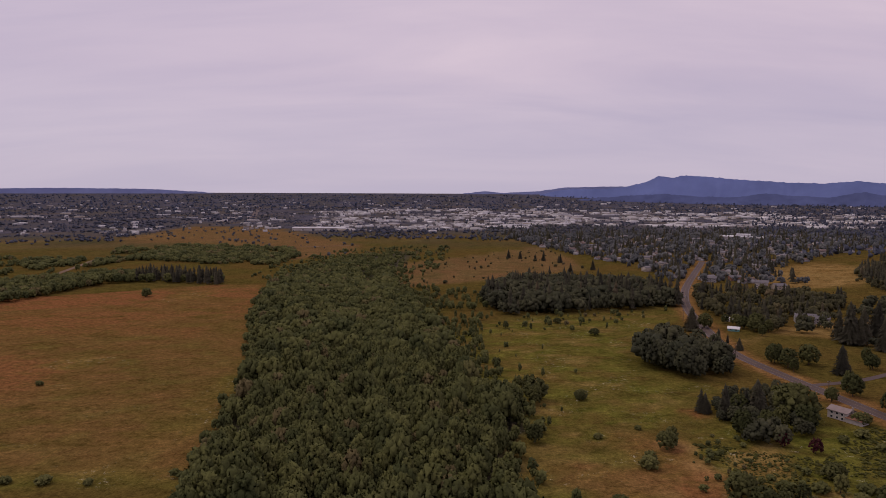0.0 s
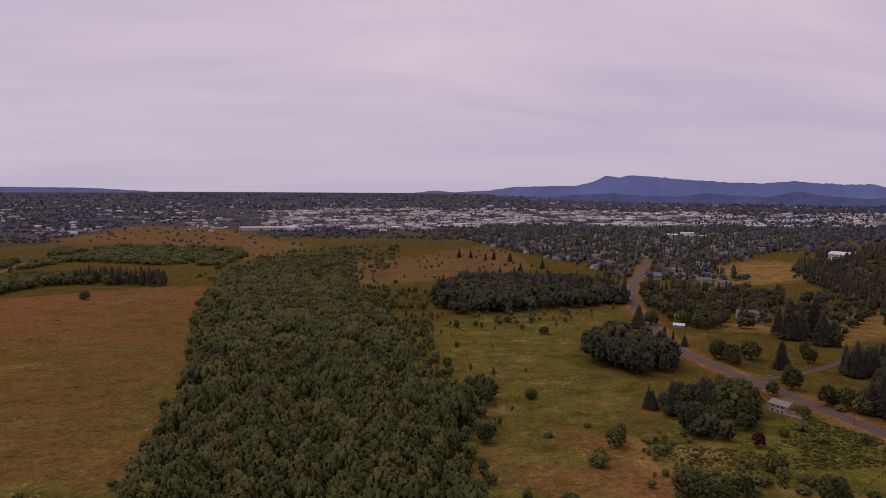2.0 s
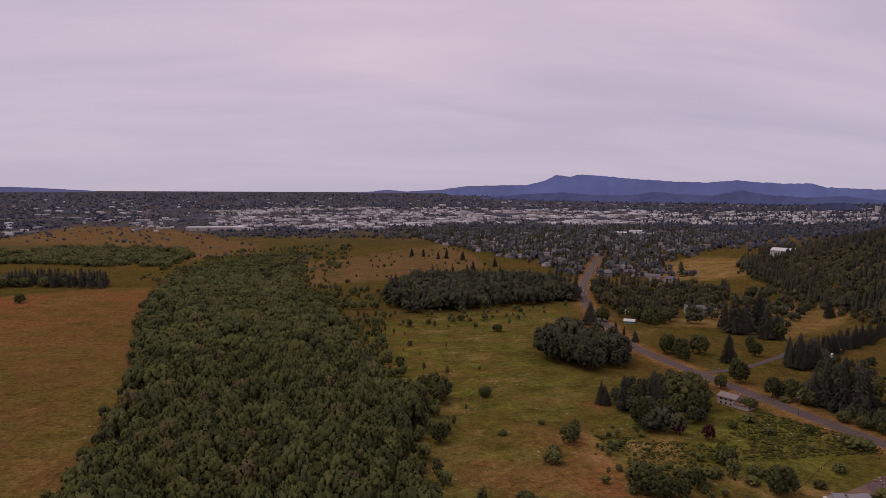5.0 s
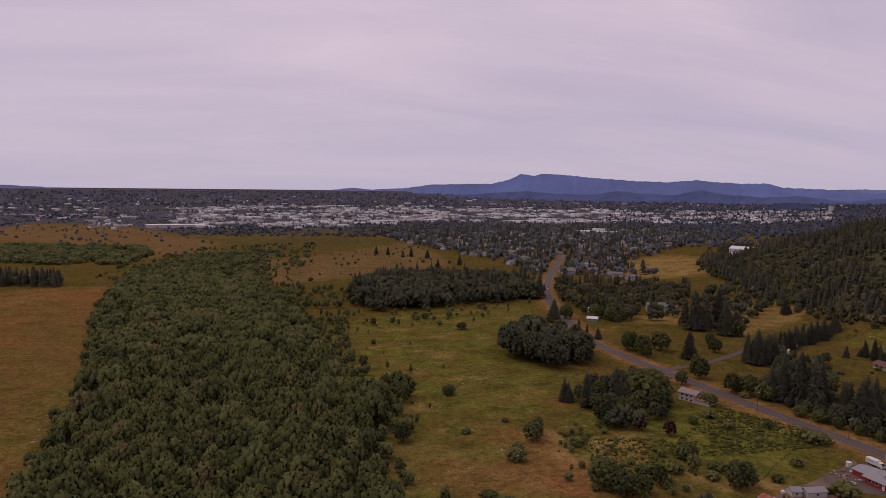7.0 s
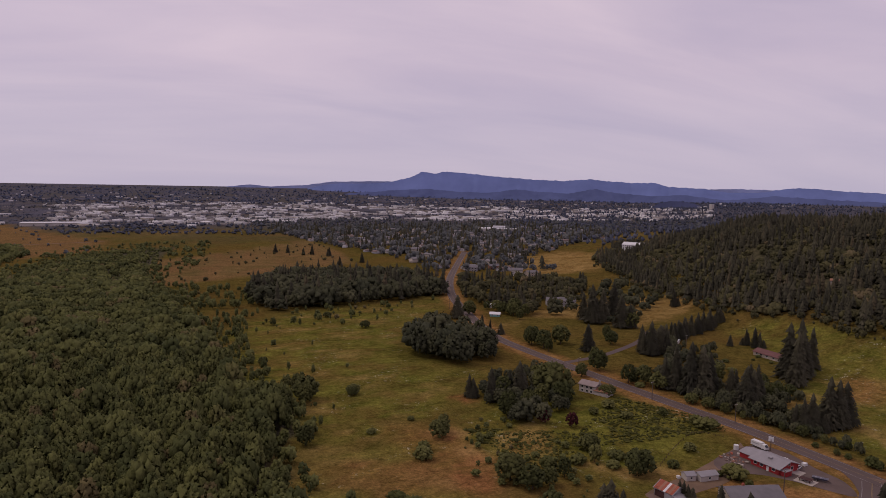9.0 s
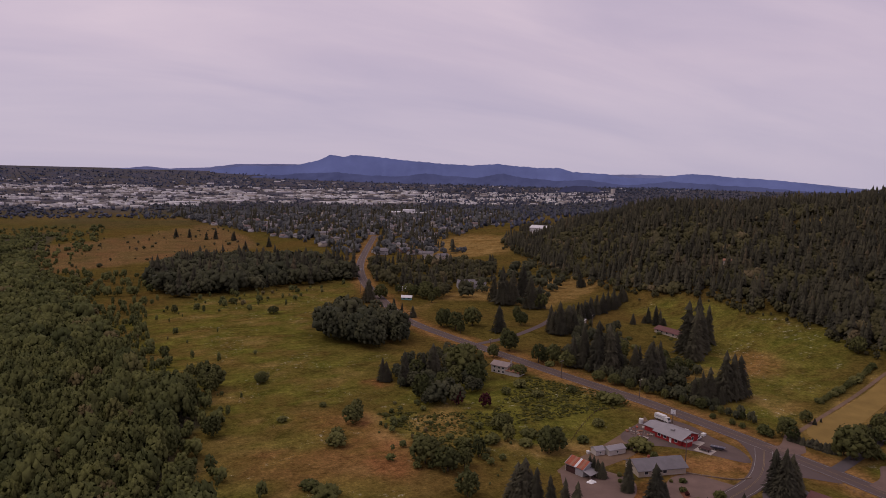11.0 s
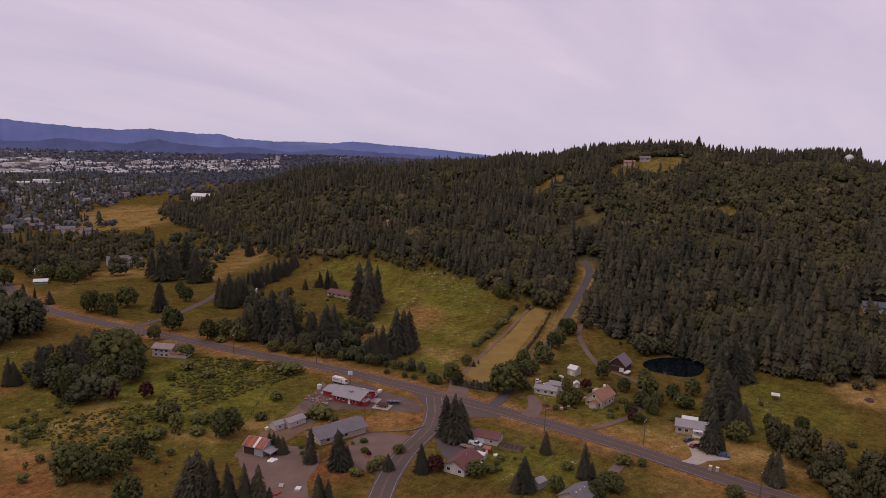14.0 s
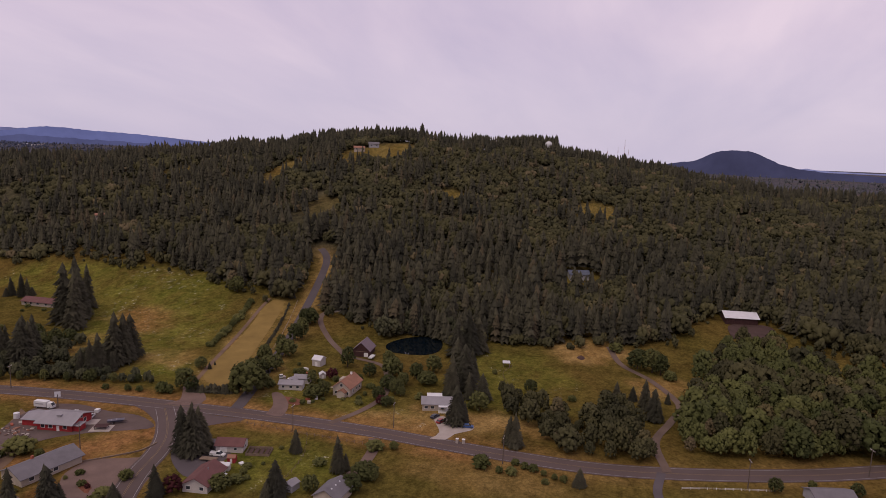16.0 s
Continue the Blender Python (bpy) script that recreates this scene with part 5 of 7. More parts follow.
rb = random.Random(5)
x, y = far_points(120, -10, 38, 1980, 3400, 0.8)
for px_, py_ in zip(x, y):
    if math.hypot(px_, py_) > np.interp(math.degrees(math.atan2(px_, py_)), [-9, 3, 9], [1950, 1950, 2280]) and wobble(px_, py_, 520, 2.0) > -0.2:
        put(rb.choice(patterns), px_, py_, rb.choice((12, 12, 102, 30)) + rb.uniform(-4, 4), rb.uniform(0.35, 0.8))
for i in range(26):
    a, r = radians(rb.uniform(-34, -12)), rb.uniform(2200, 3600)
    put(rb.choice(patterns), r * math.sin(a), r * math.cos(a), rb.choice((12, 102)), rb.uniform(0.35, 0.7))


def many_buildings(name, label, x, y, lo, hi, seed, pale=1.35):
    """Hundreds of plain sheds and halls, too small to tell apart, in one mesh."""
    r = np.random.RandomState(seed)
    V, F, T = [], [], []
    for i, (ax_, ay_) in enumerate(zip(x, y)):
        w = lo + (hi - lo) * r.rand() ** 2.2
        d, h = w * r.uniform(0.45, 0.9), r.uniform(3.5, 6.5) + 0.05 * w
        a = radians(r.choice((12, 102, 35)) + r.uniform(-5, 5))
        z = float(height(ax_, ay_))
        v, f = box_mesh(w, d, -2, h)
        V += [(ax_ + p * math.cos(a) - q * math.sin(a), ay_ + p * math.sin(a) + q * math.cos(a), z + s) for p, q, s in v]
        F += [tuple(k + 8 * i for k in q) for q in f]
        T += [r.rand() ** pale] * 8
    m, nt, b = material(name + "_paint", 0.7, 0.2)
    at = nt.nodes.new("ShaderNodeAttribute")
    at.attribute_name = "tint"
    ramp = nt.nodes.new("ShaderNodeValToRGB")
    e = ramp.color_ramp.elements
    e[0].position, e[0].color, e[1].position, e[1].color = 0.0, (0.13, 0.11, 0.11, 1), 1.0, (0.80, 0.77, 0.78, 1)
    for pos, c in ((0.3, (0.24, 0.20, 0.18, 1)), (0.5, (0.36, 0.33, 0.32, 1)), (0.7, (0.55, 0.53, 0.54, 1))):
        e.new(pos).color = c
    nt.links.new(at.outputs["Fac"], ramp.inputs[0])
    nt.links.new(mixed(nt, 0.3, ramp.outputs[0], mixed(nt, noise_tex(nt, 0.05, 4), (0.1, 0.1, 0.1), (0.6, 0.6, 0.6))), b.inputs["Base Color"])
    tagged(mesh_object(name, V, F, m, T), label, "buildings", kind="stuff")


x, y = far_points(5200, -10, 40, 1900, 3500, 0.85)
d, az = np.hypot(x, y), np.degrees(np.arctan2(x, y))
k = (d > np.interp(az, [-9, 3, 9, 40], [1950, 1950, 2280, 2350])) & (wobble(x, y, 520, 2.0) + 0.4 * wobble(x, y * 2, 150, 4.0) > -0.02)
many_buildings("far_buildings", "sprawl of white, grey and tan halls across the town", x[k], y[k], 7, 30, 6, 0.85)
x, y = far_points(420, -36, -10, 1900, 3900)
k = wobble(x, y, 600, 1.0) > 0.05
many_buildings("far_buildings", "scattered pale sheds on the far plain", x[k], y[k], 8, 30, 7)
x, y = far_points(200, -36, 46, 3500, 4300)
many_buildings("far_buildings", "specks of far pale buildings among trees", x, y, 8, 30, 8)
x, y = scattered(TOWN_RES, 42, 90)
k = clear_of(x, y, MAIN_ROAD, 16)
for px_, py_ in list(zip(x[k], y[k]))[:260]:
    if rb.random() < 0.8:
        put(rb.choice(houses), px_, py_, rb.choice((20, 110, 25, 65)), rb.uniform(0.9, 1.25))

# mountains: bearing and elevation of the skyline
def range_mesh(name, label, line, r_foot, r_top, foot_el, mat, seed, rough=0.035, folds=7):
    az = np.arange(line[0][0], line[-1][0], 0.12)
    el = np.interp(az, [p[0] for p in line], [p[1] for p in line])
    el = el + rough * (wobble(az, az * 0 + seed, 1.6, seed) + 0.5 * wobble(az, az * 0, 0.45, seed + 1))
    rows = 22
    V = []
    for i in range(rows):
        k = i / (rows - 1)
        r = r_foot + (r_top - r_foot) * k + folds * (wobble(az, az * 0 + k * 2.2, 3.5, seed + 2) + 0.8 * wobble(az, az * 0 + k * 1.2, 1.3, seed + 3)) * math.sin(3.14 * k)
        e = foot_el + (el - foot_el) * (k ** 1.25)
        z = 122 + np.tan(np.radians(e)) * r
        a = np.radians(az)
        V.append(np.stack([r * np.sin(a), r * np.cos(a), z], -1))
    n = len(az)
    i = np.arange(n - 1)
    Q = np.vstack([np.stack([i, i + 1, i + 1 + n, i + n], -1) + n * j for j in range(rows - 1)])
    ob = mesh_object(name, np.vstack(V), Q, mat, smooth=True)
    return tagged(ob, label, "mountain", kind="structure")


# air haze is painted into these base colours, paler blue for farther ranges
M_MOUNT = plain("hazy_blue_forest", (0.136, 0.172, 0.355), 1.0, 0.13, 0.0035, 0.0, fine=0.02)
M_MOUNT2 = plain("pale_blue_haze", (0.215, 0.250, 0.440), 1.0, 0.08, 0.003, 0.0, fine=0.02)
M_MOUNT3 = plain("dark_hazy_forest", (0.058, 0.066, 0.125), 1.0, 0.15, 0.006, 0.0, fine=0.03)
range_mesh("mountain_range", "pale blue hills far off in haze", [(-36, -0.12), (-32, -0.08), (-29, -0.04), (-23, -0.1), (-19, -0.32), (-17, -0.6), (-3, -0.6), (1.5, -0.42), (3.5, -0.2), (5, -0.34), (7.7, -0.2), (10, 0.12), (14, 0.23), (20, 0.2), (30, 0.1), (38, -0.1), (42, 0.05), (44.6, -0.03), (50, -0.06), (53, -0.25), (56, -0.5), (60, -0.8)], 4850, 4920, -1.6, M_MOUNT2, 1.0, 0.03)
range_mesh("mountain", "long haze-blue forested mountain with a notched summit", [(8, -0.45), (9.5, -0.1), (11, 0.0), (13, 0.02), (14.6, 0.15), (16.1, 0.53), (17.0, 0.90), (17.3, 1.08), (17.6, 1.02), (18.2, 0.90), (19.3, 1.08), (20.2, 1.04), (22.7, 0.78), (26.5, 0.52), (28.7, 0.46), (30.8, 0.62), (32.2, 0.5), (34, 0.38), (35.8, 0.42), (36.8, 0.12), (39.4, 0.02), (41.2, -0.25), (43.4, -0.2), (45, 0.08), (46.5, 0.18), (48.6, -0.02), (51.8, -0.18), (55, -0.45), (58, -0.9)], 4500, 4800, -1.6, M_MOUNT, 2.0, 0.05)
# forested slope with a weaker haze blue mixed into its colour
M_MOUNT_B = plain("nearer_hazy_forest", (0.098, 0.120, 0.240), 1.0, 0.12, 0.005, 0.0, fine=0.02)
range_mesh("mountain", "lower haze-blue foothills before the mountain", [(9, -1.1), (12, -0.75), (15, -0.5), (17.5, -0.35), (20, -0.52), (22.5, -0.6), (25, -0.28), (26.6, -0.42), (29, -0.55), (31.2, -0.15), (33, -0.45), (35.5, -0.62), (38, -0.5), (41, -0.85), (44.5, -0.45), (47, -0.6), (51, -0.75), (55, -1.0), (58, -1.3)], 4330, 4440, -1.6, M_MOUNT_B, 6.0, 0.05)
range_mesh("mountain", "dark wooded knoll in front of the haze-blue mountains", [(35.4, -1.7), (36.2, -1.15), (37.0, -1.0), (38.2, -1.05), (39.2, -1.35), (40.5, -1.9)], 3450, 3600, -2.2, M_MOUNT3, 3.0, 0.06)
range_mesh("mountain", "dark haze-blue conical butte beyond the ridge", [(91.75, -1.15), (93.55, -0.80), (94.45, -0.70), (95.55, -0.10), (96.25, 0.11), (97.25, 0.19), (98.35, 0.15), (99.15, -0.15), (100.35, -0.70), (101.75, -1.05), (103.75, -1.20), (106.75, -1.30), (112.75, -1.45)], 3000, 3200, -2.6, M_MOUNT3, 4.0, 0.04)
# past bearing 104 the low band is added as haze over the ground's rim
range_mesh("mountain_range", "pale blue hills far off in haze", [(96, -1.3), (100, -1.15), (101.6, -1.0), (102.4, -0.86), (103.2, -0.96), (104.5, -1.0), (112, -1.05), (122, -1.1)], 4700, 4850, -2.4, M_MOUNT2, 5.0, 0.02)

# ---------------------------------------------------------------- houses, yards and vehicles near the crossroads
M_WHITE = plain("white_siding", (0.47, 0.43, 0.40), 0.7, 0.08, 0.5)
M_CREAM = plain("cream_siding", (0.40, 0.34, 0.28), 0.75, 0.08, 0.5)
M_GREYWALL = plain("grey_siding", (0.34, 0.33, 0.34), 0.75, 0.08, 0.5)
M_REDWALL = plain("red_painted_boards", (0.30, 0.028, 0.030), 0.7, 0.15, 0.6)
M_DARKWOOD = plain("dark_weathered_boards", (0.060, 0.028, 0.026), 0.85, 0.2, 0.7)
M_R_GREY = plain("grey_asphalt_shingles", (0.150, 0.138, 0.148), 0.85, 0.12, 0.35, fine=3.0, bump=0.03)
M_R_BROWN = plain("red_brown_shingles", (0.135, 0.062, 0.058), 0.85, 0.14, 0.35, fine=3.0, bump=0.03)
M_R_TAN = plain("rust_tan_shingles", (0.27, 0.135, 0.090), 0.85, 0.14, 0.4, fine=3.0, bump=0.03)
M_R_METAL = plain("grey_metal_sheet", (0.235, 0.218, 0.228), 0.5, 0.10, 0.3, 0.5)
M_R_WHITE = plain("white_metal_sheet", (0.58, 0.57, 0.58), 0.45, 0.06, 0.3, 0.5)
M_RUST = plain("rusty_metal_sheet", (0.30, 0.085, 0.050), 0.8, 0.25, 0.8)
M_GLASS = plain("window_glass", (0.035, 0.040, 0.050), 0.12, 0.1, 0.5, 0.6)
M_TRIM = plain("white_trim", (0.70, 0.68, 0.66), 0.6, 0.05, 0.6)
M_CONCRETE = plain("concrete", (0.36, 0.31, 0.275), 0.85, 0.10, 0.3)
M_WOOD = plain("weathered_timber", (0.20, 0.145, 0.105), 0.85, 0.2, 0.8)
M_POLE = plain("creosoted_pole", (0.11, 0.085, 0.070), 0.9, 0.2, 1.5)
M_TYRE = plain("black_rubber", (0.018, 0.018, 0.019), 0.8, 0.1, 2.0)
M_TARP = plain("white_tarpaulin", (0.78, 0.77, 0.76), 0.5, 0.08, 0.8)
M_TEAL = plain("teal_tarpaulin", (0.16, 0.36, 0.33), 0.6, 0.1, 0.6)
M_MULCH = plain("red_bark_mulch", (0.17, 0.065, 0.040), 0.95, 0.2, 0.6)
M_SOIL = plain("dark_bare_soil", (0.070, 0.042, 0.036), 0.95, 0.2, 0.3)
M_LOT = plain("dark_worn_gravel", (0.108, 0.077, 0.068), 0.95, 0.2, 0.12, fine=1.5)
M_PAD = plain("packed_gravel", (0.155, 0.104, 0.086), 0.95, 0.16, 0.12, fine=1.5)


def part(name, verts, faces, mat, parent, label=""):
    """A mesh from points and faces of any number of corners, under a thing or a part."""
    me = bpy.data.meshes.new(name)
    me.from_pydata([tuple(v) for v in verts], [], [tuple(f) for f in faces])
    me.update()
    me.materials.append(mat)
    ob = new(name, me)
    ob.parent = parent
    return tagged(ob, label)


def block(x0, x1, y0, y1, z0, z1):
    v = [(x, y, z) for z in (z0, z1) for x, y in ((x0, y0), (x1, y0), (x1, y1), (x0, y1))]
    return v, [(0, 3, 2, 1), (4, 5, 6, 7), (0, 1, 5, 4), (1, 2, 6, 5), (2, 3, 7, 6), (3, 0, 4, 7)]


def joined(*pieces):
    v, f = [], []
    for a, b_ in pieces:
        k = len(v)
        v += list(a)
        f += [tuple(i + k for i in q) for q in b_]
    return v, f


def turned(vf):
    """The same with x and y changed over."""
    return [(-y, x, z) for x, y, z in vf[0]], vf[1]


def thing(name, label, category, x, y, turn, group="", z=None):
    t = new(name)
    t.matrix_basis = pose(x, y, float(height(x, y)) if z is None else z, 0, 0, turn)
    return tagged(t, label, category, group)


def gabled(t, w, d, h, rise, wall, roof, ridge="x", over=0.5, x=0.0, y=0.0, base=-0.6):
    """A walled block with gable ends and a pitched roof, as two parts."""
    a, b_ = (w, d) if ridge == "x" else (d, w)
    pent = [(-b_ / 2, base), (b_ / 2, base), (b_ / 2, h), (0, h + rise), (-b_ / 2, h)]
    v = [(s * a / 2, p, q) for s in (-1, 1) for p, q in pent]
    f = [(4, 3, 2, 1, 0), (5, 6, 7, 8, 9)] + [(i, (i + 1) % 5, (i + 1) % 5 + 5, i + 5) for i in range(5)]
    wm, rm = (v, f), gable_mesh(a, b_, h + 0.12, rise, over, 0.2)
    if ridge != "x":
        wm, rm = turned(wm), turned(rm)
    shift = lambda m: ([(p + x, q + y, r) for p, q, r in m[0]], m[1])
    part("wall", *shift(wm), wall, t)
    return part("roof", *shift(rm), roof, t)


def opening(t, side, at, z, w, h, reach, glass=True, x=0.0, y=0.0):
    """A window with frame and pane, or a door, on a wall at that reach from the centre. side: s, n, e or w."""
    def place(m):
        v, f = m
        if side == "s":
            v = [(at + p, -reach - q, r) for p, q, r in v]
        elif side == "n":
            v = [(at - p, reach + q, r) for p, q, r in v]
        elif side == "e":
            v = [(reach + q, at + p, r) for p, q, r in v]
        else:
            v = [(-reach - q, at - p, r) for p, q, r in v]
        return [(p + x, q + y, r) for p, q, r in v], f
    if glass:
        fr = joined(block(-w / 2 - 0.1, -w / 2, -0.02, 0.08, z - 0.1, z + h + 0.1), block(w / 2, w / 2 + 0.1, -0.02, 0.08, z - 0.1, z + h + 0.1), block(-w / 2, w / 2, -0.02, 0.08, z - 0.1, z), block(-w / 2, w / 2, -0.02, 0.08, z + h, z + h + 0.1))
        o = part("window", *place(fr), M_TRIM, t)
        part("pane", *place(block(-w / 2, w / 2, -0.02, 0.03, z, z + h)), M_GLASS, o)
    else:
        part("door", *place(block(-w / 2, w / 2, -0.02, 0.06, z, z + h)), M_TRIM, t)


def pad(name, label, outline, mat, lift=0.07, category="yard"):
    me = bpy.data.meshes.new(name)
    bm = bmesh.new()
    fine = smooth_line(outline + outline[:1], 3.0)[:-1]
    f = bm.faces.new([bm.verts.new((px_, py_, float(height(px_, py_)) + lift)) for px_, py_ in fine])
    bmesh.ops.triangulate(bm, faces=[f])
    bmesh.ops.recalc_face_normals(bm, faces=bm.faces)
    if sum(q.normal.z for q in bm.faces) < 0:
        bmesh.ops.reverse_faces(bm, faces=bm.faces)
    bm.to_mesh(me)
    bm.free()
    me.materials.append(mat)
    return tagged(new(name, me), label, category, kind="structure")


pad("yard", "grey gravel forecourt round the red building", [(250, 270), (254, 256), (252, 240), (252, 226), (245, 214), (240, 219), (234, 230), (225, 241), (212, 249), (216, 260), (235, 268)], M_LOT)
pad("yard", "packed gravel yard in front of the long grey house", [(215, 217), (219, 207), (222, 198), (214, 191), (200, 188), (190, 190), (188, 202), (194, 210), (204, 217)], M_PAD)
pad("yard", "gravel yard by the rusty barn", [(168, 240), (180, 238), (188, 222), (182, 212), (170, 205), (160, 194), (142, 182), (144, 198), (154, 214), (162, 230)], M_PAD, 0.085)
pad("yard", "worn reddish gravel between the sheds and the fence", [(243, 274), (231, 267), (197, 252), (172, 243), (166, 238), (176, 234), (190, 236), (206, 240), (222, 250), (236, 262)], M_DIRT, 0.055)
pad("yard", "pale concrete drive in front of the white house", [(269, 112), (276, 110), (290, 116), (291, 108), (285, 98), (280, 100), (276, 104), (270, 106)], M_CONCRETE, 0.11)
pad("yard", "dark asphalt yard between garage and house", [(242, 192), (243, 182), (238, 176), (226, 174), (214, 178), (222, 190), (232, 196)], M_ASPHALT2, 0.09)
pad("yard", "brown riding paddock beside the white-roofed barn", [(452, -20), (474, -22), (478, -44), (462, -46), (450, -36)], M_SOIL, 0.4)
M_HAY = plain("mown_hay", (0.225, 0.152, 0.050), 0.95, 0.16, 0.10, 0.05, fine=1.2)
pad("field", "pale mown hay strip beside the lane", [(305, 233), (350, 244), (416, 260), (425, 255), (419, 250), (360, 233), (298, 214), (295, 224)], M_HAY, 0.12, "field")
pad("yard", "gravel bay opposite the crossroads", [(266, 226), (272, 222), (290, 232), (290, 226), (276, 212), (268, 214)], M_PAD, 0.13)
pad("yard", "short gravel driveway of the grey bungalow", [(270, 181), (280, 183), (292, 190), (293, 186), (282, 177), (270, 174)], M_PAD, 0.13)
pad("yard", "red mulch bed by the bungalow", [(284, 183), (290, 184), (289, 175), (283, 173)], M_MULCH, 0.12)
pad("yard", "narrow dirt drive to the grey-roofed house", [(262, 134), (255, 131), (238, 130), (226, 133), (226, 128), (240, 126), (256, 127), (262, 130)], M_PAD, 0.1)
pad("yard", "widened asphalt of the crossroads", [(262, 240), (262, 200), (262, 186), (252, 196), (240, 201), (243, 209), (250, 218), (257, 228)], M_ASPHALT, 0.075, "road")

# the red roadside building
t = thing("roadside_building", "red boarded roadside building with a grey metal roof", "building", 236, 246.5, -81)
gabled(t, 13.5, 12.5, 3.0, 2.0, M_REDWALL, M_R_METAL, over=0.9)
gabled(t, 8.0, 9.0, 2.5, 1.0, M_REDWALL, M_R_METAL, x=-10.7, y=1.0, base=-0.5)
part("lean_to", *block(6.75, 9.2, -5.5, -1.5, -0.3, 2.2), M_REDWALL, t)
part("lean_to_roof", *block(6.7, 9.5, -5.9, -1.2, 2.2, 2.4), M_R_METAL, t, "flat brown-grey lean-to roof")
part("roof_vent", *block(-1.0, 0.6, -3.2, -2.0, 3.6, 4.9), M_R_METAL, t)
for at in (-4.5, -1.5, 4.2):
    opening(t, "s", at, 1.1, 1.4, 1.3, 6.25)
opening(t, "s", 1.4, 0.0, 1.1, 2.1, 6.25, False)
opening(t, "e", 2.0, 1.2, 1.6, 1.3, 6.75)
opening(t, "e", 0.0, 3.2, 1.2, 0.9, 6.75)
for ix, (sx_, sy_, w_, d_) in enumerate(((240.5, 239.5, 6.5, 5.0), (237.0, 231.0, 7.5, 6.0))):
    s_ = thing("patio_slab", "pale concrete slab on the gravel", "slab", sx_, sy_, -70)
    part("slab", *block(-w_ / 2, w_ / 2, -d_ / 2, d_ / 2, -0.1, 0.2), M_CONCRETE, s_)
s_ = thing("picnic_shelter", "dark low picnic tables on the slab", "tables", 237.0, 231.0, -70, z=0.2)
part("tabletop", *block(-2.4, 2.4, -1.6, 1.6, 1.0, 1.15), M_DARKWOOD, s_)
for lx_, ly_ in ((-2, -1.2), (2, -1.2), (2, 1.2), (-2, 1.2)):
    part("leg", *block(lx_ - 0.1, lx_ + 0.1, ly_ - 0.1, ly_ + 0.1, 0, 1.0), M_DARKWOOD, s_)

# the long grey house
t = thing("house", "long low house with a grey shingle roof and white garage end", "house", 203.4, 225.0, -13)
gabled(t, 20.5, 10.5, 2.9, 2.3, M_CREAM, M_R_GREY, over=0.8)
for at in (-7, -3, 1.0):
    opening(t, "s", at, 1.0, 1.6, 1.2, 5.25)
opening(t, "e", -2.2, 0.1, 2.6, 2.2, 10.25, False)
opening(t, "e", 1.6, 0.1, 2.6, 2.2, 10.25, False)
part("chimney", *block(-3.2, -2.4, 0.4, 1.2, 4.4, 6.0), M_RUST, t, "red brick chimney")

# small grey sheds
for sx_, sy_, w_, d_, tr_ in ((199.5, 245.2, 8.4, 4.6, -2), (192.4, 247.1, 4.2, 4.2, -7)):
    t = thing("shed", "small grey shed with a pale metal roof", "shed", sx_, sy_, tr_, "sheds")
    gabled(t, w_, d_, 2.3, 1.0, M_WHITE, M_R_METAL, over=0.3)
    opening(t, "s", 0, 0.9, 0.9, 0.8, d_ / 2)

# rusty-roofed barn, its roof of single sheets
t = thing("barn", "open-fronted barn with a patched rusty metal roof", "barn", 175.0, 236.0, -75)
gabled(t, 8.5, 8.0, 3.2, 2.0, M_GREYWALL, M_R_METAL, over=0.4)
part("lean_to_roof", [(4.3, -4.6, 3.0), (4.3, 4.2, 3.0), (8.0, 4.2, 2.1), (8.0, -4.6, 2.1), (4.3, -4.6, 2.85), (4.3, 4.2, 2.85), (8.0, 4.2, 1.95), (8.0, -4.6, 1.95)], [(0, 3, 2, 1), (4, 5, 6, 7), (0, 4, 7, 3), (1, 2, 6, 5), (2, 3, 7, 6)], M_R_METAL, t)
for sy_ in (-4.3, -0.2, 4.0):
    part("post", *block(7.7, 7.9, sy_ - 0.1, sy_ + 0.1, -0.3, 2.0), M_WOOD, t)
for i in range(8):
    x0 = -4.3 + i * 1.08
    k = 2.0 / 4.0
    sheet = [(x0, -4.45, 3.34 - 0.45 * k), (x0 + 1.04, -4.45, 3.34 - 0.45 * k), (x0 + 1.04, -0.05, 5.33), (x0, -0.05, 5.33)]
    sheet += [(a_, b_, c_ + 0.07) for a_, b_, c_ in sheet]
    part("roof_sheet", sheet, [(0, 3, 2, 1), (4, 5, 6, 7), (0, 1, 5, 4), (1, 2, 6, 5), (2, 3, 7, 6), (3, 0, 4, 7)], (M_RUST, M_RUST, M_R_TAN, M_RUST, M_R_WHITE, M_RUST, M_R_TAN, M_RUST)[i], t, "rusty roof sheet")
# closed dark slab on the wall, its colour standing for the opening's shade
part("doorway", *block(-4.0, 0.5, -4.06, -3.9, -0.2, 2.6), M_DARKWOOD, t, "dark open doorway")

# white bungalow with a red-brown roof, and its garage
t = thing("house", "white bungalow with a red-brown shingle roof", "house", 212.5, 171.2, -83)
gabled(t, 8.2, 13.0, 2.7, 2.2, M_WHITE, M_R_BROWN, "y", 0.6)
for at in (-2.2, 2.2):
    opening(t, "s", at, 1.0, 1.3, 1.1, 6.5)
opening(t, "e", 1.0, 0.9, 1.8, 1.2, 4.1)
opening(t, "e", -3.5, 0.0, 1.0, 2.1, 4.1, False)
part("vent_pipe", *block(0.8, 1.1, 0.6, 0.9, 4.0, 5.2), M_R_METAL, t)
part("patio_cover", *block(4.1, 6.4, -3.5, 3.0, 2.3, 2.45), M_R_WHITE, t, "white patio cover")
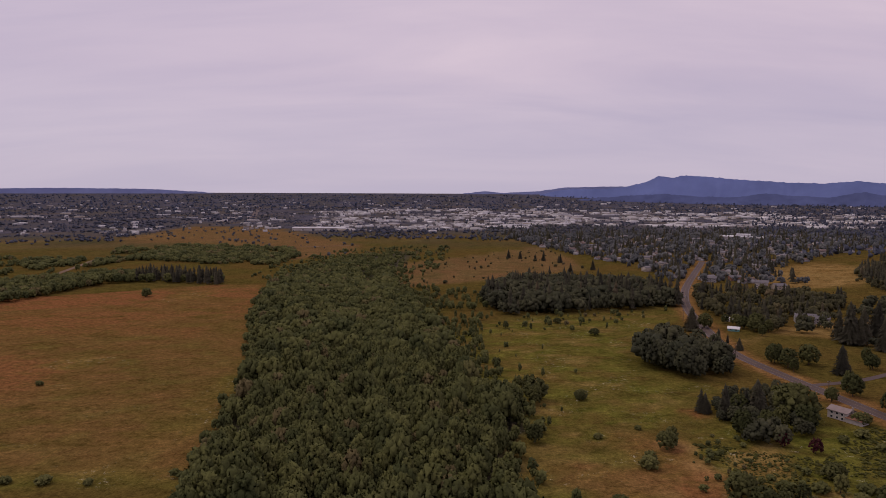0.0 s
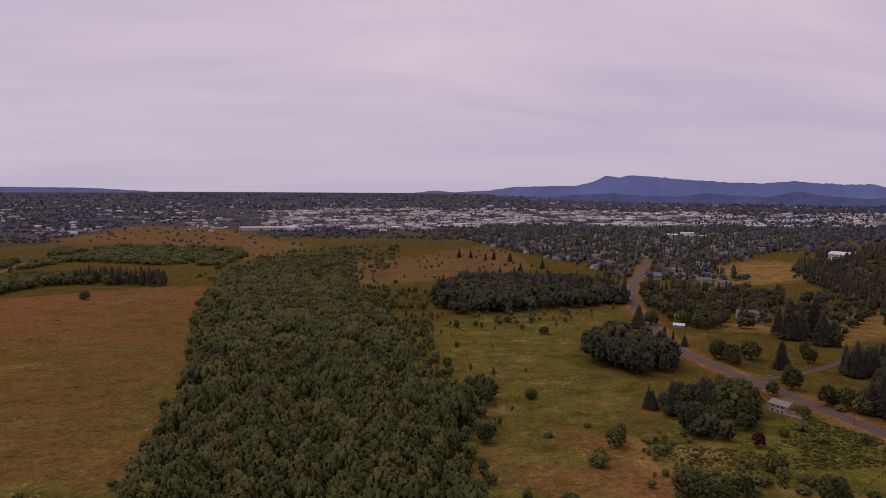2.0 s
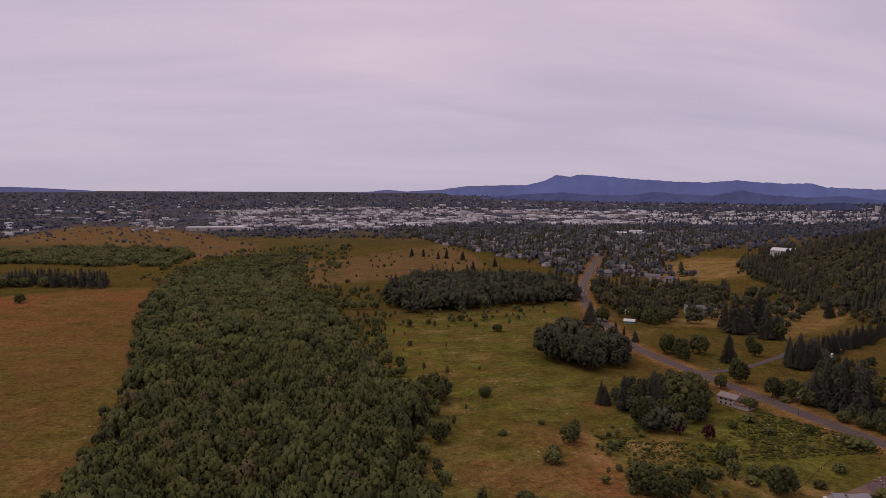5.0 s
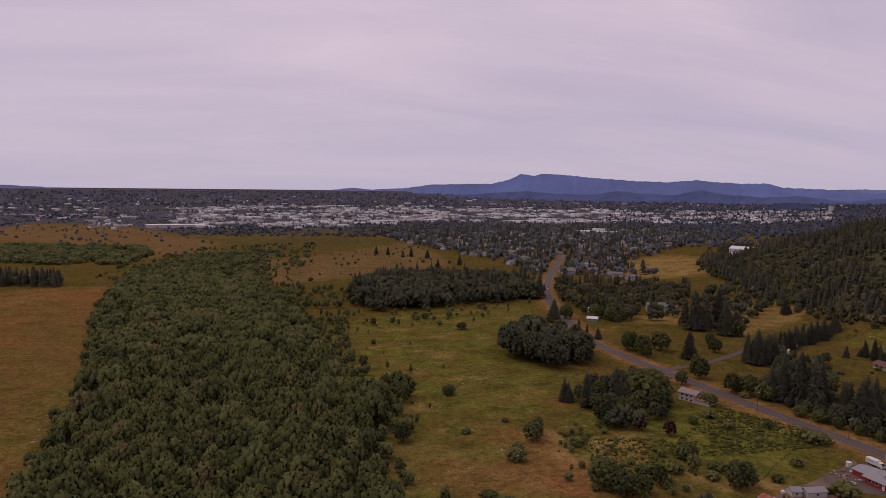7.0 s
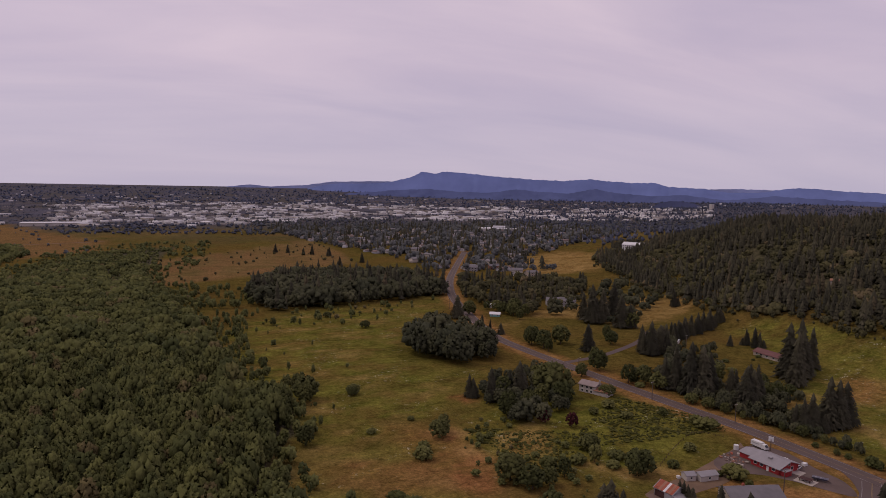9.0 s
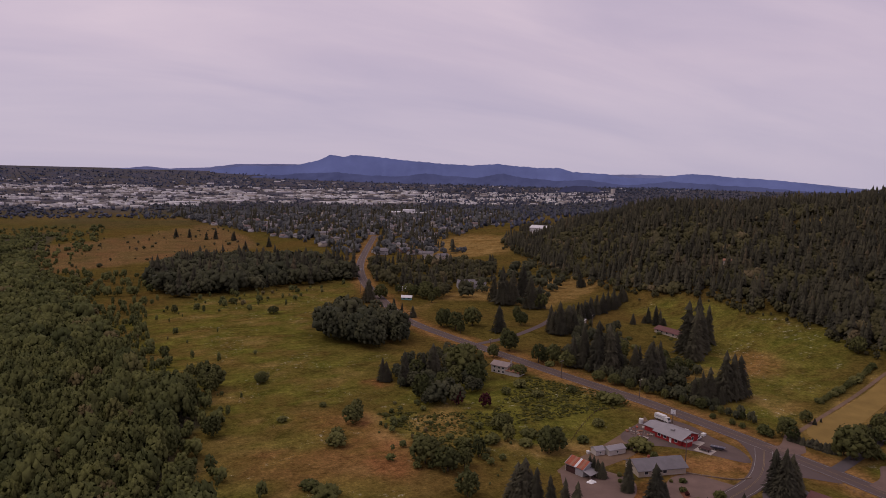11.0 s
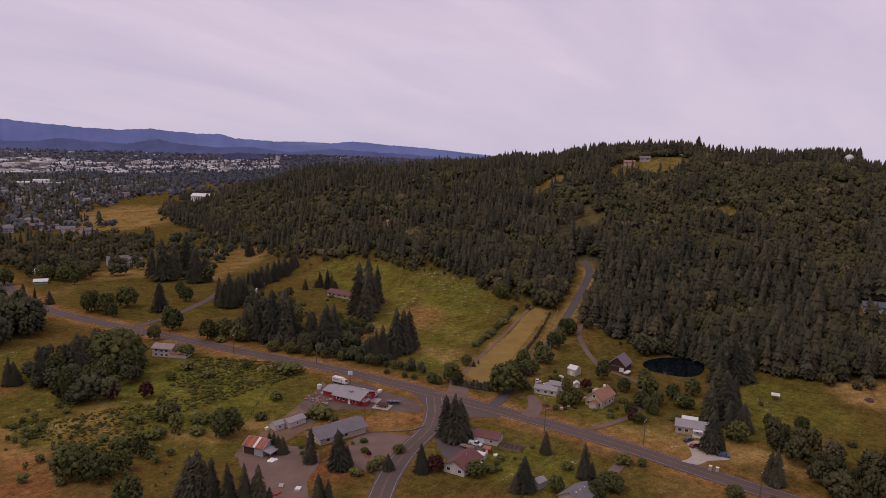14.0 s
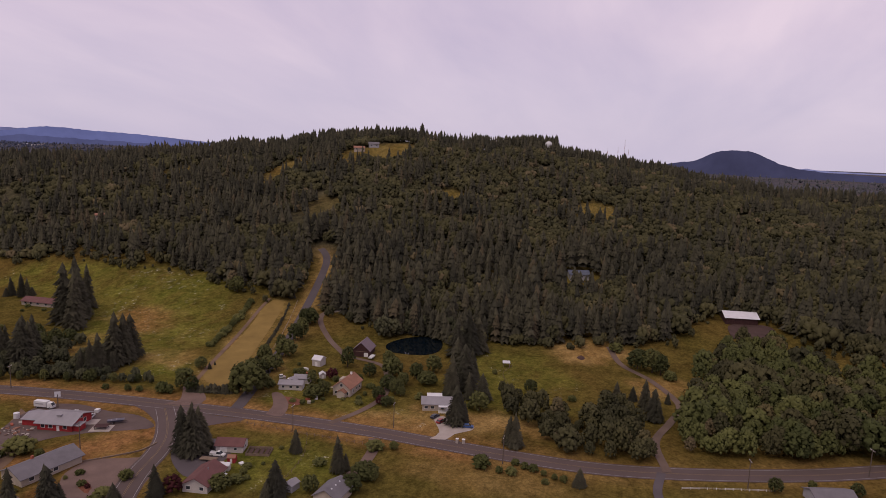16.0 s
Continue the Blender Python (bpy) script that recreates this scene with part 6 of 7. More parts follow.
for sy_ in (-3.3, 2.8):
    part("post", *block(6.1, 6.3, sy_ - 0.1, sy_ + 0.1, -0.3, 2.3), M_TRIM, t)
t = thing("garage", "white garage with a red-brown roof", "garage", 237.5, 176.5, -76)
gabled(t, 9.5, 6.5, 2.7, 1.5, M_WHITE, M_R_BROWN, "x", 0.5)
opening(t, "s", -2.0, 0.0, 2.6, 2.1, 3.25, False)
opening(t, "s", 2.2, 1.0, 1.0, 0.9, 3.25)
opening(t, "e", 0.0, 1.0, 1.0, 0.9, 4.75)
for sx_, sy_, wm_, rm_ in ((222.8, 169.8, M_WHITE, M_R_WHITE), (228.5, 171.0, M_REDWALL, M_R_TAN)):
    t = thing("garden_shed", "small garden shed beside the bungalow", "shed", sx_, sy_, -76, "sheds")
    gabled(t, 2.6, 2.4, 2.0, 0.6, wm_, rm_, "x", 0.2)
    opening(t, "s", 0, 0, 0.8, 1.7, 1.2, False)
t = thing("vegetable_beds", "timber-edged vegetable beds behind wire", "garden bed", 238.0, 166.0, -76)
for i in range(4):
    part("bed", *block(-3.6 + i * 1.9, -2.2 + i * 1.9, -2.4, 2.4, -0.1, 0.35), M_SOIL, t)
part("frame", *joined(block(-4.1, 4.1, -3.0, -2.9, -0.1, 0.9), block(-4.1, 4.1, 2.9, 3.0, -0.1, 0.9), block(-4.2, -4.1, -3.0, 3.0, -0.1, 0.9), block(4.1, 4.2, -3.0, 3.0, -0.1, 0.9)), M_WOOD, t)
t = thing("utility_trailer", "flat timber trailer loaded with boards", "trailer", 226.8, 179.0, -84)
part("bed", *block(-2.9, 2.9, -1.1, 1.1, 0.6, 0.9), M_WOOD, t, "stack of tan boards")
for s in (-1, 1):
    part("wheel", *block(-0.35, 0.35, s * 1.15 - 0.12, s * 1.15 + 0.12, 0.0, 0.7), M_TYRE, t)
part("drawbar", *block(2.9, 4.2, -0.08, 0.08, 0.45, 0.6), M_POLE, t)

# grey L-shaped bungalow, brown farmhouse, white shed and dark barn
t = thing("house", "pale L-shaped bungalow with a grey metal roof", "house", 301.0, 185.0, -77)
gabled(t, 10.5, 5.6, 2.6, 1.1, M_WHITE, M_R_METAL, "x", 0.4)
gabled(t, 7.0, 5.0, 2.6, 1.1, M_WHITE, M_R_METAL, "x", 0.4, x=3.0, y=8.2)
gabled(t, 4.0, 4.5, 2.4, 0.8, M_WHITE, M_R_METAL, "y", 0.1, x=-0.5, y=4.6)
for at in (-3.2, 0.2, 3.2):
    opening(t, "s", at, 1.0, 1.2, 1.0, 2.8)
opening(t, "e", 0, 0.1, 0.9, 2.0, 5.25, False)
t = thing("house", "tan farmhouse with a rust-coloured roof and front porch", "house", 305.5, 160.2, -92)
gabled(t, 8.0, 13.0, 4.0, 2.9, M_CREAM, M_R_TAN, "y", 0.6)
gabled(t, 3.6, 2.6, 2.6, 1.1, M_CREAM, M_R_TAN, "y", 0.3, x=0.8, y=-7.6)
for at, z_ in ((-2.4, 1.0), (2.8, 1.0), (0.0, 4.3)):
    opening(t, "s", at, z_, 1.2, 1.2, 6.5)
for at in (-3, 1, 4):
    opening(t, "e", at, 1.2, 1.1, 1.2, 4.0)
part("dormer", *block(-3.2, -1.8, -2.0, 2.0, 4.4, 6.0), M_CREAM, t)
part("chimney", *block(-0.4, 0.4, 3.4, 4.2, 5.8, 7.8), M_TRIM, t, "white chimney")
t = thing("shed", "tall white shed with a white metal roof", "shed", 335.1, 187.4, -97, "sheds")
gabled(t, 4.6, 5.2, 3.4, 1.4, M_WHITE, M_R_WHITE, "x", 0.3)
opening(t, "s", 0, 0, 1.4, 2.2, 2.6, False)
t = thing("garden_shed", "little white arched garden shed", "shed", 318.5, 178.0, -60, "sheds")
gabled(t, 3.0, 3.0, 1.8, 1.0, M_WHITE, M_R_WHITE, "y", 0.2)
opening(t, "s", 0, 0, 1.0, 1.6, 1.5, False)
t = thing("barn", "dark brown weathered barn with a steep gable", "barn", 360.0, 173.2, -85)
gabled(t, 9.0, 11.0, 3.4, 4.0, M_DARKWOOD, plain("slate_purple_metal", (0.16, 0.12, 0.135), 0.6, 0.1, 0.3), "y", 0.5)
part("hay_beam", *block(-3.4, 3.4, -5.62, -5.5, 2.6, 2.8), M_WOOD, t)
opening(t, "s", 2.6, 0, 2.2, 2.2, 5.5, False)
t = thing("house", "white house with a low grey-white roof and front porch", "house", 301.0, 117.7, -74)
gabled(t, 12.5, 9.0, 3.0, 1.5, M_CREAM, M_R_METAL, "x", 0.5)
gabled(t, 6.0, 5.0, 3.2, 0.8, M_WHITE, M_R_WHITE, "x", 0.3, x=-1.0, y=5.5)
part("porch_roof", *block(0.5, 5.0, -7.0, -4.6, 2.5, 2.7), M_R_WHITE, t)
for sx_ in (0.7, 2.8, 4.8):
    part("porch_post", *block(sx_ - 0.1, sx_ + 0.1, -6.9, -6.7, -0.3, 2.5), M_TRIM, t)
part("porch_floor", *block(0.4, 5.1, -7.0, -4.5, -0.4, 0.5), M_TRIM, t)
for at in (-4.6, -2.0, 2.2):
    opening(t, "s", at, 1.0, 1.4, 1.1, 4.5)
opening(t, "s", 4.0, 0.5, 1.0, 2.0, 4.5, False)
t = thing("house", "grey-roofed house at the end of a dirt drive", "house", 216.0, 128.5, -95)
gabled(t, 8.0, 10.0, 3.0, 2.4, M_CREAM, M_R_GREY, "y", 0.5)
for i in range(3):
    part("roof_vent", *block(0.9, 1.3, -3 + i * 2.6, -2.6 + i * 2.6, 4.3, 5.1), M_R_WHITE, t)
opening(t, "n", 0.0, 1.0, 1.4, 1.2, 5.0)
t = thing("shed", "small shed with a pale roof under a fir", "shed", 217.5, 143.3, -101, "sheds")
gabled(t, 3.4, 4.2, 2.2, 0.9, M_GREYWALL, M_R_METAL, "y", 0.2)
t = thing("house", "dark grey roofed house beside the road", "house", 264.0, -24.0, -75)
gabled(t, 13, 9, 2.8, 1.8, M_GREYWALL, M_R_GREY, "x", 0.6)
for at in (-4, 0, 4):
    opening(t, "n", at, 1.0, 1.4, 1.1, 4.5)
t = thing("field_shelter", "small white-roofed field shelter on posts", "shelter", 366.4, 98.7, -79)
part("roof", *block(-1.9, 1.9, -2.2, 2.2, 2.2, 2.4), M_R_WHITE, t)
for sx_, sy_ in ((-1.6, -1.9), (1.6, -1.9), (1.6, 1.9), (-1.6, 1.9)):
    part("post", *block(sx_ - 0.1, sx_ + 0.1, sy_ - 0.1, sy_ + 0.1, -0.4, 2.2), M_WOOD, t)
t = thing("barn", "broad barn with a white metal roof and open bays", "barn", 484.0, -28.0, -83)
gabled(t, 19.0, 15.0, 3.4, 2.4, M_DARKWOOD, M_R_WHITE, "x", 0.9, base=-3.0)
for i in range(5):
    part("post", *block(-8.6 + i * 4.2, -8.3 + i * 4.2, -7.75, -7.5, -3.0, 3.2), M_DARKWOOD, t)
t = thing("house", "blue-grey house in a gap of the forest", "house", 524.0, 74.0, -70)
gabled(t, 14, 8, 3.6, 2.2, M_GREYWALL, plain("blue_grey_shingles", (0.085, 0.095, 0.125), 0.8, 0.12, 0.4), "x", 0.7, base=-5)
for at in (-5, -1.7, 1.7, 5):
    opening(t, "s", at, 1.2, 1.6, 1.3, 4.0)

# houses north of the road
t = thing("house", "long ranch house with a red-brown roof", "house", 384.0, 398.0, -88)
gabled(t, 28, 9, 2.8, 2.0, M_CREAM, M_R_BROWN, "x", 0.7, base=-4)
for at in (-11, -7, -2, 4, 9):
    opening(t, "s", at, 1.0, 1.8, 1.2, 4.5)
t = thing("house", "split-level white house with pale brown roofs", "house", 219.5, 362.5, -61)
gabled(t, 10.5, 8.0, 4.6, 1.6, M_WHITE, plain("pale_brown_shingles", (0.25, 0.20, 0.19), 0.85, 0.12, 0.4), "x", 0.6, x=-3.5)
gabled(t, 8.0, 7.0, 2.6, 1.3, M_WHITE, M_R_TAN, "x", 0.5, x=5.6, y=-0.8)
for at in (-6.5, -3.5, -0.8):
    opening(t, "s", at, 2.8, 1.3, 1.1, 4.0)
    opening(t, "s", at, 0.6, 1.3, 1.1, 4.0)
part("chimney", *block(1.9, 2.6, -0.4, 0.4, 3.0, 7.4), M_CONCRETE, t)
for label, x_, y_, w_, d_, h_, tr_, wm_, rm_ in (
    ("white house with a teal and white roof", 256.3, 595, 9, 6.5, 2.4, -29, M_TEAL, M_R_WHITE),
    ("white-roofed house among garden trees", 271.6, 639, 9, 6.5, 2.4, -33, M_WHITE, M_R_WHITE),
    ("large grey house with a dark roof on the slope", 343.0, 632, 28, 13, 5.5, -20, M_GREYWALL, M_R_GREY),
    ("tall white house with a blue-grey roof", 398.7, 854, 15, 11, 8.0, -25, M_WHITE, M_R_GREY),
    ("white house with a brown roof", 416.0, 846, 16, 10, 5.5, 12, M_CREAM, M_R_GREY),
    ("house with a dark blue-grey roof", 357.9, 915, 17, 11, 5.5, -28, M_GREYWALL, M_R_GREY),
    ("orange-tan house with a dark roof", 396.9, 929, 18, 10, 5.0, 12, M_R_TAN, M_R_GREY),
    ("long white metal-roofed hall on the ridge", 661.0, 965, 44, 17, 6.0, -59, M_R_WHITE, M_R_WHITE),
    ("white house partly hidden by firs", 320.2, 419.2, 11, 8, 2.8, -44, M_WHITE, M_R_GREY),
    ("small white shed by the driveway", 347.0, 458.0, 5.8, 4.6, 2.4, -59, M_WHITE, M_R_WHITE),
    ("small brown house at the forest edge", 518.0, 470.0, 7, 6, 2.6, -50, M_CREAM, M_R_TAN),
    ("pale house near the hilltop", 727.0, 321.0, 11, 8, 3.0, -65, M_CREAM, M_R_TAN),
    ("grey house near the hilltop", 752.0, 314.0, 11, 8, 3.5, -65, M_GREYWALL, M_R_GREY),
    ("tan house below the hilltop", 720.0, 357.0, 10, 8, 3.0, -65, M_CREAM, M_R_GREY)):
    t = thing("house", label, "house", x_, y_, tr_)
    gabled(t, w_, d_, h_, d_ * 0.22, wm_, rm_, "x", 0.6, base=-4)
    n_ = max(2, int(w_ / 4))
    for i in range(n_):
        opening(t, "s", (i + 0.5) * w_ / n_ - w_ / 2, 1.0, 1.5, 1.2, d_ / 2)
        if h_ > 4.5:
            opening(t, "s", (i + 0.5) * w_ / n_ - w_ / 2, 3.6, 1.5, 1.2, d_ / 2)

t = thing("school", "broad white flat-roofed school hall by a playing field", "building", 691, 1592, -26)
part("wall", *block(-46, 46, -22, 22, -1, 8), M_WHITE, t)
part("roof", *block(-47, 47, -23, 23, 8, 9), M_R_WHITE, t)
part("upper_hall", *block(-12, 18, -8, 16, 9, 14), M_R_WHITE, t)
t = thing("warehouse", "very long white warehouse at the edge of the fields", "building", -352, 2011, 3)
part("wall", *block(-75, 75, -22, 22, -1, 8), M_WHITE, t)
part("roof", *block(-76, 76, -23, 23, 8, 9), M_R_WHITE, t)
t = thing("tower_block", "pale tower block rising over distant trees", "building", 2130, 2540, 10)
part("wall", *block(-7, 7, -7, 7, -1, 24), M_WHITE, t)
part("roof", *block(-7.5, 7.5, -7.5, 7.5, 24, 25), M_R_WHITE, t)

# hilltop dome and radio masts
t = thing("observatory", "white domed tank among firs on the hilltop", "dome", 866, 135.5, 0)
zt = 116.5 - float(height(866, 135.5))
part("drum", [(4.4 * math.cos(a * 0.3927), 4.4 * math.sin(a * 0.3927), z) for z in (-2, zt - 2) for a in range(16)], [(i, (i + 1) % 16, (i + 1) % 16 + 16, i + 16) for i in range(16)], M_R_WHITE, t)
dv = [(4.6 * math.cos(b_) * math.cos(a * 0.3927), 4.6 * math.cos(b_) * math.sin(a * 0.3927), zt - 2 + 4.6 * math.sin(b_)) for b_ in (0, 0.3, 0.6, 0.9, 1.2, 1.45) for a in range(16)]
part("dome", dv, [(i + 16 * j, (i + 1) % 16 + 16 * j, (i + 1) % 16 + 16 * j + 16, i + 16 * j + 16) for j in range(5) for i in range(16)] + [tuple(range(80, 96))], M_R_WHITE, t)
for i, (az_, r_, h_) in enumerate(((88.6, 2650, 62), (89.4, 2700, 66), (89.9, 2650, 92), (90.2, 2720, 60))):
    x_, y_ = 32 + r_ * math.sin(radians(az_)), 42 + r_ * math.cos(radians(az_))
    t = thing("radio_mast", "thin red and white radio mast on the far ridge", "mast", x_, y_, 0, "radio masts", z=60)
    for j in range(6):
        part("section", *block(-0.7, 0.7, -0.7, 0.7, h_ * j / 6, h_ * (j + 1) / 6), (M_RUST, M_TRIM)[j % 2], t)

# the pond
pv = [(px_, py_, 0.62) for px_, py_ in smooth_line([(366, 159), (372, 165), (381, 167), (392, 163), (400, 156), (402, 148), (399, 142), (389, 138), (377, 137), (369, 141), (366, 149), (366, 159)], 2.0)[:-1]]
m_w, nt, b = material("dark_pond_water", 0.04, 0.25)
b.inputs["Base Color"].default_value = (0.003, 0.006, 0.009, 1)
bumped(nt, b, noise_tex(nt, 0.8, 3), 0.06, 0.1)
pond = new("water", bpy.data.meshes.new("water"))
pond.data.from_pydata(pv, [], [tuple(range(len(pv)))])
pond.data.materials.append(m_w)
tagged(pond, "small dark still pond below the forest", "pond", kind="structure")


# vehicles
def rounded(profile, half, inset, name, mat, parent):
    """A body swept across from a side profile, narrower at its top."""
    top = max(z for _, z in profile)
    low = min(z for _, z in profile)
    v = []
    for s in (-1, 1):
        v += [(x_, s * (half - inset * (z_ - low) / (top - low)), z_) for x_, z_ in profile]
    n_ = len(profile)
    return part(name, v, [tuple(range(n_)), tuple(range(2 * n_ - 1, n_ - 1, -1))] + [((i + 1) % n_, i, i + n_, (i + 1) % n_ + n_) for i in range(n_)], mat, parent)


def wheel(parent, x_, y_, r_=0.34, w_=0.22):
    ring = [(x_ + r_ * math.cos(a * 0.5236), y_ + s * w_ / 2, r_ + r_ * math.sin(a * 0.5236)) for s in (-1, 1) for a in range(12)]
    o = part("wheel", ring, [tuple(range(12)), tuple(range(23, 11, -1))] + [((i + 1) % 12, i, i + 12, (i + 1) % 12 + 12) for i in range(12)], M_TYRE, parent)
    part("rim", *block(x_ - 0.17, x_ + 0.17, y_ - w_ / 2 - 0.01, y_ + w_ / 2 + 0.01, r_ - 0.17, r_ + 0.17), M_R_METAL, o)


def car(label, x_, y_, turn_, paint, pickup=False):
    t = thing("pickup_truck" if pickup else "car", label, "car", x_, y_, turn_, "parked vehicles")
    L = 2.7 if pickup else 2.25
    rounded([(-L, 0.35), (L, 0.35), (L, 0.8), (L - 0.9, 0.98), (-L, 1.0)], 0.95, 0.08, "body", paint, t)
    if pickup:
        rounded([(-0.2, 1.0), (1.6, 0.98), (0.9, 1.72), (0.0, 1.75)], 0.86, 0.16, "cabin", M_GLASS, t)
        part("cabin_roof", *block(0.0, 0.95, -0.7, 0.7, 1.72, 1.8), paint, t)
        part("bed_rail", *joined(block(-2.7, -0.2, -0.95, -0.85, 1.0, 1.25), block(-2.7, -0.2, 0.85, 0.95, 1.0, 1.25), block(-2.75, -2.65, -0.9, 0.9, 1.0, 1.25)), paint, t)
    else:
        rounded([(-2.0, 1.0), (1.2, 0.98), (0.45, 1.46), (-1.3, 1.48)], 0.86, 0.18, "cabin", M_GLASS, t)
        part("cabin_roof", *block(-1.3, 0.45, -0.68, 0.68, 1.44, 1.52), paint, t)
    for wx_ in (-L * 0.6, L * 0.62):
        for s in (-0.86, 0.86):
            wheel(t, wx_, s)
    for s in (-0.6, 0.6):
        part("headlight", *block(L - 0.02, L + 0.03, s - 0.2, s + 0.2, 0.62, 0.78), M_TRIM, t)


M_C_WHITE = plain("white_car_paint", (0.60, 0.59, 0.58), 0.3, 0.03, 0.5, 0.5)
M_C_RED = plain("red_car_paint", (0.26, 0.03, 0.03), 0.3, 0.05, 0.5, 0.5)
M_C_BLUE = plain("blue_car_paint", (0.03, 0.07, 0.20), 0.3, 0.05, 0.5, 0.5)
M_C_DARK = plain("dark_car_paint", (0.04, 0.04, 0.06), 0.3, 0.05, 0.5, 0.5)
car("white car parked by the red building", 244.5, 242.3, 20, M_C_WHITE)
car("white car parked behind the red building", 245.5, 250.5, 100, M_C_WHITE)
car("white pickup truck parked before the garage", 231.0, 178.2, 6 - 90, M_C_WHITE, True)
car("red car parked by the white house", 285.5, 112.0, -20, M_C_RED)
car("dark car parked by the white house", 289.5, 115.5, -20, M_C_DARK)
car("blue car parked on the concrete drive", 284.0, 100.5, -80, M_C_BLUE)
car("dark car parked by the grey-roofed house", 225.5, 130.5, -85, M_C_DARK)
car("white car parked by the bungalow", 308.5, 190.0, 10, M_C_WHITE)
car("white car parked beside the hedge", 312.0, 196.0, 30, M_C_WHITE)
car("white car driving on the country road", 279.0, 780.0, 72, M_C_WHITE)

t = thing("box_truck", "white box truck parked beside the sign", "truck", 246.5, 266.3, -84)
part("cargo_box", *block(-3.6, 1.9, -1.15, 1.15, 0.8, 3.0), M_C_WHITE, t)
rounded([(2.1, 0.6), (4.4, 0.6), (4.4, 1.5), (3.6, 2.5), (2.1, 2.6)], 1.1, 0.12, "cab", M_C_WHITE, t)
part("windscreen", [(4.42, -0.9, 1.55), (4.42, 0.9, 1.55), (3.68, 0.85, 2.45), (3.68, -0.85, 2.45), (4.2, -0.9, 1.5), (4.2, 0.9, 1.5)], [(0, 1, 2, 3), (4, 3, 2, 5)], M_GLASS, t)
for i in range(7):
    part("sign_bar", *block(-3.0 + i * 0.55, -2.6 + i * 0.55, -1.28, -1.24, 1.9, 2.3), M_GREYWALL, t)
for wx_ in (-2.4, 3.2):
    for s in (-1.0, 1.0):
        wheel(t, wx_, s, 0.45, 0.28)
t = thing("roadside_sign", "white signboard on a tall pole", "sign", 248.6, 261.5, -60)
part("pole", *block(-0.15, 0.15, -0.15, 0.15, -0.4, 5.6), M_POLE, t)
part("board", *block(-1.1, 1.1, -0.15, 0.15, 4.6, 6.6), M_R_WHITE, t)
t = thing("boat_trailer", "dark open boat on a trailer", "boat", 243.0, 229.8, -55)
rounded([(-2.8, 0.9), (2.2, 0.8), (3.2, 1.5), (-2.8, 1.45)], 0.95, -0.15, "hull", M_C_DARK, t)
part("seat", *joined(block(-1.6, -1.2, -0.9, 0.9, 1.4, 1.55), block(0.2, 0.6, -0.9, 0.9, 1.4, 1.55)), M_R_METAL, t)
part("trailer_frame", *joined(block(-2.4, 4.0, -0.1, 0.1, 0.55, 0.7), block(-1.0, -0.8, -1.1, 1.1, 0.5, 0.65)), M_POLE, t)
for s in (-1.05, 1.05):
    wheel(t, -0.9, s, 0.32)
t = thing("boat_trailer", "small white boat standing by the dark barn", "boat", 353.5, 166.5, 0)
rounded([(-2.4, 0.7), (1.8, 0.6), (2.7, 1.4), (-2.4, 1.3)], 0.95, -0.15, "hull", M_C_WHITE, t)
part("trailer_frame", *block(-2.2, 3.4, -0.1, 0.1, 0.4, 0.6), M_POLE, t)
for s in (-1.0, 1.0):
    wheel(t, -0.6, s, 0.3)
t = thing("water_tank", "white round water tank at the yard corner", "tank", 234.7, 267.6, 0)
part("tank", [(1.1 * math.cos(a * 0.5236), 1.1 * math.sin(a * 0.5236), z) for z in (-0.2, 2.2) for a in range(12)], [tuple(range(11, -1, -1)), tuple(range(12, 24))] + [(i, (i + 1) % 12, (i + 1) % 12 + 12, i + 12) for i in range(12)], M_C_WHITE, t)

# utility poles
def utility_pole(x_, y_, turn_, h_=10.5):
    t = thing("utility_pole", "wooden utility pole with a crossarm beside the road", "pole", x_, y_, turn_, "utility poles")
    part("pole", [(r_ * math.cos(a * 0.785), r_ * math.sin(a * 0.785), z) for r_, z in ((0.20, -0.6), (0.13, h_)) for a in range(8)], [(i, (i + 1) % 8, (i + 1) % 8 + 8, i + 8) for i in range(8)] + [tuple(range(8, 16))], M_POLE, t)
    part("crossarm", *block(-1.3, 1.3, -0.08, 0.08, h_ - 0.9, h_ - 0.7), M_POLE, t)
    for s in (-1.15, -0.5, 0.5, 1.15):
        part("insulator", *block(s - 0.06, s + 0.06, -0.06, 0.06, h_ - 0.7, h_ - 0.45), M_TRIM, t)


for x_, y_, tr_ in ((259, 163.5, 0), (265.5, 0.5, 10), (259.5, 296, 10), (243, 342, 15), (289, -43, 20), (274, 128, 0), (257, 82, 0), (218.5, 224, 60), (343, 440, 30), (231, 402, 15), (216, 496, 0), (228, 640, -15), (262, 760, -15), (310, 900, -20)):
    utility_pole(x_, y_, tr_)


# fences of posts and rails
def fence(label, points, mat, gap=3.0, h_=1.2):
    line = smooth_line(points, gap)
    t = thing("fence", label, "fence", 0, 0, 0, "fences", z=0)
    z_ = height(line[:, 0], line[:, 1])
    for (ax_, ay_), az_ in zip(line, z_):
        part("post", *block(ax_ - 0.07, ax_ + 0.07, ay_ - 0.07, ay_ + 0.07, az_ - 0.3, az_ + h_), mat, t)
    for k in (0.45, 0.85):
        v, f = [], []
        for i, ((ax_, ay_), az_) in enumerate(zip(line, z_)):
            v += [(ax_, ay_, az_ + h_ * k - 0.05), (ax_, ay_, az_ + h_ * k + 0.05)]
            if i:
                f.append((2 * i - 2, 2 * i, 2 * i + 1, 2 * i - 1))
        part("rail", v, f, mat, t)


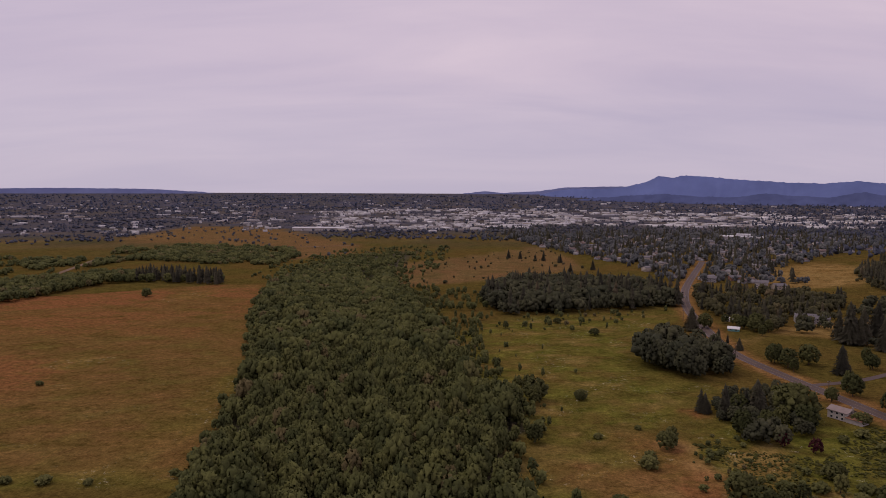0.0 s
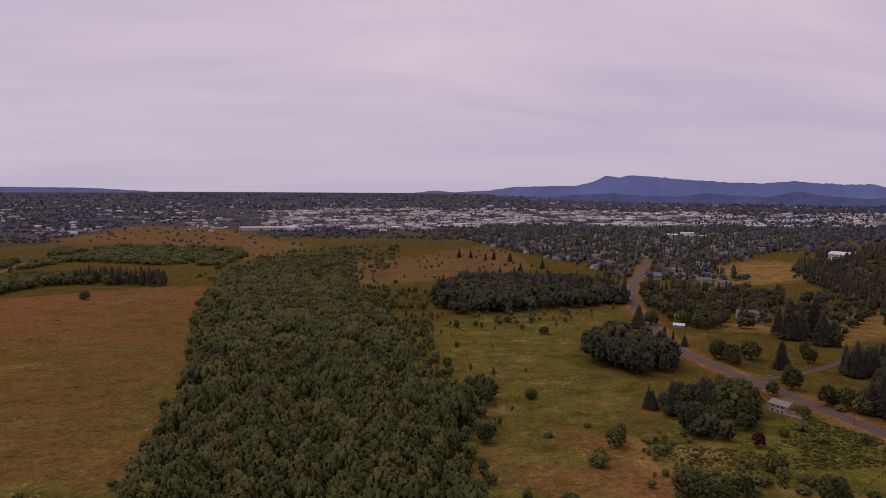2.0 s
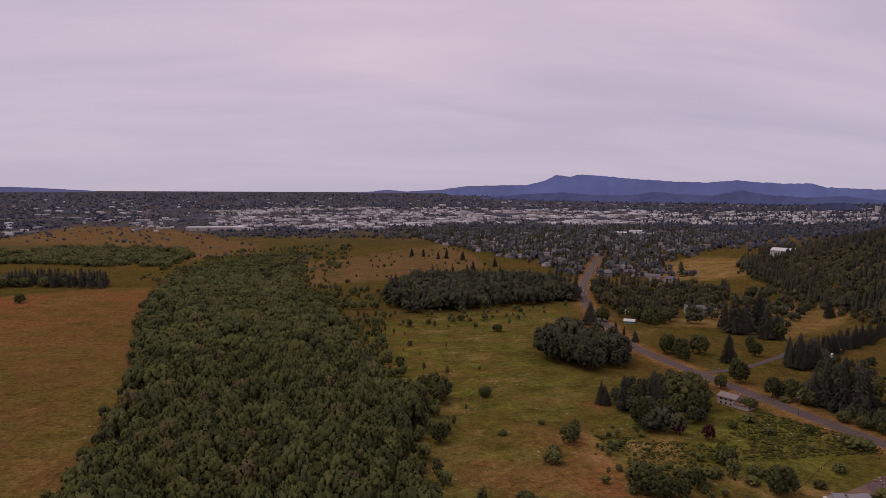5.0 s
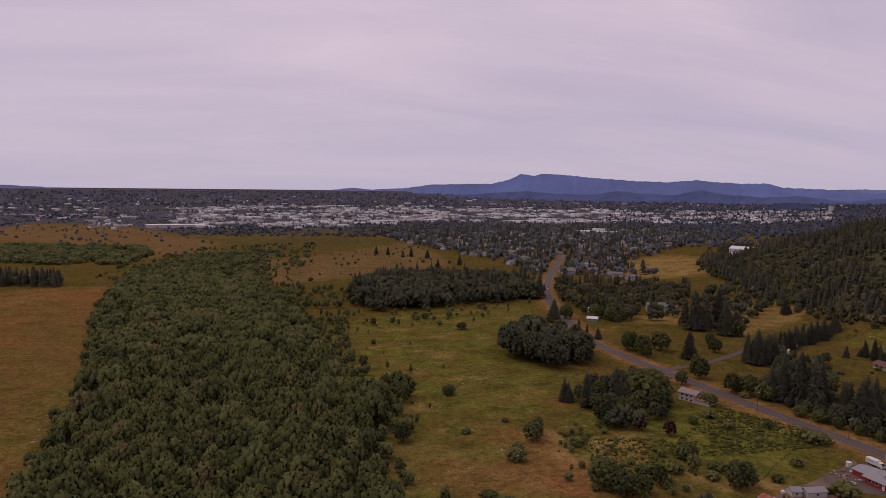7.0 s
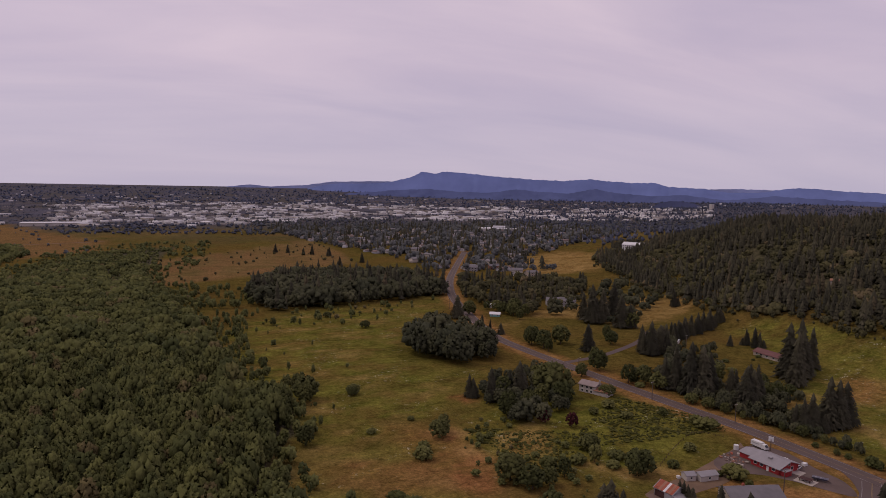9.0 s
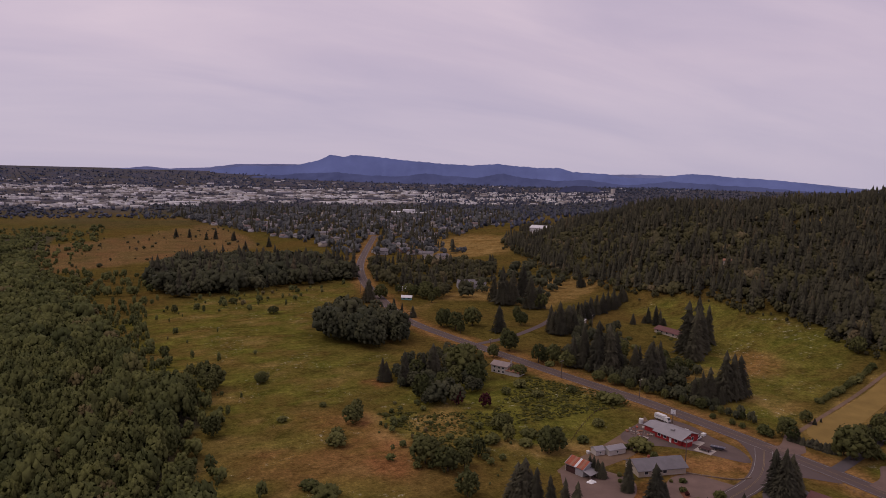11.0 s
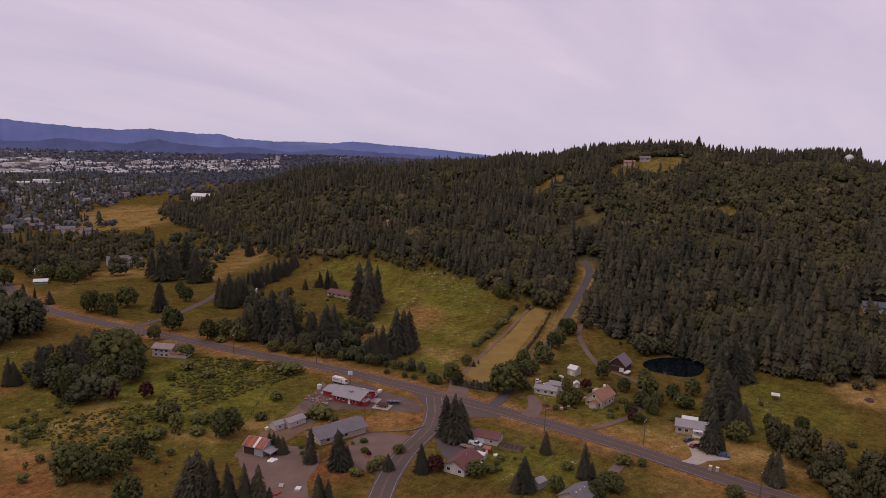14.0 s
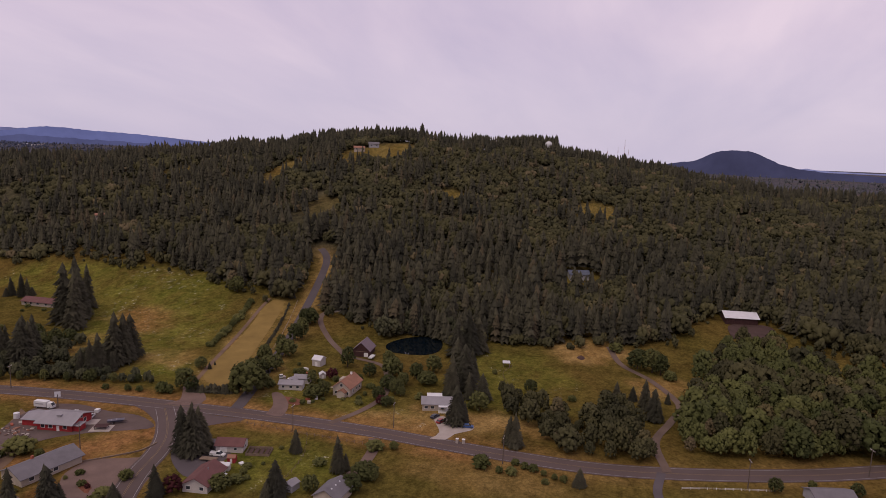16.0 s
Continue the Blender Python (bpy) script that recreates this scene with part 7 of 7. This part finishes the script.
fence("weathered post-and-rail fence along the road verge", [(259, 186), (257, 160), (256, 134)], M_WOOD)
fence("weathered fence between two gardens", [(256, 156), (240, 150), (222, 148)], M_WOOD)
fence("pale fence beside the mown strip", [(301, 206.5), (351, 221), (401, 236), (426, 244)], M_CREAM)
fence("post fence round the sloping field", [(300, 85), (330, 90), (352, 98), (366, 96)], M_WOOD)
fence("low white guard fence along the road", [(258, 22), (262, 8), (266, -8)], M_TRIM, 2.5, 0.8)
fence("dark fence along the overgrown plot", [(190, 262), (210, 278), (230, 290), (240, 282)], M_DARKWOOD)

# letterboxes, tarpaulins, scrap and logs
for x_, y_ in ((268.6, 101.2), (268.9, 98.8)):
    t = thing("utility_box", "pale utility box at the roadside", "box", x_, y_, 0, "utility boxes")
    part("cabinet", *block(-0.5, 0.5, -0.5, 0.5, -0.1, 1.7), M_CONCRETE, t)
    part("lid", *block(-0.55, 0.55, -0.55, 0.55, 1.7, 1.8), M_TRIM, t)


def heap(name, label, category, x_, y_, rx_, ry_, h_, mat, seed):
    r_ = np.random.RandomState(seed)
    v, f = [], []
    for j in range(5):
        k = j / 4
        for i in range(12):
            a = 6.283 * i / 12
            q = (1 - k ** 1.4) * r_.uniform(0.8, 1.15)
            v.append((rx_ * q * math.cos(a), ry_ * q * math.sin(a), h_ * k * r_.uniform(0.8, 1.1) - 0.1))
    for j in range(4):
        f += [(i + 12 * j, (i + 1) % 12 + 12 * j, (i + 1) % 12 + 12 * j + 12, i + 12 * j + 12) for i in range(12)]
    t = thing(name, label, category, x_, y_, r_.uniform(0, 90))
    part("cover" if "tarp" in name else "mound", v, f, mat, t)


heap("tarpaulin", "crumpled white tarpaulin over a heap", "tarpaulin", 172.6, 226.2, 2.2, 1.6, 1.3, M_TARP, 1)
heap("tarpaulin", "teal tarpaulin over stored goods", "tarpaulin", 308.4, 318.2, 5.0, 2.2, 1.8, M_TEAL, 2)
heap("tarpaulin", "white sheeting between the firs", "tarpaulin", 299.0, 340.5, 4.0, 3.0, 1.6, M_TARP, 3)
heap("tarpaulin", "white sheeting over a vehicle", "tarpaulin", 305.5, 337.5, 4.5, 2.4, 1.8, M_TARP, 4)
heap("mulch_mound", "low mound of reddish mulch", "mound", 199.0, 205.0, 6.0, 2.0, 0.7, M_MULCH, 6)
heap("brush_heap", "heap of dark brush in the field", "heap", 394.0, 63.0, 3.0, 2.2, 1.6, M_SOIL, 7)
heap("brush_heap", "brown heap of cut brush in the meadow", "heap", 355.0, 312.0, 3.6, 2.6, 1.2, M_SOIL, 8)
rr2 = random.Random(9)
t = thing("rubble_pile", "scattered pale rubble and broken blocks", "rubble", 224.5, 257.5, 0)
for i in range(46):
    a_, q_ = rr2.uniform(0, 6.28), rr2.uniform(0, 1) ** 0.6
    s_ = rr2.uniform(0.25, 0.75)
    cx_, cy_ = 4.5 * q_ * math.cos(a_), 7 * q_ * math.sin(a_)
    v, f = block(-s_, s_, -s_ * 0.7, s_ * 0.7, -0.1, s_ * rr2.uniform(0.5, 1.0))
    c_, n_ = math.cos(a_ * 7), math.sin(a_ * 7)
    part("block", [(cx_ + p * c_ - q * n_ + rr2.uniform(-0.1, 0.1), cy_ + p * n_ + q * c_, r_) for p, q, r_ in v], f, (M_CONCRETE, M_PAD, M_R_TAN)[i % 3], t)
t = thing("log_pile", "grey logs and stored trailers at the wood's edge", "logs", 420.4, 214.3, -60)
for i in range(6):
    part("log", *block(-4.5 + 0.4 * i, 4.5 - 0.3 * i, -1.5 + 0.55 * i, -1.05 + 0.55 * i, -0.2, 0.5 + 0.1 * (i % 3)), (M_CONCRETE, M_WOOD)[i % 2], t)

t = thing("retaining_wall", "low dark timber retaining wall below the bank", "wall", 0, 0, 0, z=0)
line = smooth_line([(209, 222), (214, 216), (219, 211), (226, 205), (233, 204)], 2.4)
for (ax_, ay_), (bx_, by_) in zip(line[:-1], line[1:]):
    dx_, dy_ = (bx_ - ax_) * 0.47, (by_ - ay_) * 0.47
    mx_, my_ = (ax_ + bx_) / 2, (ay_ + by_) / 2
    ox_, oy_ = -dy_ * 0.12, dx_ * 0.12
    q = [(mx_ - dx_ - ox_, my_ - dy_ - oy_), (mx_ + dx_ - ox_, my_ + dy_ - oy_), (mx_ + dx_ + ox_, my_ + dy_ + oy_), (mx_ - dx_ + ox_, my_ - dy_ + oy_)]
    part("panel", [(p_[0], p_[1], z_) for z_ in (-0.3, 0.5) for p_ in q], [(0, 3, 2, 1), (4, 5, 6, 7), (0, 1, 5, 4), (1, 2, 6, 5), (2, 3, 7, 6), (3, 0, 4, 7)], M_WOOD, t)

# clipped hedges and rows of young conifers
HEDGE = [tree_pattern("hedge_conifer", "small clipped conifer in a hedge row", "hedge", conifer_shape(s, 5, 8, 0.40, 0.0, 0.6, 0.2, 40), M_CONIFER, trunk_shape(s, 0.5, 0.03, 0), "hedge conifers") for s in (91, 92)]


def row(patterns, a, b_, n_, h_, seed):
    r_ = random.Random(seed)
    planted(patterns, [(a[0] + (b_[0] - a[0]) * i / (n_ - 1) + r_.uniform(-0.3, 0.3), a[1] + (b_[1] - a[1]) * i / (n_ - 1) + r_.uniform(-0.3, 0.3), h_ * r_.uniform(0.8, 1.2)) for i in range(n_)], (0.9, 1.2), seed)


row(HEDGE, (298, 209.5), (419, 246), 50, 2.2, 1)
row(HEDGE, (286, 206), (282, 224), 11, 4.2, 2)
row(SHRUBS, (343, 253), (414, 270), 18, 3.0, 3)
row(SHRUBS, (258, 78), (250, 60), 6, 2.4, 4)
row(BROADS, (260, 330), (284, 252), 9, 5.5, 5)
row(FIRS, (178, 232), (179, 228), 3, 7.0, 6)

# garden shrubs and small clutter round the houses
GARDEN_A = [(296, 170, 2.2), (292, 166, 1.6), (299, 173, 1.8), (294, 175, 1.4), (311, 176, 2.4), (309, 171, 2.0), (316, 170, 2.8), (322, 181, 2.0), (328, 176, 2.2), (313, 152, 2.2), (298, 152, 1.8), (295, 158, 1.2), (331, 196, 1.8), (320, 192, 2.4), (288, 169, 1.2), (300, 195, 3.0), (222, 163, 2.4), (226, 164, 2.0), (219, 160, 1.6), (216, 162, 2.8), (243, 160, 1.4), (230, 160, 1.2), (208, 178, 1.4), (206, 182, 1.2), (236, 142, 2.4), (250, 141, 1.8)]
GARDEN_B = [(205, 212, 1.8), (201, 214, 1.4), (196, 216, 1.8), (193, 212, 1.5), (189, 222, 1.6), (186, 226, 2.0), (183, 222, 1.4), (212, 240, 3.2), (207, 246, 2.2), (196, 196, 2.6), (190, 194, 3.4), (184, 196, 2.6), (344, 400, 2.4), (372, 388, 2.0), (376, 404, 2.2), (366, 398, 1.6), (330, 378, 3.0), (340, 370, 2.6), (310, 128, 2.4), (296, 108, 1.6), (300, 106, 2.2), (304, 104, 3.0), (307, 128, 2.0)]
planted(SHRUBS, GARDEN_A + GARDEN_B, (0.9, 1.3), 21)
rc = random.Random(31)
for i, (x_, y_) in enumerate(((312, 183), (314, 186), (317, 183), (311, 194), (290, 172), (292, 169), (287, 170), (321, 187), (326, 190), (306, 334), (312, 322), (316, 319), (303, 322), (311, 329), (228, 167), (225, 173), (195, 250), (189, 249), (162, 209), (158, 206), (164, 203), (231, 262), (229, 264), (250, 244))):
    t = thing("crate", ("pale storage crate in the yard", "rust-brown storage crate in the yard", "white box-like appliance standing in the yard")[i % 3], "crate", x_, y_, rc.uniform(0, 90), "yard clutter")
    w_, d_, h_ = rc.uniform(0.5, 1.3), rc.uniform(0.4, 0.9), rc.uniform(0.4, 1.1)
    m_ = (M_CONCRETE, M_RUST, M_C_WHITE)[i % 3]
    part("body", *block(-w_, w_, -d_, d_, -0.05, h_), m_, t)
    part("lid", *block(-w_ - 0.05, w_ + 0.05, -d_ - 0.05, d_ + 0.05, h_, h_ + 0.08), m_, t)
